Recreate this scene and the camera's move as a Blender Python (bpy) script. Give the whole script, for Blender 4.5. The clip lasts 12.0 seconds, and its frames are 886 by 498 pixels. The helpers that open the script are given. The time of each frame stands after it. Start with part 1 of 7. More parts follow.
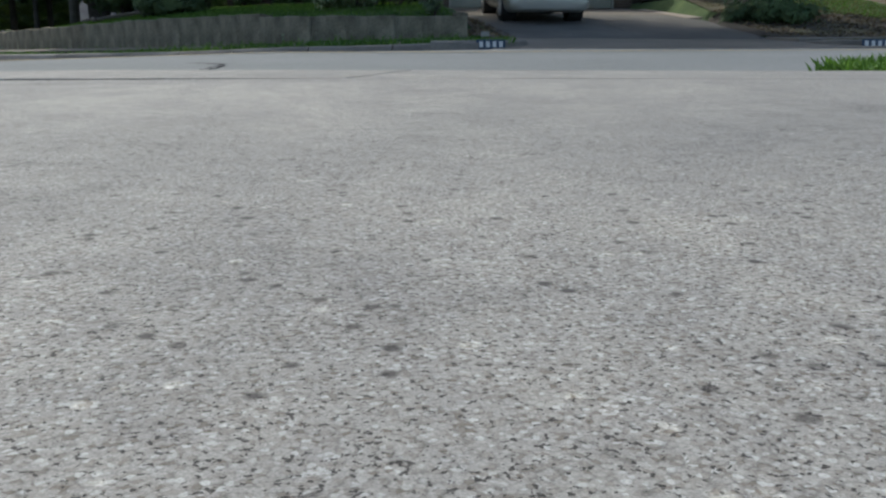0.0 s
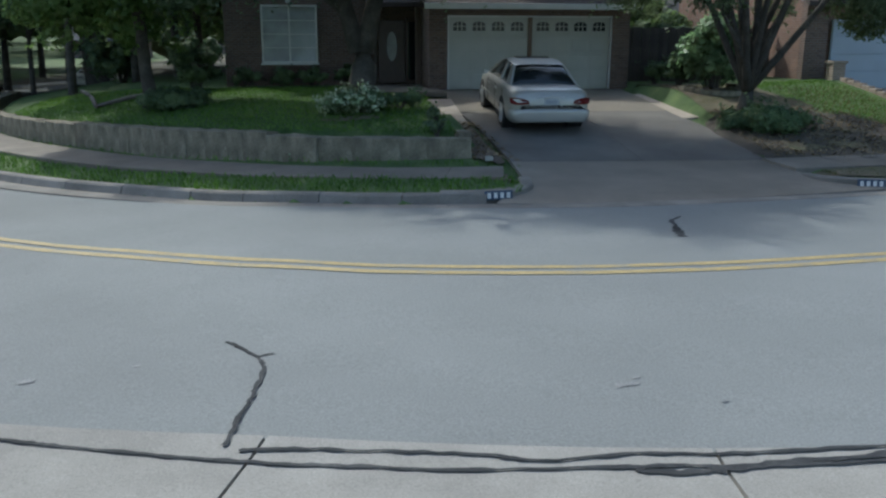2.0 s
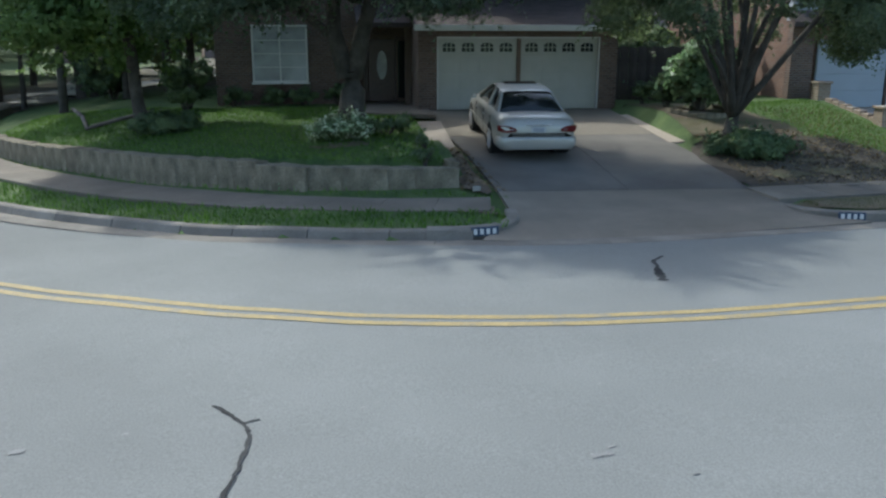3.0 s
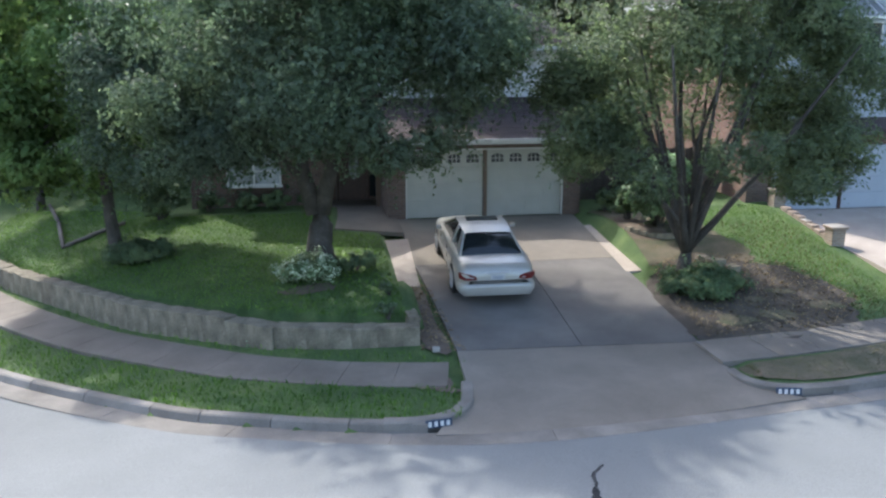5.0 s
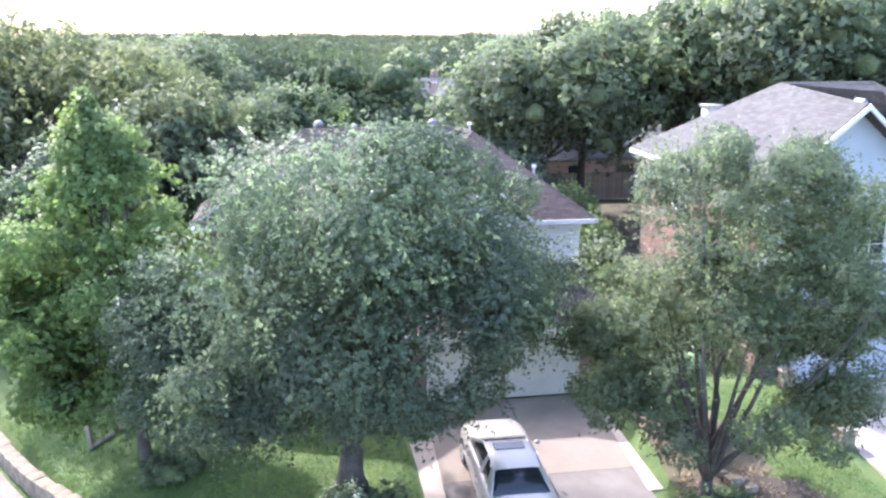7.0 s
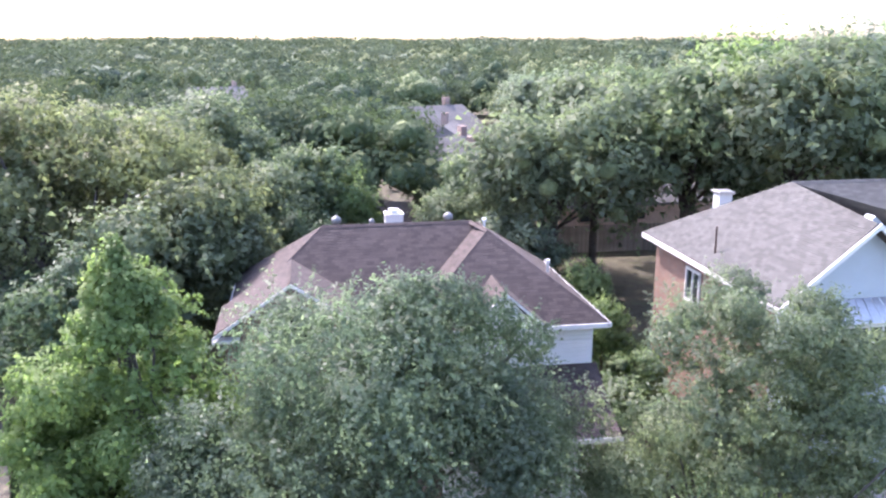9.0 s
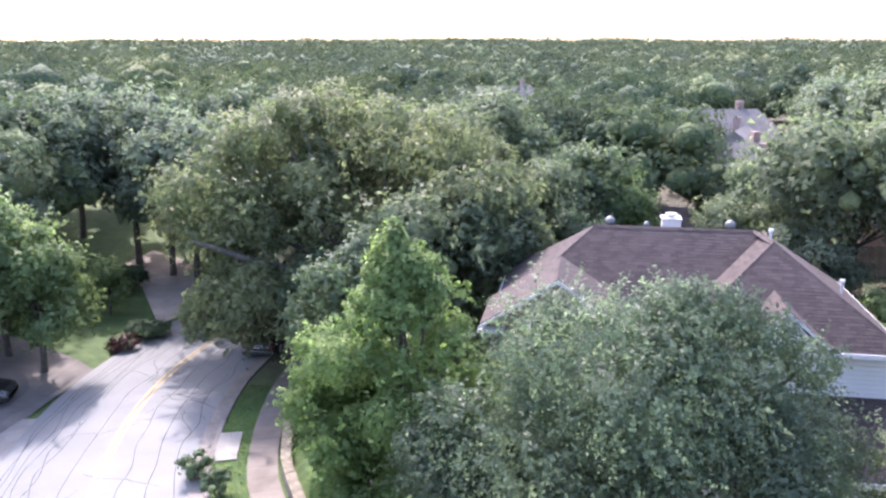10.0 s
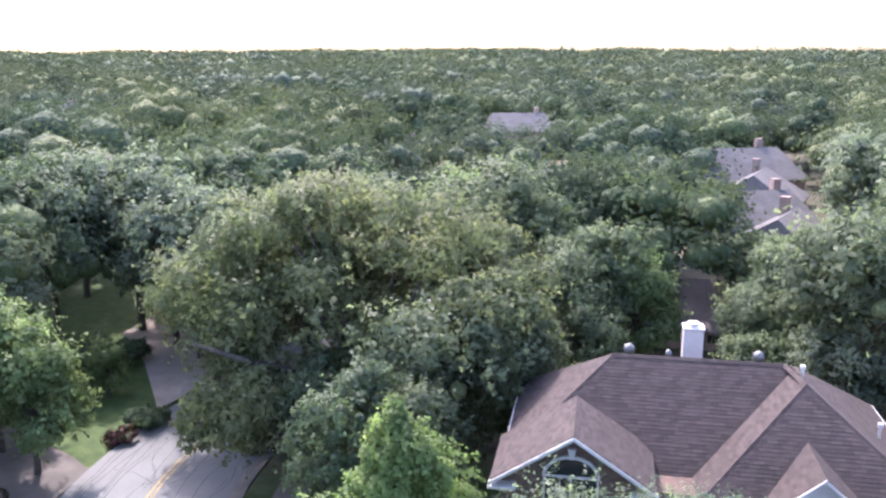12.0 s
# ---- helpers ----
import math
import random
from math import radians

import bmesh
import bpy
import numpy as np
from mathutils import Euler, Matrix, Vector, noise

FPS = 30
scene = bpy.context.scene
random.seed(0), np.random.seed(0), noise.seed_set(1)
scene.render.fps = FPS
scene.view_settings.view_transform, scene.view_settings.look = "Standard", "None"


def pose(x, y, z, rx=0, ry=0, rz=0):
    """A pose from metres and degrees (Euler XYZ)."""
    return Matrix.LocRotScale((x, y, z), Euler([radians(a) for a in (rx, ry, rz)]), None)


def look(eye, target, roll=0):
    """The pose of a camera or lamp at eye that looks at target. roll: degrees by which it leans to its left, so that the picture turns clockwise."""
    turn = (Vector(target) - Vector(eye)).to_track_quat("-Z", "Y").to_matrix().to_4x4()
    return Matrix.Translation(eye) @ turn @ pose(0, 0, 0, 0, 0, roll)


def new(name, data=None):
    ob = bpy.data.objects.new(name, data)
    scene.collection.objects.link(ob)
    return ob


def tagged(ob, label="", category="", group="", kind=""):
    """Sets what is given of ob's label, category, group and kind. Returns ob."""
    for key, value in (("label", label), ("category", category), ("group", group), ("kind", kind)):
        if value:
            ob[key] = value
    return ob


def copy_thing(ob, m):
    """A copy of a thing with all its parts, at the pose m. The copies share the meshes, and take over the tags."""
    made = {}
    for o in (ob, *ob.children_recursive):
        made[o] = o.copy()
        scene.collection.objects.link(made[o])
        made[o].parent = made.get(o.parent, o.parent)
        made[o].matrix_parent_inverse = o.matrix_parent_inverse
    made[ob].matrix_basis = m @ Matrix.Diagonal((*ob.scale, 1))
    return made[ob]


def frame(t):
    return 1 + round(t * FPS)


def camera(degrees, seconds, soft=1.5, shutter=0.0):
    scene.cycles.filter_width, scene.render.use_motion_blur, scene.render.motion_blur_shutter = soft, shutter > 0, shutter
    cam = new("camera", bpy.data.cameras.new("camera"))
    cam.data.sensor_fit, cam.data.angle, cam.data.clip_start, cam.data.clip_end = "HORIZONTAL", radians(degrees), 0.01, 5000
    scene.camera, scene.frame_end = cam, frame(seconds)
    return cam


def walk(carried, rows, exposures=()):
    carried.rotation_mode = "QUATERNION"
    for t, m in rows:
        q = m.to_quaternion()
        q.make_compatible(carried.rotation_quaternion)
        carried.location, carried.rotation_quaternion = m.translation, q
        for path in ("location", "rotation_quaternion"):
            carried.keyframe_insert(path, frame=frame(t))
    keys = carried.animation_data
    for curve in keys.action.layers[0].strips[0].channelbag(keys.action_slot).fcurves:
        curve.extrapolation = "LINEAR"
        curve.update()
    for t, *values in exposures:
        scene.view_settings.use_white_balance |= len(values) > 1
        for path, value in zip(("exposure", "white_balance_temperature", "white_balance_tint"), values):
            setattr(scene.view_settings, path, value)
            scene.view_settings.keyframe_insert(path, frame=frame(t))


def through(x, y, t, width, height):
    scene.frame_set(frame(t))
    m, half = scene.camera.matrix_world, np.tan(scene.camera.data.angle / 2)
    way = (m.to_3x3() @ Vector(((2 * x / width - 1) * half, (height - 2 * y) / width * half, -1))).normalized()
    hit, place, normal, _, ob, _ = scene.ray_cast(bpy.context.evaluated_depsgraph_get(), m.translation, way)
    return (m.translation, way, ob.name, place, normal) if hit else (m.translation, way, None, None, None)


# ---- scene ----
cam = camera(55.0, 12.0, soft=2.4)
# seconds, x, y, z, yaw, pitch, roll
ROWS = [
    (0.0, -3.123, -26.452, -0.790, -6.25, -14.13, 0.02),
    (0.1, -3.158, -26.418, -0.746, -6.36, -14.10, 0.02),
    (0.2, -3.190, -26.386, -0.696, -6.46, -14.06, 0.01),
    (0.3, -3.219, -26.358, -0.630, -6.55, -14.03, 0.00),
    (0.5, -3.274, -26.308, -0.470, -6.69, -13.98, -0.01),
    (1.0, -3.332, -26.192, 0.115, -6.75, -14.04, -0.12),
    (1.5, -3.408, -26.125, 0.830, -6.88, -14.07, -0.17),
    (2.0, -3.448, -26.135, 1.541, -7.13, -13.95, -0.12),
    (2.5, -3.440, -26.167, 1.943, -7.41, -14.01, -0.23),
    (2.7, -3.412, -26.187, 2.040, -7.46, -13.96, -0.17),
    (4.3, -3.033, -26.173, 3.487, -8.36, -13.87, 0.13),
    (4.5, -2.970, -26.157, 4.023, -8.36, -13.84, 0.16),
    (5.0, -2.818, -26.191, 5.528, -8.61, -13.88, 0.05),
    (5.5, -3.564, -26.000, 7.070, -9.01, -13.82, 0.07),
    (6.0, -4.210, -25.695, 8.558, -9.59, -13.81, 0.08),
    (6.5, -4.082, -25.651, 9.952, -9.61, -13.67, -0.08),
    (7.0, -3.872, -25.173, 11.394, -9.82, -13.76, -0.05),
    (7.5, -3.890, -24.831, 12.766, -10.31, -13.87, -0.13),
    (7.7, -3.941, -24.801, 13.298, -10.50, -13.79, -0.07),
    (9.3, -4.024, -24.782, 15.222, -7.99, -13.85, 0.12),
    (9.5, -4.010, -24.694, 15.103, 0.49, -13.86, 0.06),
    (10.0, -3.897, -24.551, 14.982, 9.71, -13.74, -0.10),
    (10.5, -3.900, -24.203, 15.306, 10.67, -13.63, -0.07),
    (11.0, -4.023, -23.612, 16.113, 10.80, -13.62, -0.08),
    (11.5, -4.162, -22.854, 17.320, 10.68, -13.55, -0.05),
    (12.0, -4.220, -21.615, 18.918, 10.61, -13.40, 0.01),
]
EXPOSURES = [(0.0, 0.37, 6260, 3), (0.5, 0.25, 5980, 4), (1.0, 0.36, 5960, 1), (2.7, 0.88, 6060, 0), (4.3, 1.32, 6300, 4), (5.2, 1.97, 6120, 10), (6.0, 2.8, 5950, 17), (7.5, 2.88, 6130, 24), (9.3, 2.58, 6250, 27), (12.0, 2.34, 6250, 27)]
walk(cam, [(t, pose(x, y, z, 90 + p, r, w)) for t, x, y, z, w, p, r in ROWS], EXPOSURES)

# ---- light ----
SUN_FROM = Vector((-0.48, 0.84, 1.0)).normalized()
world = bpy.data.worlds.new("sky")
scene.world = world
world.use_nodes = True
wn = world.node_tree
sky = wn.nodes.new("ShaderNodeTexSky")
sky.sky_type = "NISHITA"
sky.sun_disc = False
sky.sun_elevation = math.asin(SUN_FROM.z)
sky.sun_rotation = math.atan2(SUN_FROM.x, SUN_FROM.y)
sky.air_density, sky.dust_density, sky.ozone_density = 0.9, 2.4, 0.8
wn.links.new(sky.outputs[0], wn.nodes["Background"].inputs[0])
wn.nodes["Background"].inputs[1].default_value = 0.145
lamp = bpy.data.lights.new("sun", "SUN")
lamp.energy, lamp.angle, lamp.color = 1.7, radians(0.8), (1.0, 0.95, 0.88)
sun = new("sun", lamp)
sun.matrix_world = look(SUN_FROM * 60, (0, 0, 0))


# ---- materials ----
def nodes_of(name, rough=0.85, metal=0.0, spec=0.5):
    m = bpy.data.materials.new(name)
    m.use_nodes = True
    nt = m.node_tree
    b = nt.nodes["Principled BSDF"]
    b.inputs["Roughness"].default_value = rough
    b.inputs["Metallic"].default_value = metal
    b.inputs["Specular IOR Level"].default_value = spec
    return m, nt, b


def coords(nt, scale=(1, 1, 1), kind="Object"):
    t = nt.nodes.new("ShaderNodeTexCoord")
    mp = nt.nodes.new("ShaderNodeMapping")
    mp.inputs["Scale"].default_value = scale
    nt.links.new(t.outputs[kind], mp.inputs[0])
    return mp.outputs[0]


def noise_of(nt, vec, scale, detail=4.0, rough=0.6):
    n = nt.nodes.new("ShaderNodeTexNoise")
    n.inputs["Scale"].default_value = scale
    n.inputs["Detail"].default_value = detail
    n.inputs["Roughness"].default_value = rough
    nt.links.new(vec, n.inputs["Vector"])
    return n.outputs[0]


def ramp(nt, fac, stops):
    r = nt.nodes.new("ShaderNodeValToRGB")
    e = r.color_ramp.elements
    while len(e) < len(stops):
        e.new(0.5)
    for el, (p, c) in zip(e, stops):
        el.position, el.color = p, (*c, 1)
    nt.links.new(fac, r.inputs[0])
    return r.outputs[0]


def mixed(nt, a, b, fac, mode="MIX"):
    m = nt.nodes.new("ShaderNodeMix")
    m.data_type, m.blend_type = "RGBA", mode
    for sock, v in ((m.inputs[6], a), (m.inputs[7], b), (m.inputs[0], fac)):
        if isinstance(v, (int, float)):
            sock.default_value = v
        elif isinstance(v, tuple):
            sock.default_value = (*v, 1)
        else:
            nt.links.new(v, sock)
    return m.outputs[2]


def bumped(nt, b, height, strength=0.3, distance=0.02):
    n = nt.nodes.new("ShaderNodeBump")
    n.inputs["Strength"].default_value = strength
    n.inputs["Distance"].default_value = distance
    nt.links.new(height, n.inputs["Height"])
    nt.links.new(n.outputs[0], b.inputs["Normal"])


def mottled(name, dark, mid, light, big=0.6, fine=40.0, rough=0.9, bump=0.3, dist=0.01, piece=0.0, metal=0.0):
    """Colour at two scales with grain; piece: how far single pieces differ."""
    m, nt, b = nodes_of(name, rough, metal)
    v = coords(nt)
    big_n, fine_n = noise_of(nt, v, big, 5.0), noise_of(nt, v, fine, 3.0)
    c = ramp(nt, big_n, [(0.3, dark), (0.52, mid), (0.72, light)])
    g = ramp(nt, fine_n, [(0.3, (0.62, 0.62, 0.62)), (0.7, (1.12, 1.12, 1.12))])
    c = mixed(nt, c, g, 0.75, "MULTIPLY")
    if piece:
        info = nt.nodes.new("ShaderNodeObjectInfo")
        k = ramp(nt, info.outputs["Random"], [(0.0, (1 - piece,) * 3), (1.0, (1 + piece * 0.6,) * 3)])
        c = mixed(nt, c, k, 1.0, "MULTIPLY")
    nt.links.new(c, b.inputs["Base Color"])
    bumped(nt, b, fine_n, bump, dist)
    return m


def plain(name, colour, rough=0.5, metal=0.0, grain=0.08, scale=12.0, spec=0.5):
    m, nt, b = nodes_of(name, rough, metal, spec)
    v = coords(nt)
    n = noise_of(nt, v, scale, 5.0)
    lo, hi = tuple(c * (1 - grain) for c in colour), tuple(min(1, c * (1 + grain)) for c in colour)
    nt.links.new(ramp(nt, n, [(0.3, lo), (0.7, hi)]), b.inputs["Base Color"])
    bumped(nt, b, n, 0.05, 0.005)
    return m


def foliage(name, dark, mid, light, rough=0.45, through=0.35, gloss=0.12):
    """Leaves: single leaves differ in colour, and light passes through them."""
    m, nt, b = nodes_of(name, rough, 0.0, gloss)
    geo = nt.nodes.new("ShaderNodeNewGeometry")
    v = coords(nt)
    big = noise_of(nt, v, 0.55, 3.0)
    c = ramp(nt, geo.outputs["Random Per Island"], [(0.0, dark), (0.55, mid), (1.0, light)])
    k = ramp(nt, big, [(0.35, (0.78, 0.8, 0.78)), (0.65, (1.15, 1.12, 1.0))])
    c = mixed(nt, c, k, 1.0, "MULTIPLY")
    w = ramp(nt, noise_of(nt, v, 0.09, 2.0), [(0.38, (0.82, 0.88, 0.85)), (0.5, (1.0, 1.0, 1.0)), (0.62, (1.16, 1.13, 1.02))])
    c = mixed(nt, c, w, 1.0, "MULTIPLY")
    nt.links.new(c, b.inputs["Base Color"])
    tr = nt.nodes.new("ShaderNodeBsdfTranslucent")
    nt.links.new(mixed(nt, c, (1.05, 1.15, 0.85), 1.0, "MULTIPLY"), tr.inputs[0])
    mx = nt.nodes.new("ShaderNodeMixShader")
    mx.inputs[0].default_value = through
    nt.links.new(b.outputs[0], mx.inputs[1])
    nt.links.new(tr.outputs[0], mx.inputs[2])
    nt.links.new(mx.outputs[0], nt.nodes["Material Output"].inputs[0])
    return m


def brick_like(name, c1, c2, mortar, w, h, gap, vertical=True, rough=0.9, bump=0.5, rot=0.0, big=((0.75,) * 3, (1.1,) * 3)):
    """Coursed pattern for surfaces that stay far off; vertical: laid on walls, by x + y and z."""
    m, nt, b = nodes_of(name, rough)
    t = nt.nodes.new("ShaderNodeTexCoord")
    sp = nt.nodes.new("ShaderNodeSeparateXYZ")
    nt.links.new(t.outputs["Object"], sp.inputs[0])
    cb = nt.nodes.new("ShaderNodeCombineXYZ")
    if vertical:
        ad = nt.nodes.new("ShaderNodeMath")
        nt.links.new(sp.outputs[0], ad.inputs[0])
        nt.links.new(sp.outputs[1], ad.inputs[1])
        nt.links.new(ad.outputs[0], cb.inputs[0])
        nt.links.new(sp.outputs[2], cb.inputs[1])
    else:
        nt.links.new(sp.outputs[0], cb.inputs[0])
        nt.links.new(sp.outputs[1], cb.inputs[1])
    br = nt.nodes.new("ShaderNodeTexBrick")
    br.inputs["Scale"].default_value = 1.0
    br.inputs["Brick Width"].default_value = w
    br.inputs["Row Height"].default_value = h
    br.inputs["Mortar Size"].default_value = gap
    br.inputs["Color1"].default_value = (*c1, 1)
    br.inputs["Color2"].default_value = (*c2, 1)
    br.inputs["Mortar"].default_value = (*mortar, 1)
    nt.links.new(cb.outputs[0], br.inputs["Vector"])
    v = t.outputs["Object"]
    k = ramp(nt, noise_of(nt, v, 0.7, 5.0), [(0.3, big[0]), (0.7, big[1])])
    f = ramp(nt, noise_of(nt, v, 35.0, 3.0), [(0.3, (0.75,) * 3), (0.7, (1.15,) * 3)])
    c = mixed(nt, mixed(nt, br.outputs[0], k, 1.0, "MULTIPLY"), f, 1.0, "MULTIPLY")
    nt.links.new(c, b.inputs["Base Color"])
    bumped(nt, b, br.outputs["Fac"], -bump, 0.012)
    return m


def glass_dark(name, tint=(0.02, 0.025, 0.03)):
    m, nt, b = nodes_of(name, 0.06, 0.0, 0.6)
    b.inputs["Base Color"].default_value = (*tint, 1)
    return m


def aggregate(name):
    """Concrete with its pebbles exposed."""
    m, nt, b = nodes_of(name, 0.85)
    v = coords(nt)
    vo = nt.nodes.new("ShaderNodeTexVoronoi")
    vo.inputs["Scale"].default_value = 760.0
    nt.links.new(v, vo.inputs["Vector"])
    sep = nt.nodes.new("ShaderNodeSeparateColor")
    nt.links.new(vo.outputs["Color"], sep.inputs[0])
    peb = ramp(nt, sep.outputs[0], [(0.0, (0.17, 0.145, 0.12)), (0.1, (0.25, 0.23, 0.205)), (0.4, (0.315, 0.298, 0.272)), (0.85, (0.355, 0.338, 0.312)), (1.0, (0.5, 0.49, 0.47))])
    gap = ramp(nt, vo.outputs["Distance"], [(0.0, (1.0,) * 3), (0.55, (0.95,) * 3), (0.85, (0.4,) * 3)])
    c = mixed(nt, peb, gap, 0.6, "MULTIPLY")
    pit = ramp(nt, noise_of(nt, v, 620.0, 2.0), [(0.37, (0.06, 0.052, 0.045)), (0.4, (1, 1, 1))])
    c = mixed(nt, c, ramp(nt, noise_of(nt, v, 1900.0, 2.0), [(0.3, (0.65,) * 3), (0.7, (1.35,) * 3)]), 0.8, "MULTIPLY")
    c = mixed(nt, c, pit, 0.9, "MULTIPLY")
    stones = nt.nodes.new("ShaderNodeTexVoronoi")
    stones.inputs["Scale"].default_value = 130.0
    nt.links.new(v, stones.inputs["Vector"])
    pick = nt.nodes.new("ShaderNodeSeparateColor")
    nt.links.new(stones.outputs["Color"], pick.inputs[0])
    shade = ramp(nt, pick.outputs[1], [(0.0, (0.22, 0.21, 0.21)), (0.09, (0.4, 0.38, 0.37)), (0.12, (1.0, 1.0, 1.0)), (0.92, (1.0, 1.0, 1.0)), (0.96, (1.4, 1.4, 1.38)), (1.0, (1.75, 1.75, 1.7))])
    core = ramp(nt, stones.outputs["Distance"], [(0.22, (1, 1, 1)), (0.4, (0, 0, 0))])
    c = mixed(nt, c, mixed(nt, c, shade, 1.0, "MULTIPLY"), core)
    patch = ramp(nt, noise_of(nt, v, 5.5, 6.0, 0.7), [(0.3, (0.74, 0.74, 0.75)), (0.48, (0.97, 0.97, 0.97)), (0.7, (1.1, 1.09, 1.07))])
    c = mixed(nt, c, patch, 1.0, "MULTIPLY")
    grit = ramp(nt, noise_of(nt, v, 48.0, 3.0, 0.7), [(0.34, (0.88, 0.88, 0.89)), (0.5, (1.0, 1.0, 1.0)), (0.68, (1.08, 1.08, 1.07))])
    c = mixed(nt, c, grit, 1.0, "MULTIPLY")
    sweep = ramp(nt, noise_of(nt, coords(nt, (9.0, 1.2, 1.0)), 1.0, 4.0), [(0.32, (0.86, 0.86, 0.87)), (0.55, (1.0, 1.0, 1.0)), (0.7, (1.06, 1.06, 1.05))])
    c = mixed(nt, c, sweep, 1.0, "MULTIPLY")
    st = ramp(nt, noise_of(nt, v, 1.1, 4.0), [(0.3, (0.8, 0.8, 0.8)), (0.65, (1.1, 1.09, 1.06))])
    c = mixed(nt, c, st, 1.0, "MULTIPLY")
    nt.links.new(c, b.inputs["Base Color"])
    bumped(nt, b, vo.outputs["Distance"], -0.6, 0.006)
    return m


M_ROAD = mottled("worn_pale_asphalt", (0.17, 0.176, 0.173), (0.203, 0.21, 0.206), (0.236, 0.242, 0.239), 0.22, 55.0, 0.9, 0.35, 0.004)
M_CRACK = mottled("crack_sealant", (0.03, 0.031, 0.033), (0.055, 0.056, 0.058), (0.1, 0.1, 0.1), 2.0, 40.0, 0.7)
M_CRACK.node_tree.nodes["Principled BSDF"].inputs["Specular IOR Level"].default_value = 0.03
M_STAIN = mottled("oil_stain", (0.19, 0.19, 0.19), (0.23, 0.23, 0.23), (0.28, 0.28, 0.28), 3.0, 60.0, 0.85)
M_YELLOW = mottled("worn_yellow_paint", (0.27, 0.24, 0.175), (0.375, 0.285, 0.125), (0.42, 0.325, 0.155), 3.0, 30.0, 0.75, 0.2, 0.002)
M_CONC = mottled("pale_concrete", (0.275, 0.258, 0.23), (0.33, 0.31, 0.275), (0.378, 0.356, 0.318), 0.7, 70.0, 0.9, 0.25, 0.003, 0.08)
M_NEARGUTTER = mottled("grey_gutter_concrete", (0.225, 0.212, 0.192), (0.28, 0.265, 0.24), (0.33, 0.312, 0.283), 1.0, 70.0, 0.9, 0.25, 0.003, 0.06)
M_APRON = mottled("tan_apron_concrete", (0.268, 0.241, 0.204), (0.322, 0.291, 0.248), (0.372, 0.338, 0.29), 1.1, 75.0, 0.9, 0.25, 0.003, 0.06)
M_AGG = aggregate("exposed_aggregate_concrete")
M_KERB = mottled("kerb_concrete", (0.165, 0.147, 0.126), (0.225, 0.202, 0.175), (0.29, 0.262, 0.228), 1.2, 60.0, 0.9, 0.3, 0.004, 0.12)
M_WALK = mottled("sidewalk_concrete", (0.155, 0.131, 0.106), (0.205, 0.175, 0.143), (0.26, 0.225, 0.184), 0.8, 60.0, 0.9, 0.3, 0.004, 0.1)
# Darker, greyer concrete: the trees' shade is toned into its colour.
M_DRIVE_SHADE = mottled("shade_toned_driveway_concrete", (0.115, 0.105, 0.096), (0.16, 0.146, 0.133), (0.215, 0.197, 0.178), 0.5, 60.0, 0.9, 0.3, 0.004, 0.06)
# Tan of the same driveway, kept lighter where less shade falls.
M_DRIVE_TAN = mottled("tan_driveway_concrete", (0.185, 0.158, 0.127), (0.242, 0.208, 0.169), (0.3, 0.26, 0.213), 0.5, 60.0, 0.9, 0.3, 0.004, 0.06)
M_DRIVE_PALE = mottled("pale_driveway_strip", (0.36, 0.3, 0.25), (0.43, 0.365, 0.305), (0.49, 0.42, 0.36), 0.9, 60.0, 0.9, 0.25, 0.003)


def weathered_stone(name):
    """Limestone with rain streaks down its face, dark pits and pale edges."""
    m, nt, b = nodes_of(name, 0.95)
    v = coords(nt)
    streak_n = noise_of(nt, coords(nt, (4.6, 4.6, 0.9)), 1.0, 5.0, 0.7)
    big, fine = noise_of(nt, v, 1.6, 5.0), noise_of(nt, v, 28.0, 4.0, 0.7)
    c = ramp(nt, big, [(0.32, (0.125, 0.107, 0.078)), (0.5, (0.225, 0.197, 0.148)), (0.7, (0.335, 0.297, 0.228))])
    c = mixed(nt, c, ramp(nt, streak_n, [(0.32, (0.76, 0.74, 0.72)), (0.5, (0.98, 0.98, 0.96)), (0.68, (1.14, 1.12, 1.08))]), 1.0, "MULTIPLY")
    c = mixed(nt, c, ramp(nt, fine, [(0.33, (0.45, 0.43, 0.42)), (0.45, (1.0, 1.0, 1.0)), (0.7, (1.15, 1.15, 1.12))]), 0.8, "MULTIPLY")
    info = nt.nodes.new("ShaderNodeObjectInfo")
    c = mixed(nt, c, ramp(nt, info.outputs["Random"], [(0.0, (0.86, 0.82, 0.82)), (0.1, (0.98, 0.97, 0.96)), (1.0, (1.03, 1.03, 1.02))]), 1.0, "MULTIPLY")
    nt.links.new(c, b.inputs["Base Color"])
    bumped(nt, b, fine, 0.8, 0.03)
    return m


M_STONE = weathered_stone("rough_limestone")
M_SOIL = mottled("bare_soil", (0.1, 0.075, 0.055), (0.16, 0.12, 0.09), (0.24, 0.19, 0.14), 1.2, 30.0, 0.95, 0.6, 0.02)
M_BRICK = brick_like("mixed_brown_brick", (0.19, 0.115, 0.088), (0.115, 0.072, 0.06), (0.21, 0.185, 0.165), 0.215, 0.075, 0.01)
M_BRICK_RED = brick_like("orange_red_brick", (0.26, 0.14, 0.095), (0.19, 0.1, 0.072), (0.26, 0.215, 0.185), 0.215, 0.075, 0.01)
M_SIDING = plain("white_siding", (0.74, 0.75, 0.76), 0.55, 0, 0.04, 1.5)
M_SIDING_BLUE = plain("pale_blue_siding", (0.36, 0.4, 0.45), 0.55, 0, 0.04, 1.5)
M_TRIM = plain("white_trim_paint", (0.62, 0.61, 0.59), 0.45, 0, 0.05, 4.0)
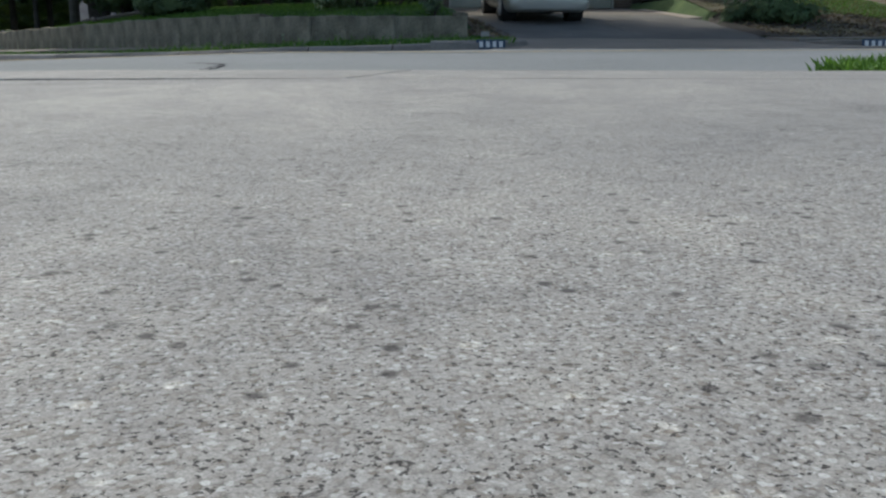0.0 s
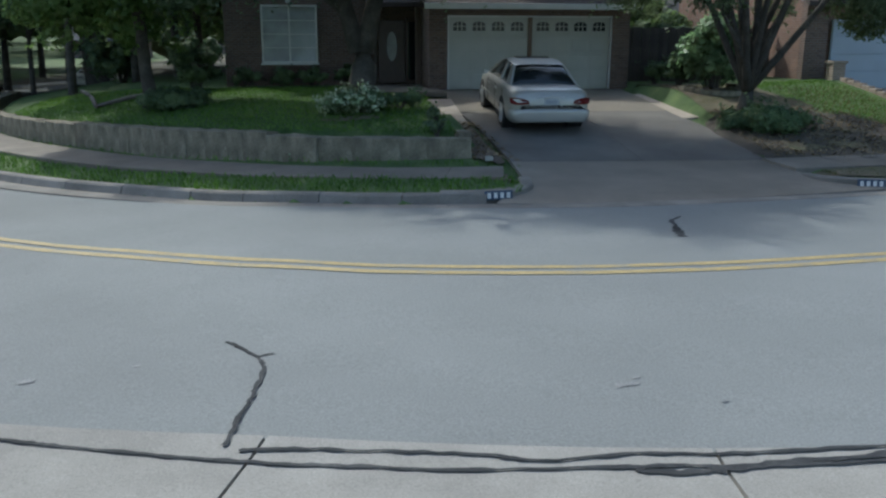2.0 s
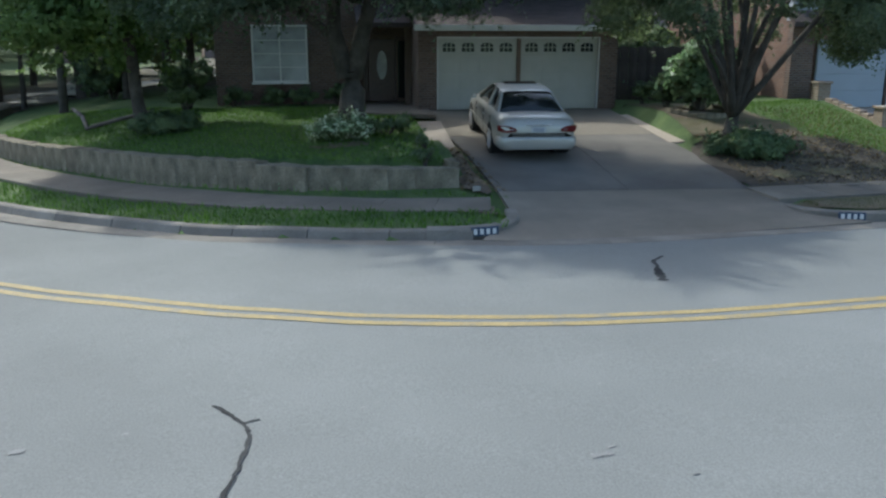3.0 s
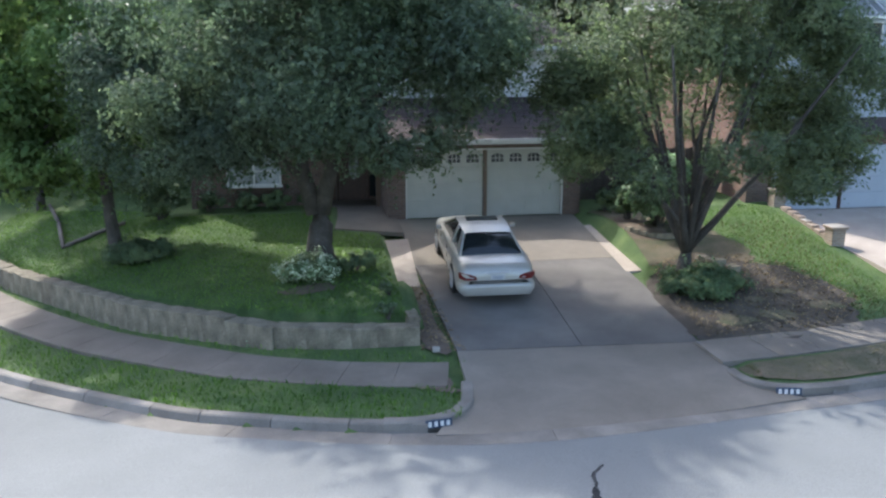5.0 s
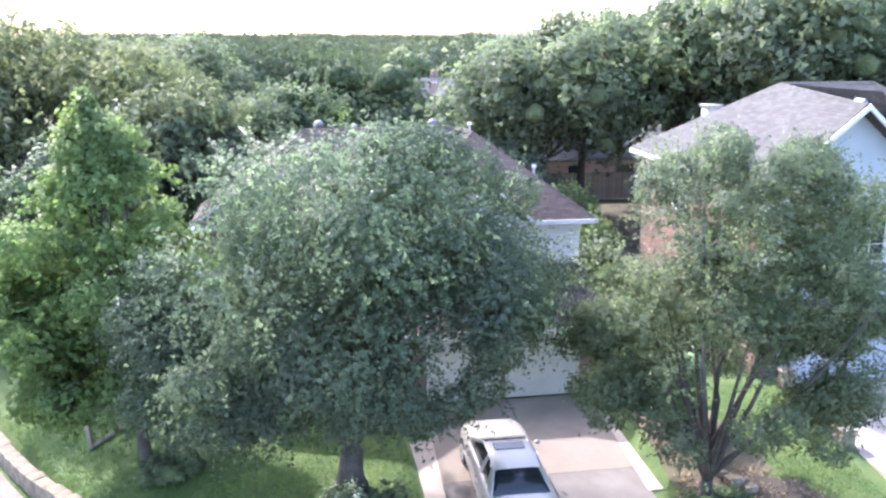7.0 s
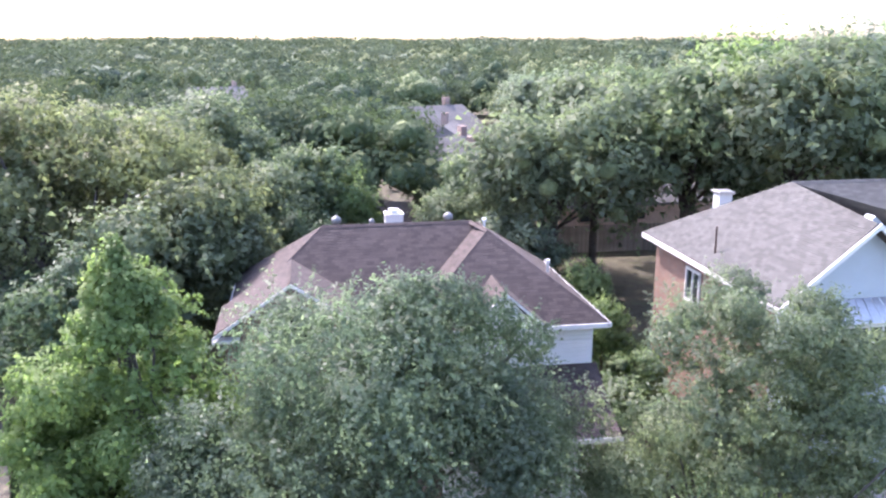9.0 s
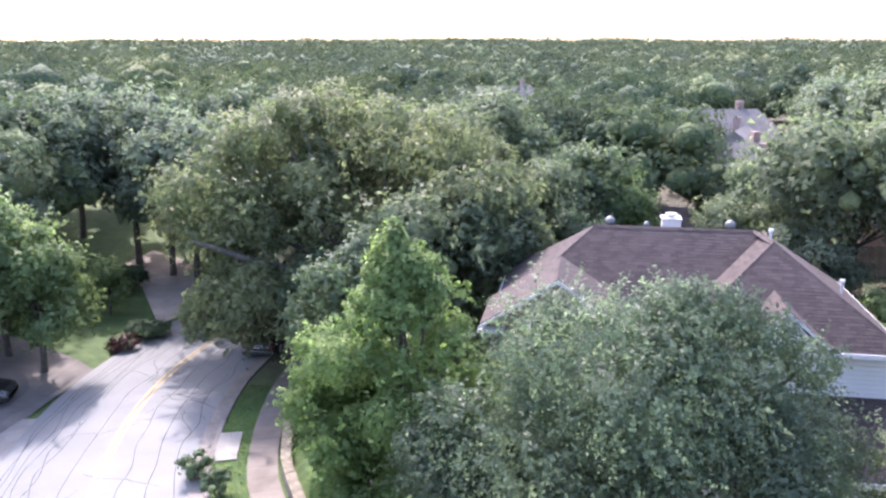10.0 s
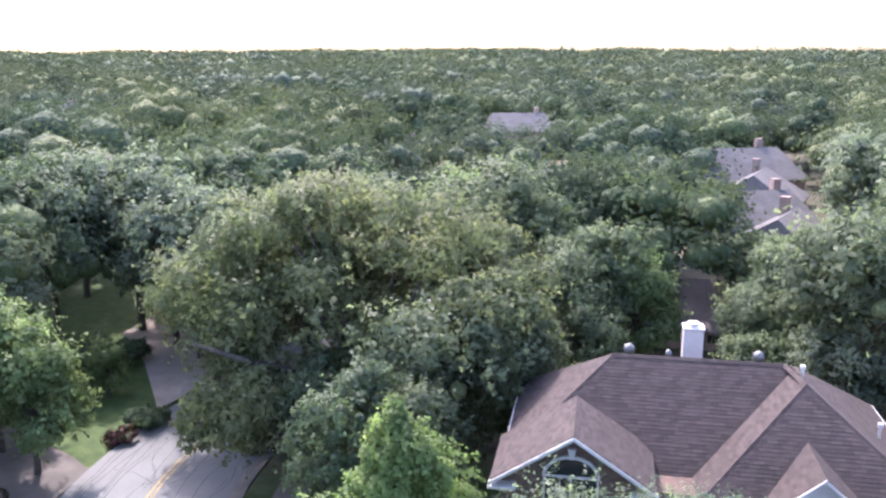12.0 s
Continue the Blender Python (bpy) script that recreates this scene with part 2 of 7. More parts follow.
M_CREAM = plain("cream_garage_door_paint", (0.45, 0.445, 0.41), 0.45, 0, 0.06, 2.0)
M_DOOR = plain("dark_front_door", (0.06, 0.03, 0.025), 0.35, 0, 0.2, 8.0)
M_GLASS = glass_dark("window_glass")
M_PALEGLASS = plain("white_blinds_behind_glass", (0.36, 0.375, 0.39), 0.25, 0, 0.3, 1.2)
M_BARK = mottled("tree_bark", (0.045, 0.04, 0.034), (0.08, 0.07, 0.06), (0.125, 0.11, 0.096), 3.0, 22.0, 0.95, 0.9, 0.03)
M_FENCE = mottled("weathered_fence_wood", (0.12, 0.1, 0.09), (0.19, 0.165, 0.145), (0.26, 0.23, 0.2), 1.0, 30.0, 0.9, 0.4, 0.006, 0.25)
M_METAL = plain("galvanised_metal", (0.6, 0.6, 0.6), 0.35, 0.9, 0.1, 9.0)
M_BLACK = plain("black_rubber", (0.02, 0.02, 0.02), 0.8, 0, 0.2, 20.0)
M_DRYGRASS = mottled("dry_thin_grass", (0.075, 0.085, 0.04), (0.135, 0.115, 0.07), (0.2, 0.155, 0.105), 1.6, 34.0, 0.95, 0.6, 0.02)
M_VENT = plain("weathered_grey_metal", (0.2, 0.2, 0.2), 0.6, 0.4, 0.2, 9.0)
M_MULCH = mottled("leaf_litter_mulch", (0.048, 0.04, 0.031), (0.082, 0.066, 0.052), (0.15, 0.122, 0.092), 0.8, 40.0, 0.95, 0.4, 0.012)
L_OAK = foliage("grey_green_oak_leaves", (0.128, 0.172, 0.132), (0.17, 0.222, 0.174), (0.265, 0.322, 0.268), 0.42, 0.64, 0.25)
L_OLIVE = foliage("olive_oak_leaves", (0.145, 0.182, 0.13), (0.178, 0.222, 0.158), (0.225, 0.27, 0.2), 0.5, 0.52)
L_BRIGHT = foliage("bright_green_leaves", (0.165, 0.235, 0.12), (0.21, 0.29, 0.148), (0.28, 0.36, 0.195), 0.5, 0.52)
L_GREY = foliage("grey_green_woodland_leaves", (0.165, 0.205, 0.168), (0.2, 0.248, 0.205), (0.262, 0.312, 0.26), 0.6, 0.55)
L_GUM = foliage("yellow_green_gum_leaves", (0.165, 0.24, 0.1), (0.215, 0.3, 0.13), (0.28, 0.365, 0.175), 0.5, 0.55)
L_MAT = foliage("ground_mat_leaves", (0.085, 0.135, 0.08), (0.12, 0.185, 0.112), (0.175, 0.25, 0.16), 0.5, 0.4)
L_LONG = foliage("long_pale_leaves", (0.15, 0.235, 0.14), (0.215, 0.32, 0.195), (0.3, 0.41, 0.275), 0.4, 0.45, 0.3)
L_DRYGRASS = foliage("dry_grass_blades", (0.1, 0.105, 0.05), (0.15, 0.15, 0.075), (0.22, 0.2, 0.12), 0.6, 0.3)
L_DARK = foliage("dark_green_leaves", (0.0877, 0.129, 0.0877), (0.111, 0.158, 0.108), (0.152, 0.205, 0.14), 0.5, 0.48)
L_WOODS = foliage("woodland_leaves", (0.135, 0.182, 0.125), (0.17, 0.222, 0.152), (0.215, 0.268, 0.19), 0.6, 0.52)
L_PALE = foliage("pale_variegated_leaves", (0.16, 0.25, 0.14), (0.4, 0.48, 0.38), (0.72, 0.76, 0.68), 0.5, 0.3)
L_GRASS = foliage("grass_blades", (0.072, 0.136, 0.03), (0.112, 0.202, 0.044), (0.175, 0.282, 0.074), 0.5, 0.35)


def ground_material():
    """Lawn near the houses, with thin and dry patches, and a shade-darkened floor behind."""
    m, nt, b = nodes_of("lawn_grass", 0.9)
    v = coords(nt)
    fine, mid, big = noise_of(nt, v, 26.0, 4.0), noise_of(nt, v, 1.3, 4.0), noise_of(nt, v, 0.25, 3.0)
    c = ramp(nt, mid, [(0.3, (0.052, 0.094, 0.03)), (0.5, (0.075, 0.128, 0.038)), (0.72, (0.112, 0.158, 0.055))])
    c = mixed(nt, c, ramp(nt, big, [(0.35, (0.85, 0.9, 0.8)), (0.7, (1.15, 1.1, 1.0))]), 1.0, "MULTIPLY")
    c = mixed(nt, c, ramp(nt, fine, [(0.3, (0.6, 0.6, 0.6)), (0.7, (1.25, 1.25, 1.2))]), 1.0, "MULTIPLY")
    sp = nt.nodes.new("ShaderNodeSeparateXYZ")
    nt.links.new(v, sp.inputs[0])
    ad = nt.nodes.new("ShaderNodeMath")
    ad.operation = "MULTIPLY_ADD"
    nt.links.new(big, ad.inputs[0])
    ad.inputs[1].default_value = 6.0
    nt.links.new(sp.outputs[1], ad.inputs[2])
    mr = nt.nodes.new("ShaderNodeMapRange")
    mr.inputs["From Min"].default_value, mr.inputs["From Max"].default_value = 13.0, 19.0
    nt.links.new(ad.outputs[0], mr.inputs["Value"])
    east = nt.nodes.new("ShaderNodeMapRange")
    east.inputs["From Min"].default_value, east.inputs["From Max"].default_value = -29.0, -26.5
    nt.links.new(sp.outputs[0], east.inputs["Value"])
    shaded_litter_k = nt.nodes.new("ShaderNodeMath")
    shaded_litter_k.operation = "MULTIPLY"
    nt.links.new(mr.outputs[0], shaded_litter_k.inputs[0])
    nt.links.new(east.outputs[0], shaded_litter_k.inputs[1])
    # Brown litter behind the house, its dark colour also standing for tree shade.
    shaded_floor_c = ramp(nt, mid, [(0.3, (0.05, 0.045, 0.03)), (0.55, (0.09, 0.08, 0.05)), (0.75, (0.08, 0.1, 0.045))])
    c = mixed(nt, c, shaded_floor_c, shaded_litter_k.outputs[0])
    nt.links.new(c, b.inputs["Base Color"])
    bumped(nt, b, fine, 0.8, 0.04)
    return m


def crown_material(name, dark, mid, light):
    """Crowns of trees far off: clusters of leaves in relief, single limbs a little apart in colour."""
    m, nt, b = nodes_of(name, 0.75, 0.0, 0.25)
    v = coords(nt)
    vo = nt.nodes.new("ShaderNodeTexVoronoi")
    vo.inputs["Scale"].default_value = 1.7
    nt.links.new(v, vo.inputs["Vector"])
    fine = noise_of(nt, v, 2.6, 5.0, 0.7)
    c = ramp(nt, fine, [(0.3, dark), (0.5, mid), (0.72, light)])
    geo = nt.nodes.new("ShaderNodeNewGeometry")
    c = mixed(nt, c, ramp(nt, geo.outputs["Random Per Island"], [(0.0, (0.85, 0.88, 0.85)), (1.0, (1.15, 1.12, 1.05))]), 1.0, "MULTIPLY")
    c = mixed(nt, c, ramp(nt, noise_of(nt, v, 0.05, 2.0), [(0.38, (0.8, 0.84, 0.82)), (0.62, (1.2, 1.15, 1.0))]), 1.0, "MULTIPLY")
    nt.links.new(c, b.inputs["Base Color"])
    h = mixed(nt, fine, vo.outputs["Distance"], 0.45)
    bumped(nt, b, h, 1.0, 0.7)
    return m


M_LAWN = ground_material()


# ---- building helpers ----
def part(name, bm, material, parent=None, label=""):
    """One mesh object from a bmesh, under a thing or a part."""
    bmesh.ops.recalc_face_normals(bm, faces=bm.faces)
    me = bpy.data.meshes.new(name)
    bm.to_mesh(me)
    bm.free()
    me.materials.append(material)
    ob = new(name, me)
    ob.parent = parent
    if label:
        tagged(ob, label)
    return ob


def thing(name, label, category, group="", at=(0, 0, 0), kind=""):
    ob = new(name)
    ob.location = at
    return tagged(ob, label, category, group, kind)


def smooth(ob):
    for p in ob.data.polygons:
        p.use_smooth = True
    return ob


def box(bm, x0, x1, y0, y1, z0, z1, bevel=0.0):
    r = bmesh.ops.create_cube(bm, size=1.0, matrix=Matrix.LocRotScale(((x0 + x1) / 2, (y0 + y1) / 2, (z0 + z1) / 2), None, (abs(x1 - x0), abs(y1 - y0), abs(z1 - z0))))
    if bevel:
        es = list({e for v in r["verts"] for e in v.link_edges})
        bmesh.ops.bevel(bm, geom=es, offset=bevel, segments=1, affect="EDGES")
    return bm


def boxed(*a, **k):
    return box(bmesh.new(), *a, **k)


def slab(pts, thick, bm=None):
    """A plate: the polygon pts above, and the same thick metres lower."""
    bm = bm or bmesh.new()
    top = [bm.verts.new(p) for p in pts]
    low = [bm.verts.new((p[0], p[1], p[2] - thick)) for p in pts]
    bm.faces.new(top)
    bm.faces.new(low[::-1])
    n = len(pts)
    for i in range(n):
        bm.faces.new((top[i], low[i], low[(i + 1) % n], top[(i + 1) % n]))
    return bm


def prism_y(pts, y0, y1, bm=None):
    """The outline pts (x, z) drawn out from y0 to y1."""
    bm = bm or bmesh.new()
    a = [bm.verts.new((x, y0, z)) for x, z in pts]
    b = [bm.verts.new((x, y1, z)) for x, z in pts]
    bm.faces.new(a)
    bm.faces.new(b[::-1])
    n = len(pts)
    for i in range(n):
        bm.faces.new((a[i], b[i], b[(i + 1) % n], a[(i + 1) % n]))
    return bm


def tube(bm, pts, radii, sides=8):
    """A tapered pipe through pts."""
    rings = []
    for i, p in enumerate(pts):
        p = Vector(p)
        d = Vector(pts[min(i + 1, len(pts) - 1)]) - Vector(pts[max(i - 1, 0)])
        q = d.to_track_quat("Z", "Y")
        rings.append([bm.verts.new(p + q @ Vector((radii[i] * math.cos(2 * math.pi * k / sides), radii[i] * math.sin(2 * math.pi * k / sides), 0))) for k in range(sides)])
    for a, b in zip(rings, rings[1:]):
        for k in range(sides):
            bm.faces.new((a[k], a[(k + 1) % sides], b[(k + 1) % sides], b[k]))
    bm.faces.new(rings[0][::-1])
    bm.faces.new(rings[-1])
    return bm


def from_arrays(name, verts, quads, material, parent=None, tris=None, flat=True):
    me = bpy.data.meshes.new(name)
    nq = len(quads)
    nt_ = 0 if tris is None else len(tris)
    me.vertices.add(len(verts))
    me.vertices.foreach_set("co", np.asarray(verts, np.float32).ravel())
    loops = np.asarray(quads, np.int32).ravel()
    if nt_:
        loops = np.concatenate([loops, np.asarray(tris, np.int32).ravel()])
    me.loops.add(len(loops))
    me.loops.foreach_set("vertex_index", loops)
    me.polygons.add(nq + nt_)
    starts = np.concatenate([np.arange(nq) * 4, nq * 4 + np.arange(nt_) * 3]).astype(np.int32)
    me.polygons.foreach_set("loop_start", starts)
    me.polygons.foreach_set("use_smooth", np.full(nq + nt_, not flat))
    me.update(calc_edges=True)
    me.validate()
    me.materials.append(material)
    ob = new(name, me)
    ob.parent = parent
    return ob


# ---- plan of the road ----
CENTRE = [(70, 24), (50, 6), (36, -5), (25, -11.4), (16, -15), (9, -16.7), (3.5, -17.15), (0, -17.05), (-3, -16.5), (-6, -15.5), (-8.3, -14.3), (-12.5, -11.3), (-16.5, -7), (-19.8, -2), (-21.9, 2.2), (-23.7, 8.6), (-24.4, 14.8), (-23.8, 22), (-21.5, 32), (-17, 45), (-11, 60), (-6, 80)]


def curve_points(ctrl, step=24):
    out = []
    for i in range(len(ctrl) - 1):
        p0, p1, p2, p3 = (Vector(ctrl[max(0, min(len(ctrl) - 1, i + k))]) for k in (-1, 0, 1, 2))
        for j in range(step):
            t = j / step
            out.append(0.5 * (2 * p1 + (p2 - p0) * t + (2 * p0 - 5 * p1 + 4 * p2 - p3) * t * t + (3 * p1 - p0 - 3 * p2 + p3) * t ** 3))
    out.append(Vector(ctrl[-1]))
    return np.array([tuple(p) for p in out])


LINE = curve_points(CENTRE)
TANG = np.gradient(LINE, axis=0)
TANG /= np.linalg.norm(TANG, axis=1)[:, None]
NORM = np.stack([TANG[:, 1], -TANG[:, 0]], 1)  # towards the house, inside the bend
RUN = np.concatenate([[0], np.cumsum(np.linalg.norm(np.diff(LINE, axis=0), axis=1))])
HALF = 4.15


def road_z(x):
    return np.interp(x, [-26, -14, -8, -4, 0], [-1.68, -1.4, -1.19, -1.04, -1.02])


def far_drop(x, s):
    """The street leans towards the house on the left."""
    return np.interp(x, [-26, -14, -8, -4.5, -1], [0.0, -0.05, -0.11, -0.08, 0.0]) * np.clip(np.asarray(s) / 4.0, 0, 1)


def far_shift(x):
    """How much wider the street is on the house's side."""
    return np.interp(x, [-26, -14, -1.5, 0.0, 2.0, 4.0, 6.0, 10.0], [-0.1, -0.1, -0.15, -0.1, 0.06, 0.22, 0.38, 0.42])


def wall_offset(x):
    """The stone wall's middle, from the road's middle line."""
    return np.interp(x, [-18, -14, -11, -7, -4.9, -2.4, -0.8], [7.2, 7.45, 7.3, 7.3, 7.5, 7.85, 7.98])


def road_side(x, y):
    """Metres from the road's middle line, plus on the house's side."""
    x, y = np.asarray(x, float).ravel(), np.asarray(y, float).ravel()
    out = np.empty(len(x))
    for a in range(0, len(x), 4000):
        d = np.stack([x[a:a + 4000], y[a:a + 4000]], 1)[:, None, :] - LINE[None]
        d2 = (d ** 2).sum(-1)
        k = d2.argmin(1)
        dk = d[np.arange(len(k)), k]
        out[a:a + 4000] = np.sqrt(d2.min(1)) * np.sign((dk * NORM[k]).sum(1))
    return out


def drive_z(y):
    return np.interp(y, [-13.2, -12.6, -9.7, -6.6, -2.0, 0.0], [-1.03, -0.98, -0.87, -0.47, -0.12, 0.0])


def own_drive_z(x, y):
    d = -road_side(x, y).reshape(np.shape(x)) - HALF - 1.1
    fall = np.minimum(0, road_z(x) + 1.035) * np.interp(d, [0, 3], [1.0, 0.4])
    return -0.985 + fall + np.interp(d, [-0.24, 0.11, 0.18, 1.7, 3.1, 5.2, 40], [-0.09, -0.025, 0.006, 0.085, 0.125, 0.155, 0.7])


def ground_z(x, y):
    x, y = np.asarray(x, float), np.asarray(y, float)
    s = road_side(x, y).reshape(x.shape)
    rz = road_z(x) + far_drop(x, s)
    s = s - far_shift(x) * (s > 0)
    z = np.where((s < HALF + 0.1) & (s > -HALF - 1.2), rz - 0.13, rz + 0.12)
    # the house's side
    wall_s = wall_offset(x + 0.35) - far_shift(x) + 0.3
    low = rz + 0.11 + 0.08 * np.clip((s - 6.95) / 0.2, 0, 1)
    rise = np.clip((s - wall_s) / 4.5, 0, 1)
    lawn = -0.42 + (0.02 + 0.40) * rise ** 0.7
    lawn = lawn + 0.045 * np.clip(x + 4.75, -9, 0) * (1 - 0.7 * rise)
    lawn = np.where(x < -9, lawn - 0.02 * (-9 - x), lawn)
    right = rz + 0.12 + (1.05) * np.clip((s - 7.0) / 6.5, 0, 1) + 0.2 * np.clip((x - 8) / 5, 0, 1) * np.clip((s - 7) / 5, 0, 1)
    z = np.where((s > HALF + 0.1) & (s < 60), np.where(s < wall_s, low, lawn), z)
    z = np.where((s > HALF + 0.1) & (x > 5.4) & (s < 60), np.maximum(right, low * 0 + rz + 0.12), z)
    bed = (x > -0.75) & (x < 0.6) & (s > 6.5) & (y < -5.5)
    z = np.where(bed, drive_z(y) - 0.02, z)
    mouth = (x > -1.4) & (x < 7.0) & (s > HALF - 0.8) & (s < HALF + 0.3)
    z = np.where(mouth, rz - 0.12, z)
    inside = ((x > -0.35) | ((x > -1.05) & (y > -6.2))) & (x < 5.65) & (y < 3) & (s > HALF - 0.3)
    z = np.where(inside, drive_z(y) - 0.07, z)
    z = np.where((y > 3.0) & (s > 9), np.where(x < -9, z, np.maximum(z, -0.02)), z)
    beside = (x > 5.3) & (x < 8.5) & (y > -9.6) & (y < 0.5)
    z = np.where(beside, np.maximum(z, drive_z(y) - 0.012 - 0.04 * np.clip(x - 5.6, 0, 9)), z)
    nbd = (x > 11.9) & (x < 18) & (y < -0.2) & (s > HALF + 0.1)
    z = np.where(nbd, np.interp(y, [-13, -6, -0.3], [-0.95, -0.35, -0.06]), z)
    # the near side
    near = s < -(HALF + 1.2)
    z = np.where(near, rz + 0.06 + 0.02 * np.clip(-s - 6, 0, 40), z)
    mine = (s < -(HALF - 0.3)) & (x > -9.0) & (x < np.interp(y, [-34, -23.6, -23.0, -22.5], [-1.5, -1.4, -1.25, -0.75]))
    z = np.where(mine, own_drive_z(x, y) - 0.09, z)
    # the land far off
    d = np.hypot(x, y)
    k = np.clip((d - 70) / 850, 0, 1)
    hill = 3.0 * np.exp(-((x + 120) / 260) ** 2) * np.clip((d - 500) / 300, 0, 1)
    return z + hill + 3.0 * k * k * (3 - 2 * k) - 0.6 * np.clip((d - 40) / 60, 0, 1)


def axis(fine0, fine1, step, ends):
    a = list(np.arange(fine0, fine1 + 1e-6, step))
    lo, hi, s = [], [], step
    p, q = a[0], a[-1]
    while p > -ends or q < ends:
        s = min(s * 1.25, 70)
        p, q = p - s, q + s
        lo.append(p)
        hi.append(q)
    return np.array(lo[::-1] + a + hi)


gx, gy = axis(-26, 20, 0.3, 1500), axis(-28, 20, 0.3, 1500)
GX, GY = np.meshgrid(gx, gy)
GZ = ground_z(GX, GY)
idx = np.arange(GX.size).reshape(GX.shape)
quads = np.stack([idx[:-1, :-1], idx[:-1, 1:], idx[1:, 1:], idx[1:, :-1]], -1).reshape(-1, 4)
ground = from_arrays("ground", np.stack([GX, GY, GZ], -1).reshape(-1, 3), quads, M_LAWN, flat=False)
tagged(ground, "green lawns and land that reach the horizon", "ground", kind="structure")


def ribbon(name, offsets, heights, k, material, parent=None):
    """A strip along the road; offsets from the middle line and heights over the road."""
    rows = []
    for o, h in zip(offsets, heights):
        p = LINE[k] + NORM[k] * (o + np.where(o > 3.5, far_shift(LINE[k][:, 0]), 0.0))[:, None]
        rows.append(np.stack([p[:, 0], p[:, 1], road_z(p[:, 0]) + far_drop(p[:, 0], o) + h], 1))
    v = np.stack(rows, 1)
    n, m = v.shape[:2]
    ii = np.arange(n * m).reshape(n, m)
    q = np.stack([ii[:-1, :-1], ii[:-1, 1:], ii[1:, 1:], ii[1:, :-1]], -1).reshape(-1, 4)
    return from_arrays(name, v.reshape(-1, 3), q, material, parent, flat=False)


def run_at(x, y):
    return RUN[((LINE - np.array((x, y))) ** 2).sum(1).argmin()]


ALL = np.arange(len(LINE))
road = ribbon("road", [-HALF - 0.32, -3, -1.5, 0, 1.5, 3, HALF - 0.53], [0.0, 0.03, 0.05, 0.06, 0.05, 0.03, 0.012], ALL, M_ROAD)
tagged(road, "pale worn asphalt street with sealed cracks", "road", kind="structure")

# ---- kerbs, gutters, walks ----
R_DRIVE0, R_DRIVE1 = run_at(5.9, -16.9), run_at(-0.75, -17.0)
R_MINE0, R_MINE1 = run_at(-1.12, -21.8), run_at(-8.5, -14.2)


def strip_piece(name, parent, r0, r1, profile, material):
    """A bevelled length of kerb or walk between two lengths along the road; profile: (offset, height) round the section."""
    rs = np.linspace(r0, r1, max(2, int((r1 - r0) / 0.5) + 1))
    cx, cy = np.interp(rs, RUN, LINE[:, 0]), np.interp(rs, RUN, LINE[:, 1])
    nxv, nyv = np.interp(rs, RUN, NORM[:, 0]), np.interp(rs, RUN, NORM[:, 1])
    wide = far_shift(cx) if profile[0][0] > 0 else 0.0 * cx
    rows = [np.stack([cx + nxv * (o + wide), cy + nyv * (o + wide), road_z(cx + nxv * o) + far_drop(cx, o) + h], 1) for o, h in profile]
    v = np.stack(rows, 1)
    n, m = v.shape[:2]
    ii = np.arange(n * m).reshape(n, m)
    jj = np.roll(ii, -1, axis=1)
    q = np.stack([ii[:-1], jj[:-1], jj[1:], ii[1:]], -1).reshape(-1, 4)
    bm = bmesh.new()
    vs = [bm.verts.new(p) for p in v.reshape(-1, 3)]
    for f in q:
        bm.faces.new([vs[i] for i in f])
    bm.faces.new([vs[i] for i in ii[0]][::-1])
    bm.faces.new([vs[i] for i in ii[-1]])
    return part(name, bm, material, parent)


kerb = thing("kerb", "weathered concrete kerb with open joints between its lengths", "kerb", kind="structure")
KERB = [(HALF - 0.02, -0.2), (HALF - 0.02, -0.01), (HALF + 0.03, 0.12), (HALF + 0.06, 0.145), (HALF + 0.2, 0.15), (HALF + 0.22, 0.13), (HALF + 0.22, -0.2)]
GUTTER = [(HALF - 0.55, -0.15), (HALF - 0.55, 0.016), (HALF - 0.53, 0.024), (HALF - 0.02, -0.006), (HALF - 0.02, -0.15)]
r = run_at(24, -12)
while r < run_at(-23.5, 24):
    e = r + 1.7
    if e > R_DRIVE0 - 0.3 and r < R_DRIVE1 + 1.05:
        r = R_DRIVE1 + 1.1
        continue
    strip_piece("kerb_length", kerb, r + 0.012, e - 0.012, KERB, M_KERB)
    r = e
gutter = thing("gutter", "concrete gutter along the far kerb", "gutter", kind="structure")
r = run_at(24, -12)
while r < run_at(-23.5, 24):
    strip_piece("gutter_length", gutter, r + 0.006, r + 3.4 - 0.006, GUTTER, M_KERB)
    r += 3.4
sidewalk = thing("sidewalk", "grey concrete sidewalk with tooled joints and leaf stains", "sidewalk", kind="structure")
WALK = [(5.76, -0.05), (5.76, 0.155), (5.78, 0.165), (6.94, 0.185), (6.96, 0.175), (6.96, -0.05)]
r = run_at(24, -12)
while r < run_at(-23.5, 24):
    e = r + 1.45
    if not (e > R_DRIVE0 - 0.2 and r < R_DRIVE1 - 0.3):
        strip_piece("walk_slab", sidewalk, r + 0.008, e - 0.008, WALK, M_WALK)
    r = e
last = run_at(24, -12)
while last + 1.45 <= R_DRIVE0 - 0.2:
    last += 1.45
strip_piece("walk_slab", sidewalk, last + 0.008, run_at(5.5, -17.0), WALK, M_WALK)
near_kerb = thing("near_kerb", "pale rolled concrete gutter on the near side of the street", "kerb", kind="structure")
NEAR = [(-HALF - 0.28, -0.15), (-HALF - 0.28, 0.006), (-HALF - 0.55, 0.0), (-HALF - 1.26, 0.035), (-HALF - 1.26, -0.15)]
r_joint = [run_at(-4.1, -21.3), run_at(-6.9, -20.4)]
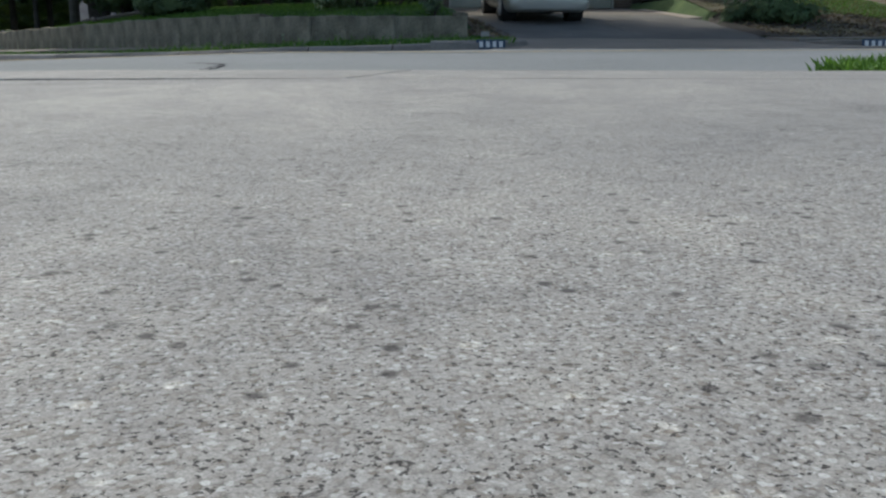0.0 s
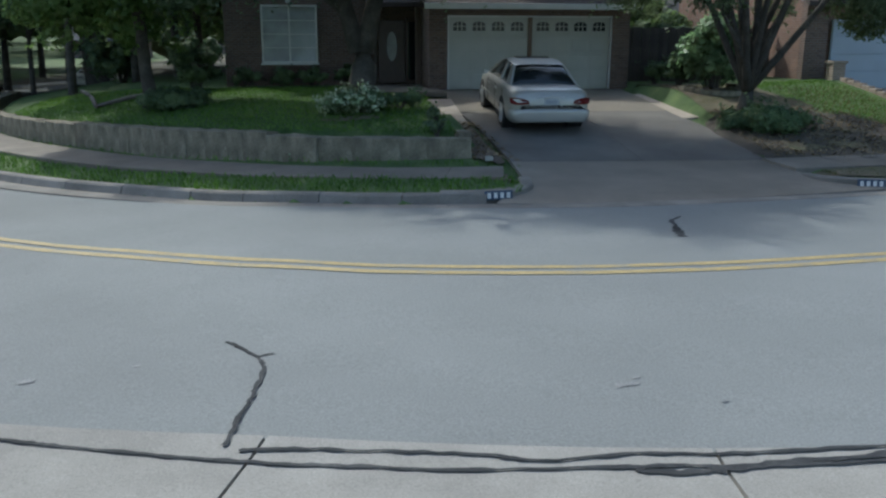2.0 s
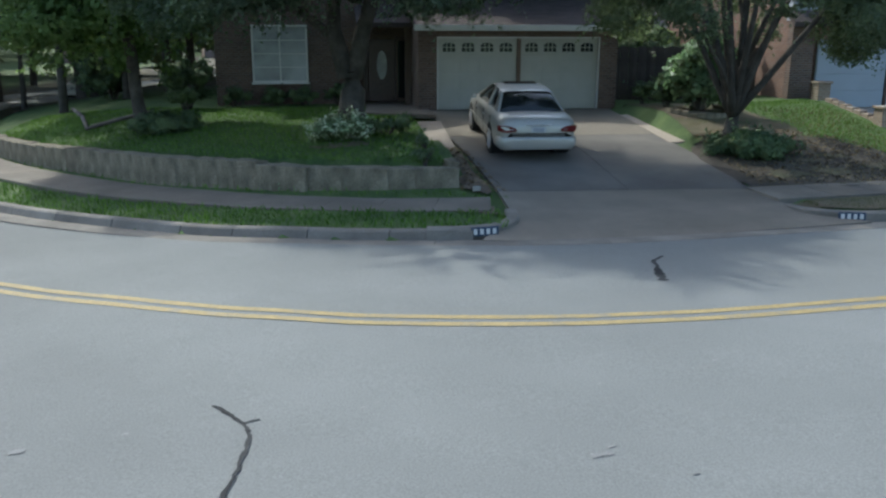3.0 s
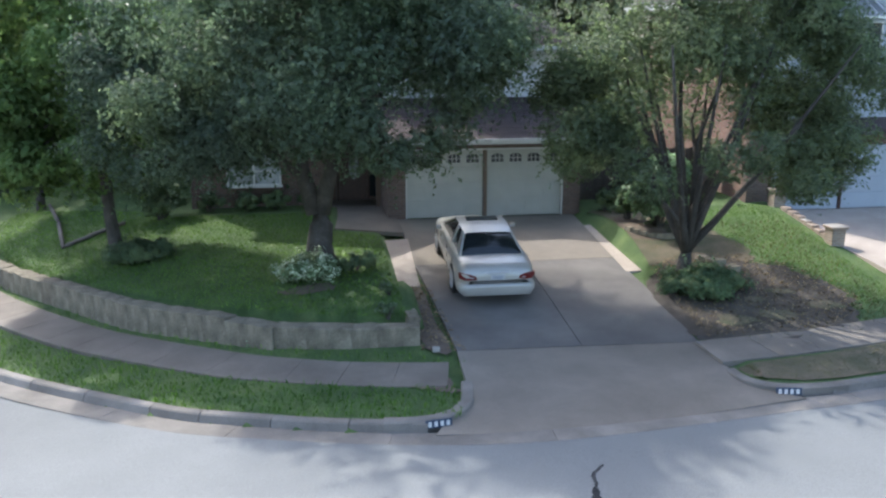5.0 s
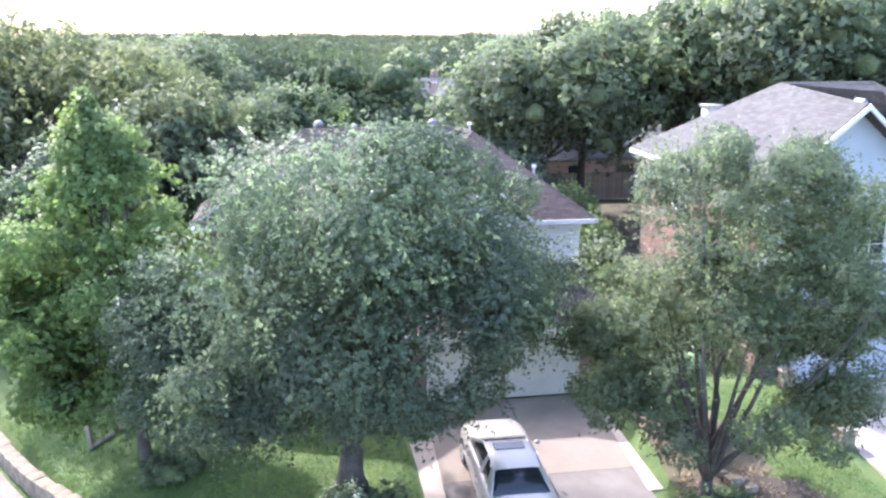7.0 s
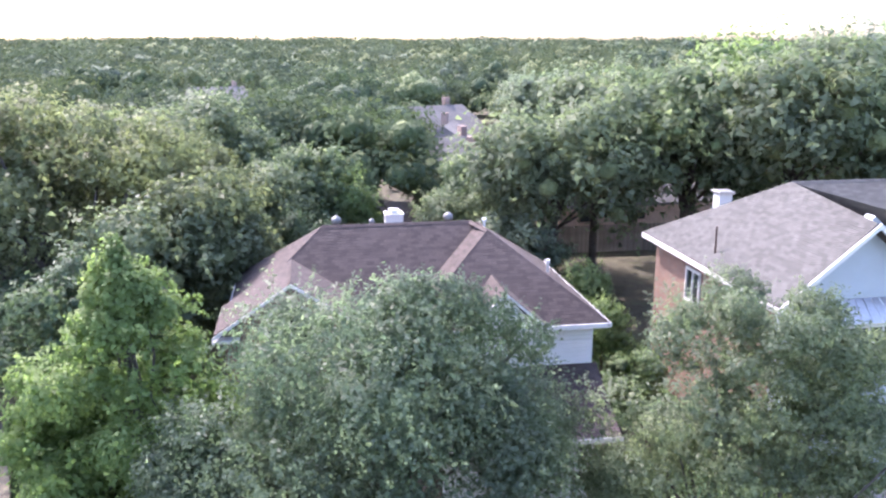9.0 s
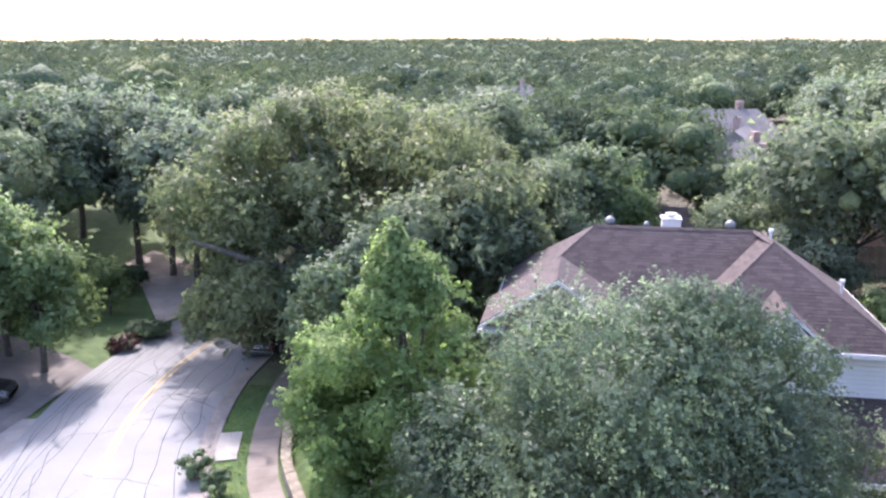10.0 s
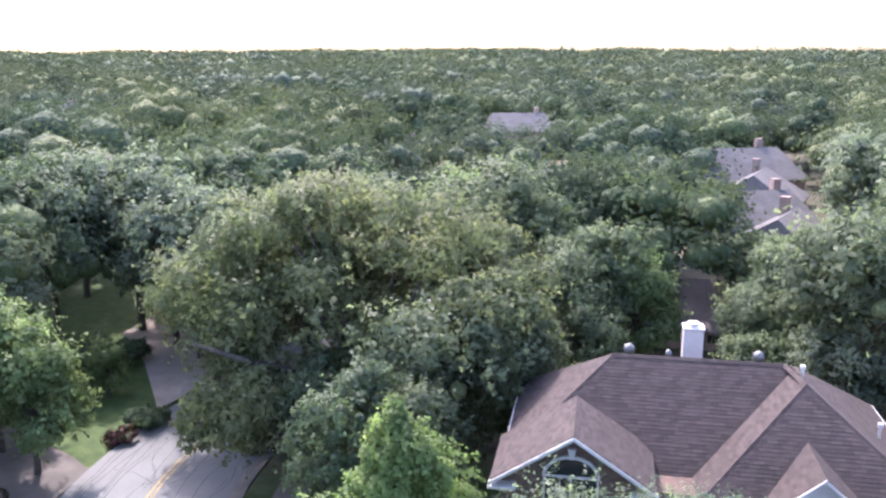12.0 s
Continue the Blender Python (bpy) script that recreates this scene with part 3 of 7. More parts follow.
edges = [R_MINE0 - 16, R_MINE0 - 12.5, R_MINE0 - 9, R_MINE0 - 5.5, R_MINE0 - 2.8, R_MINE0] + [q for q in r_joint if q > R_MINE0 + 0.3] + [R_MINE1 + 0.4, R_MINE1 + 4, R_MINE1 + 8, R_MINE1 + 12, R_MINE1 + 16, R_MINE1 + 20, R_MINE1 + 24, R_MINE1 + 28]
for a, b in zip(edges, edges[1:]):
    strip_piece("gutter_length", near_kerb, a + 0.01, b - 0.01, NEAR, M_NEARGUTTER)

# yellow lines
LINE_X = [-24.5, -21.7, -14, -9, -7.7, -6, -4.5, -3, -1.8, -0.5, 0.9, 2.4, 3.7, 9]
LINE_SHIFT = [0.1, 0.3, 0.45, 0.45, 0.4, 0.25, 0.02, -0.08, -0.03, 0.03, 0.15, 0.32, 0.42, 0.5]
paint_off = np.interp(LINE[:, 0], LINE_X, LINE_SHIFT) - 0.315
for o in (-0.19, 0.06):
    rows_y = [LINE + NORM * (paint_off + e)[:, None] for e in (o, o + 0.13)]
    vy = np.stack([np.column_stack([p, road_z(p[:, 0]) + 0.064]) for p in rows_y], 1)
    iy = np.arange(len(LINE) * 2).reshape(-1, 2)
    yl = from_arrays("centre_line", vy.reshape(-1, 3), np.stack([iy[:-1, 0], iy[:-1, 1], iy[1:, 1], iy[1:, 0]], -1), M_YELLOW)
    tagged(yl, "faded double yellow line on the street", "road marking", "centre lines", kind="structure")


def streak(name, pts, width, material, label, category, lift=0.006, jag=0.0):
    """A flat band of sealant or stain that follows pts over the road."""
    pts = curve_points(pts, 8)
    t = np.gradient(pts, axis=0)
    t /= np.linalg.norm(t, axis=1)[:, None] + 1e-9
    n = np.stack([-t[:, 1], t[:, 0]], 1)
    rng = np.random.RandomState(len(pts) + int(abs(pts[0, 0]) * 10))
    w = width * (0.45 + 0.7 * rng.rand(len(pts)))
    w[0] *= 0.3
    w[-1] *= 0.3
    off = (rng.rand(len(pts)) - 0.5)[:, None] * jag * n
    a, b = pts + off + n * w[:, None] / 2, pts + off - n * w[:, None] / 2

    def top(p):
        s = road_side(p[:, 0], p[:, 1])
        lean = far_drop(p[:, 0], s)
        s = np.abs(s)
        return road_z(p[:, 0]) + lean + np.interp(s, [0, 1.5, 3, HALF, HALF + 0.3, HALF + 0.55, HALF + 1.26], [0.06, 0.05, 0.03, 0.014, 0.01, 0.006, 0.036]) + lift
    v = np.concatenate([np.column_stack([a, top(a)]), np.column_stack([b, top(b)])])
    k = len(pts)
    q = [(i, i + 1, k + i + 1, k + i) for i in range(k - 1)]
    ob = from_arrays(name, v, q, material)
    return tagged(ob, label, category, kind="structure")


SEAL = "black tar sealant over a crack in the street"
streak("sealed_crack", [(-4.44, -18.99), (-4.28, -19.2), (-4.13, -19.44), (-4.07, -19.72), (-4.11, -20.16), (-4.18, -20.57), (-4.22, -20.95)], 0.045, M_CRACK, SEAL, "crack", jag=0.02)
streak("sealed_crack", [(-4.15, -19.42), (-4.08, -19.38), (-4.0, -19.36)], 0.03, M_CRACK, SEAL, "crack")
streak("sealed_crack", [(1.5, -14.5), (1.25, -14.8), (1.2, -15.05), (1.12, -15.25)], 0.07, M_CRACK, SEAL, "crack", jag=0.03)
streak("sealed_crack", [(1.14, -15.2), (1.06, -15.5), (0.98, -15.85)], 0.14, M_CRACK, SEAL, "crack")
streak("sealed_crack", [(-7.6, -19.75), (-5.8, -20.53), (-5.31, -20.73), (-4.64, -20.99), (-4.04, -21.2), (-3.44, -21.33), (-2.87, -21.45), (-2.16, -21.52), (-1.45, -21.58), (-0.7, -21.66), (0.8, -21.7), (3, -21.6), (6, -21.2)], 0.05, M_CRACK, SEAL, "crack", jag=0.02)
streak("sealed_crack", [(-4.13, -21.02), (-3.78, -21.05), (-3.3, -21.14), (-2.61, -21.28), (-2.2, -21.42), (-1.6, -21.4), (-1.0, -21.48), (-0.2, -21.5), (1.5, -21.5)], 0.045, M_CRACK, SEAL, "crack", jag=0.02)
streak("sealed_crack", [(-1.7, -21.62), (-1.34, -21.68), (-1.1, -21.66), (-0.62, -21.62), (0.2, -21.6)], 0.08, M_CRACK, SEAL, "crack", jag=0.04)
for x, y, l, w in ((-5.92, -19.55, 0.2, 0.14), (-5.11, -19.41, 0.1, 0.06), (-3.12, -19.26, 0.12, 0.07), (-3.0, -19.17, 0.1, 0.05), (-1.32, -20.37, 0.3, 0.13), (0.25, -18.8, 0.28, 0.07), (-0.92, -19.06, 0.07, 0.05), (-0.71, -20.74, 0.1, 0.06), (0.4, -18.65, 0.12, 0.05), (-1.2, -20.25, 0.12, 0.06)):
    pts = [(x - l * 0.3, y), (x, y + 0.015), (x + l * 0.3, y + 0.02)]
    streak("oil_stain", pts, w * 0.6, M_STAIN, "dark oil stain on the street", "stain", 0.004)
rng = np.random.RandomState(7)
for k in range(44):
    x0, y0 = -17 - 9 * rng.rand(), 0 + 20 * rng.rand()
    a = rng.rand() * 6.28
    p = [(x0, y0)]
    for _ in range(4):
        a += rng.randn() * 0.5
        p.append((p[-1][0] + 0.9 * math.cos(a), p[-1][1] + 0.9 * math.sin(a)))
    if max(abs(road_side([q[0] for q in p], [q[1] for q in p]))) < HALF - 0.2:
        streak("sealed_crack", p, 0.026, M_CRACK, SEAL, "crack", jag=0.03)
for o in (-3.0, -2.55, -3.35, -3.7, -2.2, -3.9, -1.2, 0.9, 1.9, 2.9):
    r0 = run_at(-20, -2) + 2
    rs = np.linspace(r0, r0 + 22, 12)
    p = [(np.interp(q, RUN, LINE[:, 0]) + np.interp(q, RUN, NORM[:, 0]) * (o + 0.13 * rng.randn()), np.interp(q, RUN, LINE[:, 1]) + np.interp(q, RUN, NORM[:, 1]) * (o + 0.13 * rng.randn())) for q in rs]
    streak("sealed_crack", p, 0.03, M_CRACK, SEAL, "crack", jag=0.02)


# ---- driveways ----
def on_drive(x, y):
    return drive_z(y)


def sheet(name, outline, zf, material, parent=None, step=0.35, lift=0.0, thick=0.12):
    """A paved slab with the given outline (x, y), laid on the slope zf(x, y)."""
    bm = bmesh.new()
    top = [bm.verts.new((x, y, 0)) for x, y in outline]
    bm.faces.new(top)
    ys = np.arange(min(p[1] for p in outline) + step, max(p[1] for p in outline), step)
    for yv in ys:
        bmesh.ops.bisect_plane(bm, geom=list(bm.verts) + list(bm.edges) + list(bm.faces), plane_co=(0, yv, 0), plane_no=(0, 1, 0))
    r = bmesh.ops.extrude_face_region(bm, geom=list(bm.faces))
    low = {v for v in r["geom"] if isinstance(v, bmesh.types.BMVert)}
    for v in bm.verts:
        v.co.z = float(zf(v.co.x, v.co.y)) + lift - (thick if v in low else 0)
    return part(name, bm, material, parent)


driveway = thing("driveway", "worn concrete driveway that slopes up to the garage", "driveway", kind="structure")
J = 0.008
sheet("drive_slab", [(-0.3, -0.02), (2.6 - J, -0.02), (2.62 - J, -4.5 + J), (-0.3, -4.5 + J)], on_drive, M_DRIVE_TAN, driveway)
sheet("drive_slab", [(2.6 + J, -0.02), (5.4, -0.02), (5.2, -4.5 + J), (2.62 + J, -4.5 + J)], on_drive, M_DRIVE_TAN, driveway)
# The two middle slabs take the concrete with tree shade in its colour.
sheet("drive_slab", [(-0.3, -4.5 - J), (2.62 - J, -4.5 - J), (2.7 - J, -9.6 + J), (0.0, -9.55 + J)], on_drive, M_DRIVE_SHADE, driveway)
sheet("drive_slab", [(2.62 + J, -4.5 - J), (5.2, -4.5 - J), (5.3, -9.75 + J), (2.7 + J, -9.62 + J)], on_drive, M_DRIVE_SHADE, driveway)
sheet("apron_slab", [(0.0, -9.55 - J), (5.3, -9.75 - J), (5.3, -11.1), (5.3, -11.7), (5.55, -12.2), (6.1, -12.62), (4.5, -12.86), (2.5, -13.08), (0.5, -13.14), (-0.95, -13.03), (-0.35, -12.0), (-0.1, -11.4)], on_drive, M_DRIVE_TAN, driveway, 0.3, 0.0)
sheet("pale_strip", [(5.33, -1.4), (6.0, -1.4), (5.78, -5.7), (5.14, -5.65)], lambda x, y: on_drive(x, y) + 0.1 * max(0.0, x - 5.45), M_DRIVE_PALE, driveway, 0.35, 0.005)
sheet("pale_strip", [(-1.02, -2.3), (-0.22, -2.2), (-0.35, -6.1), (-1.0, -6.15)], on_drive, M_DRIVE_PALE, driveway, 0.35, 0.012)
entry_walk = sheet("entry_walk", [(-2.3, -1.2), (-0.32, -2.1), (-0.32, 0.0), (-0.62, 0.0), (-0.62, 3.3), (-2.15, 3.3), (-2.15, 0.8)], lambda x, y: -0.03, M_WALK, None, 0.5, 0.07)
tagged(entry_walk, "concrete walk that leads to the front door", "path", kind="structure")


def corner_kerb(pts, name="kerb_return"):
    """The kerb's rounded end at the driveway's mouth."""
    p = curve_points(pts, 6)
    bm = bmesh.new()
    t = np.gradient(p, axis=0)
    t /= np.linalg.norm(t, axis=1)[:, None]
    n = np.stack([-t[:, 1], t[:, 0]], 1)
    f = np.linspace(0, 1, len(p))
    rings = []
    for q, m, k in zip(p, n, f):
        z = float(road_z(q[0]))
        hgt = 0.15 if k < 0.6 else 0.15 - 0.05 * (k - 0.6) / 0.4
        rings.append([bm.verts.new((q[0] + m[0] * o, q[1] + m[1] * o, z + h)) for o, h in ((0.12, -0.2), (0.12, hgt - 0.02), (0.08, hgt), (-0.08, hgt), (-0.12, hgt - 0.03), (-0.14, -0.2))])
    for a, b in zip(rings, rings[1:]):
        for i in range(5):
            bm.faces.new((a[i], a[i + 1], b[i + 1], b[i]))
    bm.faces.new(rings[0])
    bm.faces.new(rings[-1][::-1])
    return part(name, bm, M_KERB, kerb)


corner_kerb([(-1.8, -12.57), (-1.2, -12.62), (-0.6, -12.45), (-0.25, -12.0), (-0.12, -11.4), (-0.05, -11.0)])
corner_kerb([(7.1, -12.27), (6.45, -12.3), (5.9, -12.24), (5.45, -11.97), (5.3, -11.55), (5.32, -11.15)])
last = run_at(24, -12)
while last + 1.7 <= R_DRIVE0 - 0.3:
    last += 1.7
strip_piece("kerb_length", kerb, last + 0.012, run_at(7.15, -16.95), KERB, M_KERB)


def house_number(name, x, y, yaw):
    """A painted plate on the kerb's face; its figures are plain bars."""
    t = thing(name, "dark plate with pale figures on the kerb", "sign", "kerb plates", (x, y, float(road_z(x)) + 0.085))
    t.rotation_euler = (radians(-8), 0, yaw)
    part("plate", boxed(-0.24, 0.24, -0.012, 0.006, -0.075, 0.075, 0.004), plain("dark_blue_paint", (0.03, 0.05, 0.09), 0.5), t)
    m = M_TRIM
    for i in range(4):
        c = -0.165 + 0.11 * i
        part("bar", boxed(c - 0.03, c + 0.03, -0.02, -0.012, -0.045, 0.045, 0.002), m, t)
    return t


house_number("kerb_plate", -0.86, -12.75, 0.16)
house_number("kerb_plate", 5.86, -12.4, -0.2)

def own_z(x, y):
    return own_drive_z(np.array([x]), np.array([y]))[0]


own = thing("near_driveway", "pale concrete apron and pebbled driveway on the near side", "driveway", kind="structure")
MORTAR = mottled("dirt_in_joints", (0.09, 0.08, 0.065), (0.13, 0.115, 0.095), (0.18, 0.16, 0.13), 3.0, 40.0, 0.95)
sheet("joint_bed", [(-1.6, -22.9), (-1.7, -33), (-8.8, -33), (-7.9, -22.2), (-5.6, -22.3), (-3.8, -22.1), (-3.3, -22.1)], own_z, MORTAR, own, 0.3, -0.012, 0.03)
sheet("apron_slab", [(-0.4, -22.2), (-0.65, -22.45), (-0.88, -22.585), (-1.08, -22.72), (-1.22, -22.865), (-1.32, -23.02), (-1.395, -23.21), (-1.44, -23.4), (-1.463, -23.61), (-1.47, -23.83), (-4.1, -23.38), (-3.55, -21.6), (-2.0, -21.95), (-1.1, -22.15)], own_z, M_APRON, own, 0.25, 0.0)
sheet("apron_slab", [(-3.57, -21.6), (-4.12, -23.37), (-8.2, -22.6), (-7.6, -20.2), (-5.6, -20.85)], own_z, M_APRON, own, 0.25, 0.0)
sheet("drive_slab", [(-1.47, -23.85), (-1.5, -25.18), (-3.12, -24.93), (-2.9, -23.6)], own_z, M_AGG, own, 0.3)
sheet("drive_slab", [(-2.909, -23.6), (-3.129, -24.93), (-4.4, -24.72), (-4.12, -23.4)], own_z, M_AGG, own, 0.3)
sheet("drive_slab", [(-4.135, -23.4), (-4.415, -24.72), (-8.6, -24.0), (-8.2, -22.62)], own_z, M_AGG, own, 0.3)
sheet("drive_slab", [(-1.5, -25.2), (-1.6, -34), (-9.4, -34), (-8.6, -24.02), (-3.13, -24.95)], own_z, M_AGG, own, 0.5)


# ---- stone retaining wall ----
retaining = thing("retaining_wall", "low rough limestone wall that holds up the lawn", "wall", kind="structure")
rng = np.random.RandomState(3)


def rough_stone(w, d, h, seed):
    bm = bmesh.new()
    bmesh.ops.create_cube(bm, size=1.0, matrix=Matrix.Diagonal((w, d, h, 1)))
    bmesh.ops.bevel(bm, geom=list(bm.edges), offset=min(w, h, d) * 0.03, segments=1, affect="EDGES")
    long = [e for e in bm.edges if e.calc_length() > 0.4 * min(w, h)]
    bmesh.ops.subdivide_edges(bm, edges=long, cuts=2, use_grid_fill=True)
    for v in bm.verts:
        n = noise.noise_vector(v.co * 4.7 + Vector((seed * 7.1, 0, 0)))
        v.co += n * 0.03
    return bm


def stone_row(path, z0, z1, w0, w1, depth=0.3):
    """Upright stones side by side along path (x, y)."""
    p = np.array(path)
    ln = np.concatenate([[0], np.cumsum(np.linalg.norm(np.diff(p, axis=0), axis=1))])
    a = 0.0
    i = 0
    while a < ln[-1] - 0.1:
        w = min(w0 + (w1 - w0) * rng.rand(), ln[-1] - a)
        c = a + w / 2
        x, y = np.interp(c, ln, p[:, 0]), np.interp(c, ln, p[:, 1])
        x1, y1 = np.interp(c + 0.1, ln, p[:, 0]), np.interp(c + 0.1, ln, p[:, 1])
        base, top = z0(x, y), z1(x, y) + 0.01 * rng.randn()
        ob = part("stone", rough_stone(w + 0.035, depth * (0.95 + 0.1 * rng.rand()), top - base, int(a * 100)), M_STONE, retaining)
        ob.location = (x, y, (top + base) / 2)
        ob.rotation_euler = (0.015 * rng.randn(), 0.01 * rng.randn(), math.atan2(y1 - y, x1 - x))
        a += w
        i += 1


kk = np.arange(len(LINE))[(RUN > run_at(-0.9, -17)) & (RUN < run_at(-24.2, 13))]
wall_line = LINE[kk] + NORM[kk] * wall_offset(LINE[kk][:, 0] + 0.35)[:, None]
wall_line = np.concatenate([[(-0.75, -8.87)], wall_line[wall_line[:, 0] < -1.0]])
wl_hi = wall_line[wall_line[:, 0] < -4.75]
wl_lo = np.concatenate([wall_line[wall_line[:, 0] >= -4.75], wl_hi[:1]])
base_of = lambda x, y: float(road_z(x) + far_drop(x, 5.0)) + 0.05
stone_row(wl_lo, base_of, lambda x, y: -0.43, 0.5, 1.2, 0.42)
stone_row(wl_hi, base_of, lambda x, y: -0.35 + 0.045 * max(-9.0, min(0, x + 4.75)), 0.3, 0.8, 0.42)
stone_row([(-0.8, -8.7), (-0.88, -7.5), (-0.95, -6.3)], lambda x, y: float(drive_z(y)) - 0.1, lambda x, y: -0.40 + 0.06 * (y + 8.7), 0.4, 0.8, 0.24)

# ---- the house ----
house = thing("house", "two-storey brown brick house with a purple-brown shingle roof", "house")
SLOPE = 0.77


def shingles(name, c1, c2):
    m, nt, b = nodes_of(name, 0.95)
    v = coords(nt)
    geo = nt.nodes.new("ShaderNodeNewGeometry")
    isl = ramp(nt, geo.outputs["Random Per Island"], [(0.0, c1), (1.0, c2)])
    big = ramp(nt, noise_of(nt, v, 0.5, 5.0), [(0.3, (0.9, 0.88, 0.88)), (0.7, (1.06, 1.05, 1.05))])
    fine = noise_of(nt, v, 60.0, 2.0)
    c = mixed(nt, mixed(nt, isl, big, 1.0, "MULTIPLY"), ramp(nt, fine, [(0.3, (0.7,) * 3), (0.7, (1.2,) * 3)]), 1.0, "MULTIPLY")
    nt.links.new(c, b.inputs["Base Color"])
    bumped(nt, b, fine, 0.4, 0.006)
    return m


M_SHINGLE = shingles("purple_brown_shingles", (0.048, 0.037, 0.035), (0.082, 0.063, 0.059))
M_SHINGLE_GREY = shingles("grey_shingles", (0.066, 0.066, 0.064), (0.1, 0.1, 0.096))
M_DECK = mottled("roof_underlay", (0.06, 0.046, 0.044), (0.08, 0.062, 0.058), (0.1, 0.078, 0.073), 1.0, 30.0, 0.95)


def inside_poly(u, v, poly):
    ins = np.zeros(len(u), bool)
    n = len(poly)
    for i in range(n):
        (x0, y0), (x1, y1) = poly[i], poly[(i + 1) % n]
        c = ((y0 > v) != (y1 > v)) & (u < (x1 - x0) * (v - y0) / (y1 - y0 + 1e-12) + x0)
        ins ^= c
    return ins


def cut(poly, by):
    """The part of a polygon inside a convex outline."""
    area = sum(by[i - 1][0] * by[i][1] - by[i][0] * by[i - 1][1] for i in range(len(by)))
    s = 1 if area > 0 else -1
    for i in range(len(by)):
        (x0, y0), (x1, y1) = by[i - 1], by[i]
        side = [s * ((x1 - x0) * (y - y0) - (y1 - y0) * (x - x0)) for x, y in poly]
        if min(side) >= 0:
            continue
        out = []
        for j in range(len(poly)):
            p, q, a, b = poly[j - 1], poly[j], side[j - 1], side[j]
            if (a < 0) != (b < 0):
                f = a / (a - b)
                out.append((p[0] + (q[0] - p[0]) * f, p[1] + (q[1] - p[1]) * f))
            if b >= 0:
                out.append(q)
        poly = out
        if not poly:
            break
    return poly


def roof_plane(parent, pts, material, thick=0.14, tab=0.3, course=0.15, seed=0):
    """A roof slope: a deck, and courses of single shingle tabs that overlap up the slope. pts start with the two ends of the eave."""
    P = [Vector(p) for p in pts]
    roof = part("roof_slope", slab(pts, thick), M_DECK, parent)
    nrm = (P[1] - P[0]).cross(P[2] - P[1]).normalized()
    if nrm.z < 0:
        nrm = -nrm
    u = (P[1] - P[0]).normalized()
    w = nrm.cross(u)
    if w.z < 0:
        w = -w
    flat = [((p - P[0]).dot(u), (p - P[0]).dot(w)) for p in P]
    u0, u1 = min(f[0] for f in flat), max(f[0] for f in flat)
    w1 = max(f[1] for f in flat)
    rg = np.random.RandomState(seed + 11)
    vs, ts = [], []
    for i in range(int(w1 / course) + 1):
        off = (i % 2) * tab / 2 + 0.06 * rg.rand()
        cu = np.arange(u0 - off, u1 + tab, tab) + tab / 2
        b0, b1 = i * course - 0.01, (i + 1) * course + 0.04
        g = 0.006
        for a in cu:
            lift = 0.008 + 0.005 * rg.rand()
            tabs = cut([(a - tab / 2 + g, b0), (a + tab / 2 - g, b0), (a + tab / 2 - g, b1), (a - tab / 2 + g, b1)], flat)
            if len(tabs) < 3:
                continue
            k = len(vs)
            vs += [P[0] + u * x + w * y + nrm * (lift + (0.002 - lift) * (y - b0) / (b1 - b0)) for x, y in tabs]
            ts += [(k, k + j, k + j + 1) for j in range(1, len(tabs) - 1)]
            if tabs[0][1] == b0 and tabs[1][1] == b0:
                vs += [P[0] + u * x + w * y for x, y in tabs[:2]]
                n = len(vs)
                ts += [(n - 2, n - 1, k + 1), (n - 2, k + 1, k)]
    ob = from_arrays("shingles", np.array([tuple(p) for p in vs]), np.zeros((0, 4), int), material, roof, ts)
    tagged(ob, "overlapping asphalt shingles", kind="stuff")
    return roof


def ridge_cap(parent, a, b, material, r=0.12):
    bm = bmesh.new()
    a, b = Vector(a), Vector(b)
    n = max(1, int((b - a).length / 0.25))
    d = (b - a).normalized()
    side = d.cross(Vector((0, 0, 1))).normalized()
    for i in range(n):
        p, q = a.lerp(b, i / n), a.lerp(b, (i + 1.12) / n)
        for s in (1, -1):
            v = [bm.verts.new(p + Vector((0, 0, 0.035))), bm.verts.new(q + Vector((0, 0, 0.02))), bm.verts.new(q + side * s * r - Vector((0, 0, r * 0.55))), bm.verts.new(p + side * s * r - Vector((0, 0, r * 0.5)))]
            bm.faces.new(v)
    return tagged(part("ridge_cap", bm, material, parent), "overlapping ridge shingles", kind="stuff")


EZ, RZ = 5.3, 8.08
# walls
part("wall", prism_y([(-6.95, -0.4), (-2.3, -0.4), (-2.3, 5.75), (-4.7, 7.22), (-6.95, 5.75)], 2.85, 4.9), M_BRICK, house, "brown brick bay with a gable")
part("wall", boxed(-6.95, -2.15, 4.9, 11.5, -0.4, EZ), M_BRICK, house)
part("wall", boxed(-2.15, 5.9, 4.9, 11.5, 2.4, EZ), M_BRICK, house)
part("wall", boxed(-0.6, -0.02, 0.0, 3.5, -0.3, 2.45), M_BRICK, house, "brick pier beside the garage door")
part("wall", boxed(5.02, 5.62, 0.0, 3.5, -0.3, 2.45), M_BRICK, house, "brick pier beside the garage door")
part("wall", boxed(-0.02, 5.02, 0.0, 0.2, 2.16, 2.45), M_BRICK, house, "brick lintel over the garage doors")
part("wall", boxed(-0.6, 5.62, 3.5, 11.4, -0.3, 3.4), M_BRICK, house)
up = part("siding_wall", boxed(-0.55, 6.12, 3.66, 5.2, 2.5, EZ), M_SIDING, house, "white clapboard upper wall")
for i in range(18):
    z = 2.55 + 0.16 * i
    if z < EZ - 0.1:
        part("clapboard", boxed(-0.57, 6.14, 3.635, 3.67, z, z + 0.15), M_SIDING, up)
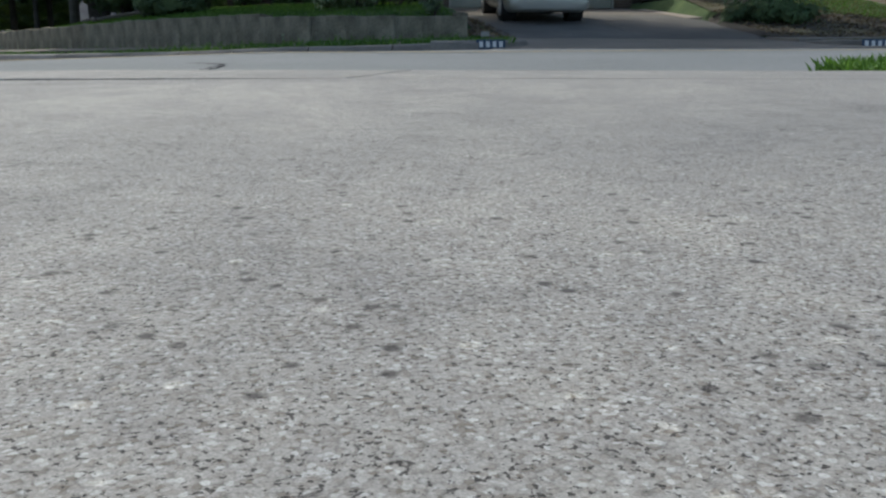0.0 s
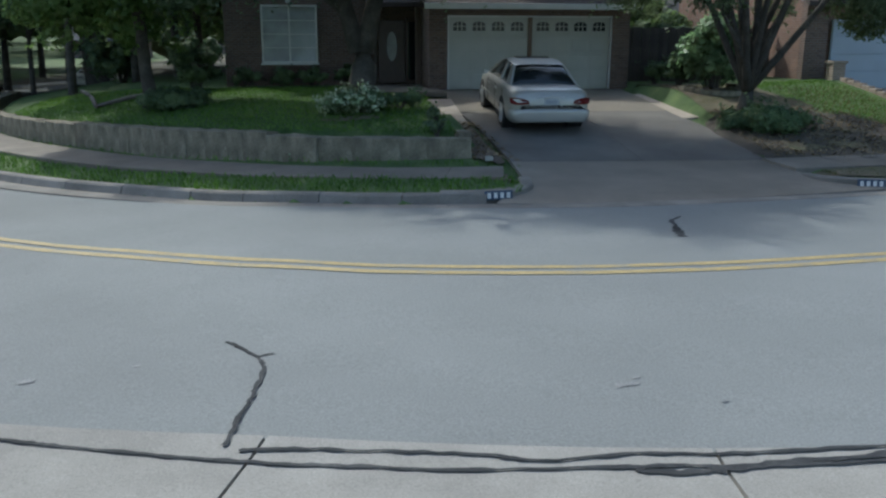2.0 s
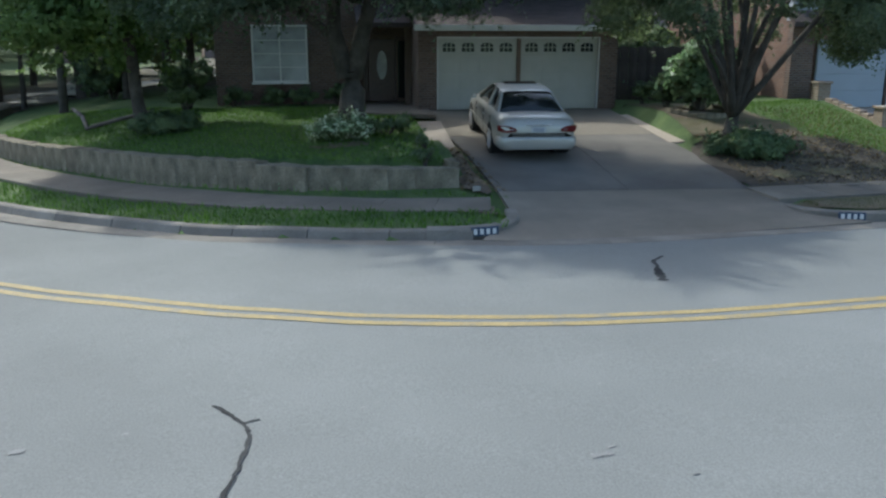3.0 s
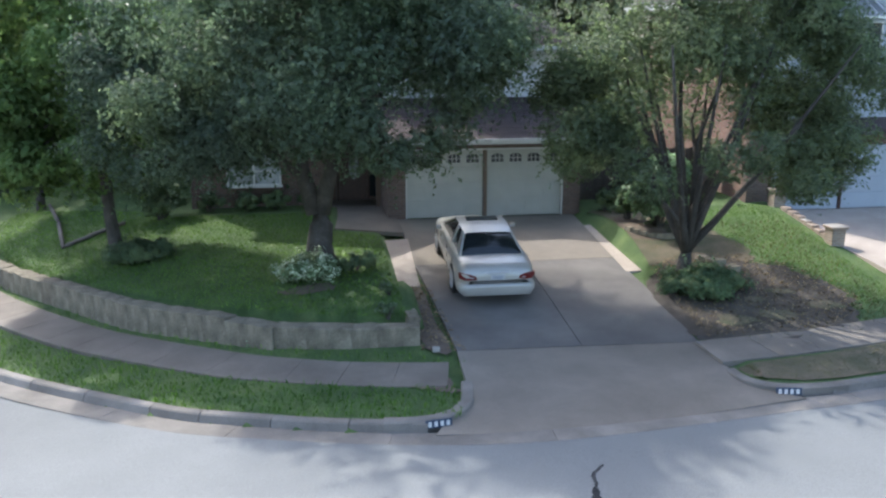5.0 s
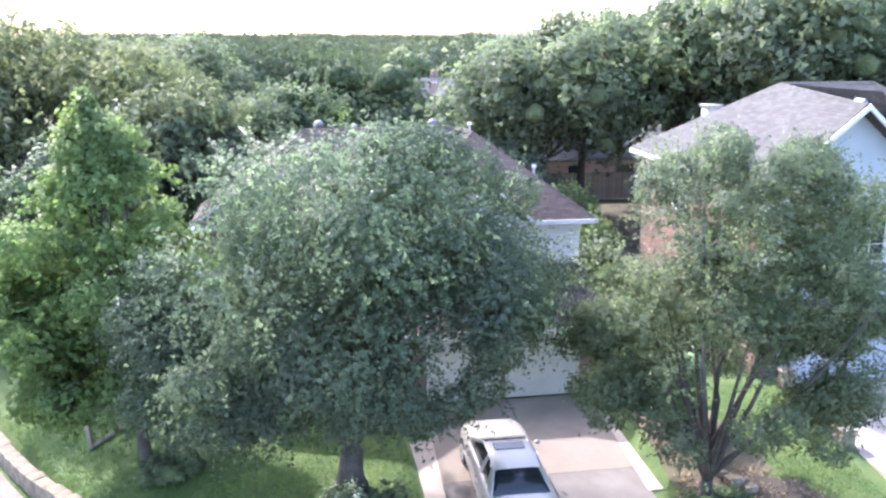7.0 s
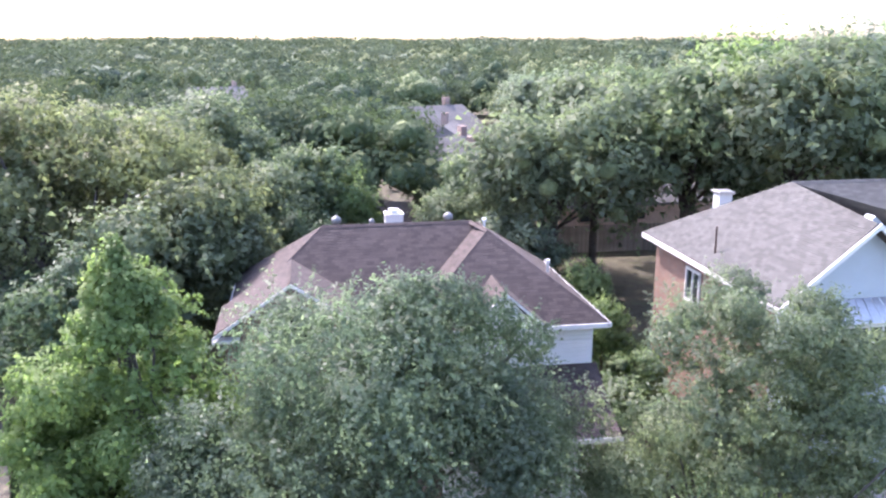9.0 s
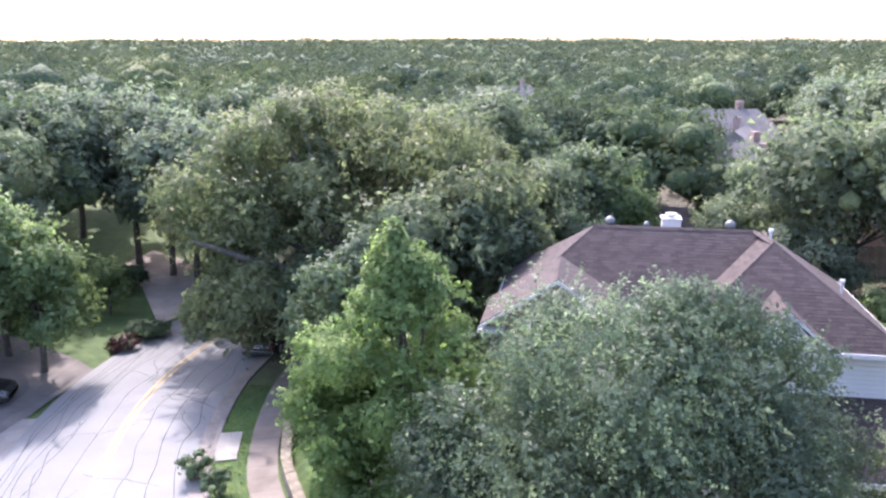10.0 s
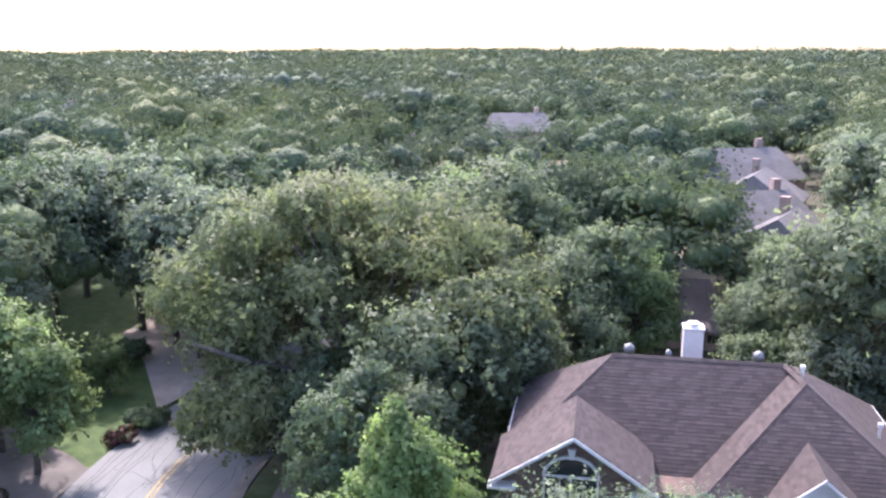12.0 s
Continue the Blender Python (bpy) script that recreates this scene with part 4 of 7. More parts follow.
part("wall", boxed(-2.3, -0.6, 3.4, 5.0, -0.3, 5.3), M_BRICK, house, "shaded brick wall behind the entry")
part("porch_slab", boxed(-2.3, -0.6, 2.3, 3.4, -0.3, 0.04), M_WALK, house)
M_BROWNPOST = plain("brown_painted_wood", (0.13, 0.09, 0.07), 0.6)
porch = part("porch_roof", slab([(-2.4, 1.6, 2.62), (-0.55, 1.6, 2.62), (-0.55, 4.9, 4.0), (-2.4, 4.9, 4.0)], 0.14), M_DECK, house)
part("post", boxed(-0.82, -0.66, 2.0, 2.16, 0.03, 2.55, 0.01), M_BROWNPOST, house, "brown porch post")
# front door
fd = part("front_door", boxed(-1.95, -1.05, 3.34, 3.4, 0.05, 2.1, 0.005), M_DOOR, house, "dark front door with an oval glass")
bm = bmesh.new()
bmesh.ops.create_circle(bm, cap_ends=True, segments=24, radius=1.0, matrix=Matrix.Translation((-1.5, 3.325, 1.25)) @ Matrix.Rotation(radians(90), 4, "X") @ Matrix.Diagonal((0.17, 0.48, 1, 1)))
part("oval_glass", bm, M_PALEGLASS, fd, "pale oval leaded glass")
part("sidelight", boxed(-0.98, -0.72, 3.35, 3.4, 0.15, 2.05, 0.004), M_GLASS, house)
for x in (-2.05, -1.0):
    part("door_frame", boxed(x - 0.04, x + 0.04, 3.3, 3.4, 0.03, 2.2, 0.004), M_DOOR, house)


def window(parent, x0, x1, z0, z1, y, cols=2, rows=2, glass=None, bars=True):
    w = part("window", boxed(x0, x1, y - 0.0, y + 0.05, z0, z1), glass or M_GLASS, parent)
    f = 0.06
    for a, b, c, d in ((x0 - f, x1 + f, z1, z1 + f), (x0 - f, x1 + f, z0 - f, z0), (x0 - f, x0, z0, z1), (x1, x1 + f, z0, z1)):
        part("window_frame", boxed(a, b, y - 0.05, y + 0.03, c, d, 0.004), M_TRIM, w)
    if bars:
        for i in range(1, cols):
            x = x0 + (x1 - x0) * i / cols
            part("mullion", boxed(x - 0.025, x + 0.025, y - 0.03, y + 0.01, z0, z1), M_TRIM, w)
        for j in range(1, rows):
            z = z0 + (z1 - z0) * j / rows
            part("glazing_bar", boxed(x0, x1, y - 0.02, y + 0.01, z - 0.012, z + 0.012), M_TRIM, w)
    part("sill", boxed(x0 - 0.1, x1 + 0.1, y - 0.1, y + 0.02, z0 - f - 0.06, z0 - f, 0.006), M_TRIM, w)
    return w


window(house, -5.7, -4.02, 0.78, 2.5, 2.8, 2, 4, M_PALEGLASS)
part("keystone", prism_y([(-4.94, 2.62), (-4.8, 2.62), (-4.76, 2.95), (-4.98, 2.95)], 2.78, 2.86), M_TRIM, house)
# arched window over it
aw = window(house, -5.55, -3.95, 4.2, 5.85, 2.82, 2, 2)
bm = bmesh.new()
arc = [(-4.75 + 0.8 * math.cos(math.pi * i / 20), 5.85 + 0.66 * math.sin(math.pi * i / 20)) for i in range(21)]
prism_y(arc, 2.82, 2.87, bm)
part("fanlight", bm, M_GLASS, aw)
bm = bmesh.new()
for i in range(20):
    a0, a1 = math.pi * i / 20, math.pi * (i + 1) / 20
    q = [(-4.75 + r0 * math.cos(t) * 1.0, 5.85 + r0 * 0.83 * math.sin(t)) for t, r0 in ((a0, 0.8), (a1, 0.8), (a1, 0.9), (a0, 0.9))]
    prism_y(q, 2.76, 2.86, bm)
part("arch_trim", bm, M_TRIM, aw)
part("keystone", prism_y([(-4.83, 6.5), (-4.67, 6.5), (-4.62, 6.85), (-4.88, 6.85)], 2.74, 2.86), M_TRIM, house)
# garage doors
for x0, x1 in ((0.0, 2.44), (2.56, 5.0)):
    gd = part("garage_door", boxed(x0, x1, 0.1, 0.15, 0.0, 2.14), M_CREAM, house, "cream sectional garage door with a row of small panes")
    for j in range(4):
        z0 = 0.015 + j * 0.532
        pn = part("door_section", boxed(x0 + 0.01, x1 - 0.01, 0.075, 0.1, z0, z0 + 0.522, 0.006), M_CREAM, gd)
        for i in range(4):
            a = x0 + 0.07 + i * 0.587
            if j < 3:
                part("raised_panel", boxed(a + 0.03, a + 0.5, 0.062, 0.076, z0 + 0.08, z0 + 0.44, 0.008), M_CREAM, pn)
            else:
                pane = part("pane", boxed(a + 0.07, a + 0.46, 0.06, 0.074, z0 + 0.13, z0 + 0.4, 0.003), M_GLASS, pn, "dark arched pane")
                for bx in (0.2, 0.33):
                    part("pane_bar", boxed(a + bx - 0.012, a + bx + 0.012, 0.05, 0.06, z0 + 0.13, z0 + 0.4), M_CREAM, pn)
                part("pane_bar", boxed(a + 0.07, a + 0.46, 0.05, 0.06, z0 + 0.25, z0 + 0.272), M_CREAM, pn)
                for s in (0.07, 0.46):
                    part("pane_corner", prism_y([(a + s, z0 + 0.405), (a + s + (0.1 if s < 0.2 else -0.1), z0 + 0.405), (a + s, z0 + 0.33)], 0.052, 0.062), M_CREAM, pn)
part("door_post", boxed(2.44, 2.56, 0.02, 0.2, 0.0, 2.16, 0.004), plain("brown_post", (0.16, 0.11, 0.08), 0.7), house)
for a, b, c, d in ((-0.04, 0.0, 0.0, 2.16), (5.0, 5.04, 0.0, 2.16), (-0.04, 5.04, 2.14, 2.19)):
    part("door_trim", boxed(a, b, -0.012, 0.1, c, d, 0.003), M_TRIM, house)
# roofs
roof_plane(house, [(-0.75, -0.42, 2.5), (5.85, -0.42, 2.5), (6.3, 3.64, 3.52), (-0.75, 3.64, 3.52)], M_SHINGLE, 0.1, seed=1)
part("fascia", boxed(-0.78, 5.88, -0.47, -0.42, 2.36, 2.53, 0.006), M_TRIM, house, "white fascia board")
part("soffit", boxed(-0.7, 5.8, -0.42, 0.0, 2.38, 2.4), M_TRIM, house)
YF = 8.17 - (RZ - EZ) / SLOPE
XL, XR = -7.12, 6.5
roof_plane(house, [(XL, YF, EZ), (XR, YF, EZ), (2.3, 8.17, RZ), (-3.5, 8.17, RZ)], M_SHINGLE, seed=2)
roof_plane(house, [(XL, 11.8, EZ), (XL, YF, EZ), (-3.5, 8.17, RZ)], M_SHINGLE, seed=3)
roof_plane(house, [(XR, 2.9, EZ), (XR, 11.8, EZ), (2.6, 8.17, RZ - 0.02), (2.75, 6.5, RZ - 0.05)], M_SHINGLE, seed=4)
roof_plane(house, [(XR, 11.8, EZ), (XL, 11.8, EZ), (-3.5, 8.17, RZ), (2.3, 8.17, RZ)], M_SHINGLE, seed=5)
roof_plane(house, [(-0.9, 2.9, EZ), (XR, 2.9, EZ), (2.75, 6.5, RZ - 0.04)], M_SHINGLE, seed=6)
roof_plane(house, [(-0.9, 8.0, EZ), (-0.9, 2.9, EZ), (2.75, 6.5, RZ - 0.04), (2.75, 8.17, RZ - 0.04)], M_SHINGLE, seed=7)
for a, b in (((-3.5, 8.17, RZ), (2.4, 8.17, RZ)), ((-3.5, 8.17, RZ), (XL, YF, EZ)), ((2.75, 6.5, RZ - 0.04), (XR, 2.9, EZ)), ((2.75, 6.5, RZ - 0.04), (-0.9, 2.9, EZ)), ((2.4, 8.17, RZ), (2.75, 6.5, RZ - 0.04))):
    ridge_cap(house, a, b, M_SHINGLE)
# gable over the bay
GP, GE = 7.42, 5.8
roof_plane(house, [(-7.25, 2.45, GE - 0.05), (-7.25, 5.6, GE - 0.05), (-4.7, 5.6, GP), (-4.7, 2.45, GP)], M_SHINGLE, 0.1, seed=8)
roof_plane(house, [(-2.15, 5.6, GE - 0.05), (-2.15, 2.45, GE - 0.05), (-4.7, 2.45, GP), (-4.7, 5.6, GP)], M_SHINGLE, 0.1, seed=9)
ridge_cap(house, (-4.7, 2.45, GP), (-4.7, 5.2, GP), M_SHINGLE)
for sx in (-1, 1):
    part("barge_board", prism_y([(-4.7, GP - 0.02), (-4.7, GP - 0.14), (-4.7 + sx * 2.6, GE - 0.24), (-4.7 + sx * 2.6, GE - 0.12)], 2.38, 2.45), M_TRIM, house)
    part("eave_return", boxed(-4.7 + sx * 1.75, -4.7 + sx * 2.62, 2.4, 2.9, GE - 0.36, GE - 0.26, 0.01), M_TRIM, house)
# small gable on the wing
SG = 6.75
part("gable_wall", prism_y([(1.25, EZ - 0.1), (3.85, EZ - 0.1), (2.55, SG - 0.1)], 2.75, 3.2), M_SIDING, house)
roof_plane(house, [(1.0, 2.4, EZ + 0.12), (1.0, 4.9, EZ + 0.12), (2.55, 4.9, SG), (2.55, 2.4, SG)], M_SHINGLE, 0.1, seed=10)
roof_plane(house, [(4.1, 4.9, EZ + 0.12), (4.1, 2.4, EZ + 0.12), (2.55, 2.4, SG), (2.55, 4.9, SG)], M_SHINGLE, 0.1, seed=11)
for sx in (-1, 1):
    part("barge_board", prism_y([(2.55, SG - 0.02), (2.55, SG - 0.13), (2.55 + sx * 1.6, EZ - 0.07), (2.55 + sx * 1.6, EZ + 0.06)], 2.34, 2.4), M_TRIM, house)
for a in ((-0.95, 6.55, 2.84, 2.9, EZ - 0.16, EZ + 0.0), (XR, XR + 0.05, 2.88, 11.8, EZ - 0.16, EZ), (XL - 0.05, XL, YF, 11.8, EZ - 0.16, EZ), (XL, -0.9, YF - 0.05, YF, EZ - 0.16, EZ)):
    part("fascia", boxed(*a, 0.006), M_TRIM, house)
# chimney and roof vents
chim = part("chimney", boxed(-0.46, 0.36, 14.2, 14.95, -0.3, 7.15, 0.01), M_TRIM, house, "white boxed chimney")
part("wall", boxed(-3, 4, 11.4, 14.2, -0.3, 2.6), M_BRICK, house)
part("chimney_cap", boxed(-0.5, 0.4, 14.14, 15.01, 7.15, 7.23, 0.02), M_TRIM, chim)
part("flue", tube(bmesh.new(), [(-0.06, 14.55, 7.2), (-0.06, 14.55, 7.3), (-0.06, 14.55, 7.31), (-0.06, 14.55, 7.4), (-0.06, 14.55, 7.42)], [0.16, 0.16, 0.26, 0.26, 0.1], 14), M_TRIM, chim)


def roof_vent(x, y, z, r, h):
    v = part("roof_vent", tube(bmesh.new(), [(x, y, z - 0.1), (x, y, z + h * 0.45), (x, y, z + h * 0.46), (x, y, z + h * 0.8), (x, y, z + h)], [r * 0.6, r * 0.6, r, r * 0.95, r * 0.35], 14), M_VENT, house, "round metal roof vent")
    return smooth(v)


roof_vent(-2.95, 8.5, RZ - 0.2, 0.2, 0.5)
roof_vent(1.55, 8.5, RZ - 0.2, 0.2, 0.5)
roof_vent(-1.55, 8.5, RZ - 0.25, 0.12, 0.4)
for x, y, z, h in ((2.85, 7.6, 7.75, 0.42), (5.3, 6.9, 6.05, 0.5)):
    part("pipe", tube(bmesh.new(), [(x, y, z - 0.2), (x, y, z + h), (x, y, z + h + 0.01), (x, y, z + h + 0.12)], [0.05, 0.05, 0.1, 0.09], 10), M_TRIM, house, "white vent pipe")

# ---- the neighbouring house ----
nb = thing("neighbour_house", "two-storey house of pale blue siding and red brick under grey shingles", "house")
NX, NY = 11.2, -0.3
part("wall", boxed(NX, 22, NY, 10.0, -0.3, 6.95), M_BRICK_RED, nb, "orange-red brick side wall")
part("siding_wall", prism_y([(NX - 0.03, 2.7), (17.2, 2.7), (17.2, 6.95), (14.1, 9.6), (NX - 0.03, 6.95)], NY - 0.06, NY + 0.4), M_SIDING_BLUE, nb, "pale blue upper wall with a gable")
part("wall", boxed(NX - 0.05, 11.9, NY - 0.1, NY + 0.2, -0.3, 2.7), M_BRICK, nb)
part("shed_roof", slab([(NX - 0.3, NY - 0.6, 2.65), (18, NY - 0.6, 2.65), (18, NY, 3.05), (NX - 0.3, NY, 3.05)], 0.15), M_DECK, nb)
for x0 in (12.0, 14.5):
    g = part("garage_door", boxed(x0, x0 + 2.4, NY - 0.16, NY - 0.1, 0.0, 2.12, 0.004), M_SIDING_BLUE, nb, "pale blue-white garage door")
    for j in range(4):
        part("door_section", boxed(x0 + 0.02, x0 + 2.38, NY - 0.185, NY - 0.16, 0.02 + j * 0.525, 0.53 + j * 0.525, 0.006), M_SIDING_BLUE, g)
part("post", boxed(14.4, 14.5, NY - 0.22, NY - 0.06, 0, 2.2), M_DOOR, nb)
roof_plane(nb, [(NX - 0.5, 10.4, 6.85), (NX - 0.5, NY - 0.6, 6.85), (13.82, NY - 0.6, 9.45), (14.3, 5.0, 9.85)], M_SHINGLE_GREY, seed=21)
roof_plane(nb, [(17.3, NY - 0.6, 6.55), (17.3, 4.9, 6.55), (14.3, 4.9, 9.82), (13.82, NY - 0.6, 9.45)], M_SHINGLE_GREY, seed=22)
roof_plane(nb, [(14.1, 0.2, 6.85), (22.5, 0.2, 6.85), (18.3, 5.0, 9.85), (14.3, 5.0, 9.85)], M_SHINGLE_GREY, seed=23)
roof_plane(nb, [(22.5, 0.2, 6.85), (22.5, 10.4, 6.85), (18.3, 5.0, 9.85)], M_SHINGLE_GREY, seed=25)
roof_plane(nb, [(22.5, 10.4, 6.85), (NX - 0.5, 10.4, 6.85), (14.3, 5.0, 9.85), (18.3, 5.0, 9.85)], M_SHINGLE_GREY, seed=24)
ridge_cap(nb, (13.82, NY - 0.6, 9.46), (14.3, 4.9, 9.84), M_SHINGLE_GREY)
ridge_cap(nb, (14.3, 5.0, 9.86), (18.3, 5.0, 9.86), M_SHINGLE_GREY)
for q in ([(13.9, 9.48), (13.9, 9.3), (NX - 0.5, 6.62), (NX - 0.5, 6.83)], [(13.9, 9.48), (13.9, 9.3), (17.3, 6.3), (17.3, 6.5)]):
    part("barge_board", prism_y(q, NY - 0.68, NY - 0.6), M_TRIM, nb)
part("fascia", boxed(NX - 0.56, NX - 0.5, NY - 0.6, 10.4, 6.62, 6.8), M_TRIM, nb)
window(nb, 13.0, 15.0, 4.4, 6.0, NY - 0.55, 4, 3)
bay = part("bay_roof", slab([(12.7, NY - 0.75, 6.2), (15.3, NY - 0.75, 6.2), (14.9, NY - 0.06, 6.85), (13.1, NY - 0.06, 6.85)], 0.06), M_METAL, nb, "ribbed metal roof over the bay window")
for i in range(7):
    x = 12.85 + i * 0.38
    tube_bm = tube(bmesh.new(), [(x, NY - 0.74, 6.21), (x + (14.0 - x) * 0.25, NY - 0.07, 6.86)], [0.025, 0.025], 6)
    part("rib", tube_bm, M_METAL, bay)
part("bay", boxed(12.9, 15.1, NY - 0.5, NY, 4.2, 6.15), M_SIDING_BLUE, nb)
sw = part("side_window", boxed(NX - 0.04, NX, 5.6, 6.7, 4.9, 6.1), M_GLASS, nb)
for a, b, c, d in ((5.52, 6.78, 6.1, 6.2), (5.52, 6.78, 4.78, 4.9), (5.52, 5.6, 4.9, 6.1), (6.7, 6.78, 4.9, 6.1), (6.12, 6.18, 4.9, 6.1)):
    part("window_frame", boxed(NX - 0.1, NX - 0.02, a, b, c, d), M_TRIM, sw)
ch2 = part("chimney", boxed(13.7, 14.3, 9.4, 10.0, 6.0, 8.6, 0.01), M_TRIM, nb)
part("chimney_cap", boxed(13.62, 14.38, 9.32, 10.08, 8.6, 8.72, 0.01), M_METAL, ch2)
part("pipe", tube(bmesh.new(), [(NX + 0.0, 4.6, 5.0), (NX + 0.0, 4.6, 8.3)], [0.04, 0.04], 8), M_DOOR, nb)

# ---- trees ----
def leaf_mesh(name, p, facing, soft, size, material, parent, rg, three=False, stray=0.28):
    """Leaves at p that face about one way each; soft: the way of the clump's skin there, which shades them."""
    n = len(p)
    nv = facing + rg.randn(n, 3) * 0.5
    nv /= np.linalg.norm(nv, axis=1)[:, None]
    a = np.cross(nv, rg.randn(n, 3))
    a /= np.linalg.norm(a, axis=1)[:, None] + 1e-9
    b = np.cross(nv, a)
    s = size * (0.6 + 0.8 * rg.rand(n))[:, None]
    if three:
        v = np.stack([p - a * s - b * s * 0.4, p + a * s - b * s * 0.3, p + a * s * 0.2 + b * s * 0.75 + nv * s * 0.2], 1)
    else:
        v = np.stack([p - a * s, p - b * s * 0.45 + nv * s * 0.12, p + a * s, p + b * s * 0.45 + nv * s * 0.12], 1)
    m = v.shape[1]
    idx = np.arange(n * m).reshape(n, m)
    none = np.zeros((0, 4), int)
    ob = from_arrays(name, v.reshape(-1, 3), none if three else idx, material, parent, idx if three else None, flat=False)
    soft = soft + rg.randn(n, 3) * stray
    soft /= np.linalg.norm(soft, axis=1)[:, None]
    at = ob.data.attributes.new("custom_normal", "FLOAT_VECTOR", "POINT")
    at.data.foreach_set("vector", np.repeat(soft, m, axis=0).astype(np.float32).ravel())
    ob.data.update()
    return ob


def leaf_cloud(name, clumps, per_area, size, seed, material, parent, three=False, shoots=0.3, droop=0.45, along=9, reach=1.0):
    """Leaves over the outer parts of rounded clumps (x, y, z, r)."""
    rg = np.random.RandomState(seed)
    cs = np.array(clumps)
    cnt = np.maximum(12, (per_area * cs[:, 3] ** 2).astype(int))
    n = cnt.sum()
    c = np.repeat(cs, cnt, axis=0)
    d = rg.randn(n, 3)
    d /= np.linalg.norm(d, axis=1)[:, None]
    rad = c[:, 3] * (0.45 + 0.6 * rg.rand(n) ** 0.45)
    p = c[:, :3] + d * rad[:, None] * np.array((1, 1, 0.8))
    # a part of the leaves sits along thin shoots that stand out from the clump
    k = int(n * shoots) // along
    if k:
        pick = rg.randint(0, n, k)
        way = d[pick] + rg.randn(k, 3) * 0.35 + np.array((0, 0, droop))
        way /= np.linalg.norm(way, axis=1)[:, None]
        length = reach * (0.3 + 0.6 * rg.rand(k)) * np.clip(c[pick, 3], 0.5, 1.6)
        at = c[pick, :3] + d[pick] * (c[pick, 3] * (0.45 + 0.5 * rg.rand(k)))[:, None] * np.array((1, 1, 0.8))
        u = np.tile(np.linspace(0.0, 1.0, along), k)
        sag = np.column_stack([0 * u, 0 * u, -0.25 * u * u]) * np.repeat(length, along)[:, None]
        p[:k * along] = np.repeat(at, along, axis=0) + np.repeat(way * length[:, None], along, axis=0) * u[:, None] + sag + rg.randn(k * along, 3) * size * 0.6
        d[:k * along] = np.repeat(d[pick] * 0.6 + way * 0.4, along, axis=0)
    mid = cs[:, :3].mean(0)
    out = p - mid
    out /= np.linalg.norm(out, axis=1)[:, None] + 1e-9
    return leaf_mesh(name, p, d + np.array((0, 0, 0.5)), d * 0.75 + out * 0.45 + np.array((0, 0, 0.15)), size, material, parent, rg, three)


def crown_clumps(centre, radii, n, r0, r1, seed, fill=0.35, low=-0.75):
    """Clumps spread over an ellipsoid, most of them near its skin."""
    rg = np.random.RandomState(seed)
    out = []
    while len(out) < n:
        d = rg.randn(3)
        d /= np.linalg.norm(d)
        if d[2] < low:
            continue
        k = rg.rand() ** fill * 0.84
        r = r0 + (r1 - r0) * rg.rand()
        out.append((centre[0] + d[0] * k * radii[0], centre[1] + d[1] * k * radii[1], centre[2] + d[2] * k * radii[2], r))
    return out


def ico(level):
    bm = bmesh.new()
    bmesh.ops.create_icosphere(bm, subdivisions=level, radius=1.0)
    bm.verts.ensure_lookup_table()
    v = np.array([tuple(q.co) for q in bm.verts])
    f = np.array([[q.index for q in p.verts] for p in bm.faces])
    bm.free()
    return v, f


ICO1, ICO2 = ico(1), ico(2)


def lumps(name, centres, radii, material, parent, seed, shape=None, wobble=0.16):
    """Uneven rounded masses of leaves, all in one mesh; centres (n, 3), radii (n, 3)."""
    rg = np.random.RandomState(seed)
    v0, f0 = shape or ICO2
    n, m = len(centres), len(v0)
    k = 1 + wobble * rg.randn(n, m)[:, :, None]
    v = centres[:, None, :] + v0[None] * radii[:, None, :] * k
    f = (f0[None] + (np.arange(n) * m)[:, None, None]).reshape(-1, 3)
    return from_arrays(name, v.reshape(-1, 3), np.zeros((0, 4), int), material, parent, f, flat=False)


def limb(parent, pts, radii, sides=7):
    smooth(part("limb", tube(bmesh.new(), pts, radii, sides), M_BARK, parent))


def limbs(parent, clumps, r_base, fork, n, seed, sides=7, bend=0.5):
    """Limbs from the fork to some of the clumps, each bent and tapered."""
    rg = np.random.RandomState(seed)
    pick = rg.permutation(len(clumps))[:n]
    for i in pick:
        c = np.array(clumps[i][:3])
        f = np.array(fork) + rg.randn(3) * 0.08
        m1 = f + (c - f) * 0.35 + np.array((0, 0, bend * 0.5)) + rg.randn(3) * 0.15
        m2 = f + (c - f) * 0.7 + np.array((0, 0, bend * 0.3)) + rg.randn(3) * 0.2
        r = r_base * (0.35 + 0.3 * rg.rand())
        limb(parent, [f, m1, m2, c], [r, r * 0.7, r * 0.45, r * 0.12], sides)


def inner(name, clumps, k, material, parent, seed, shape=None):
    a = np.array(clumps)
    return lumps(name, a[:, :3], a[:, 3:] * np.array([[k, k, k * 0.82]]), material, parent, seed, shape or ICO1)


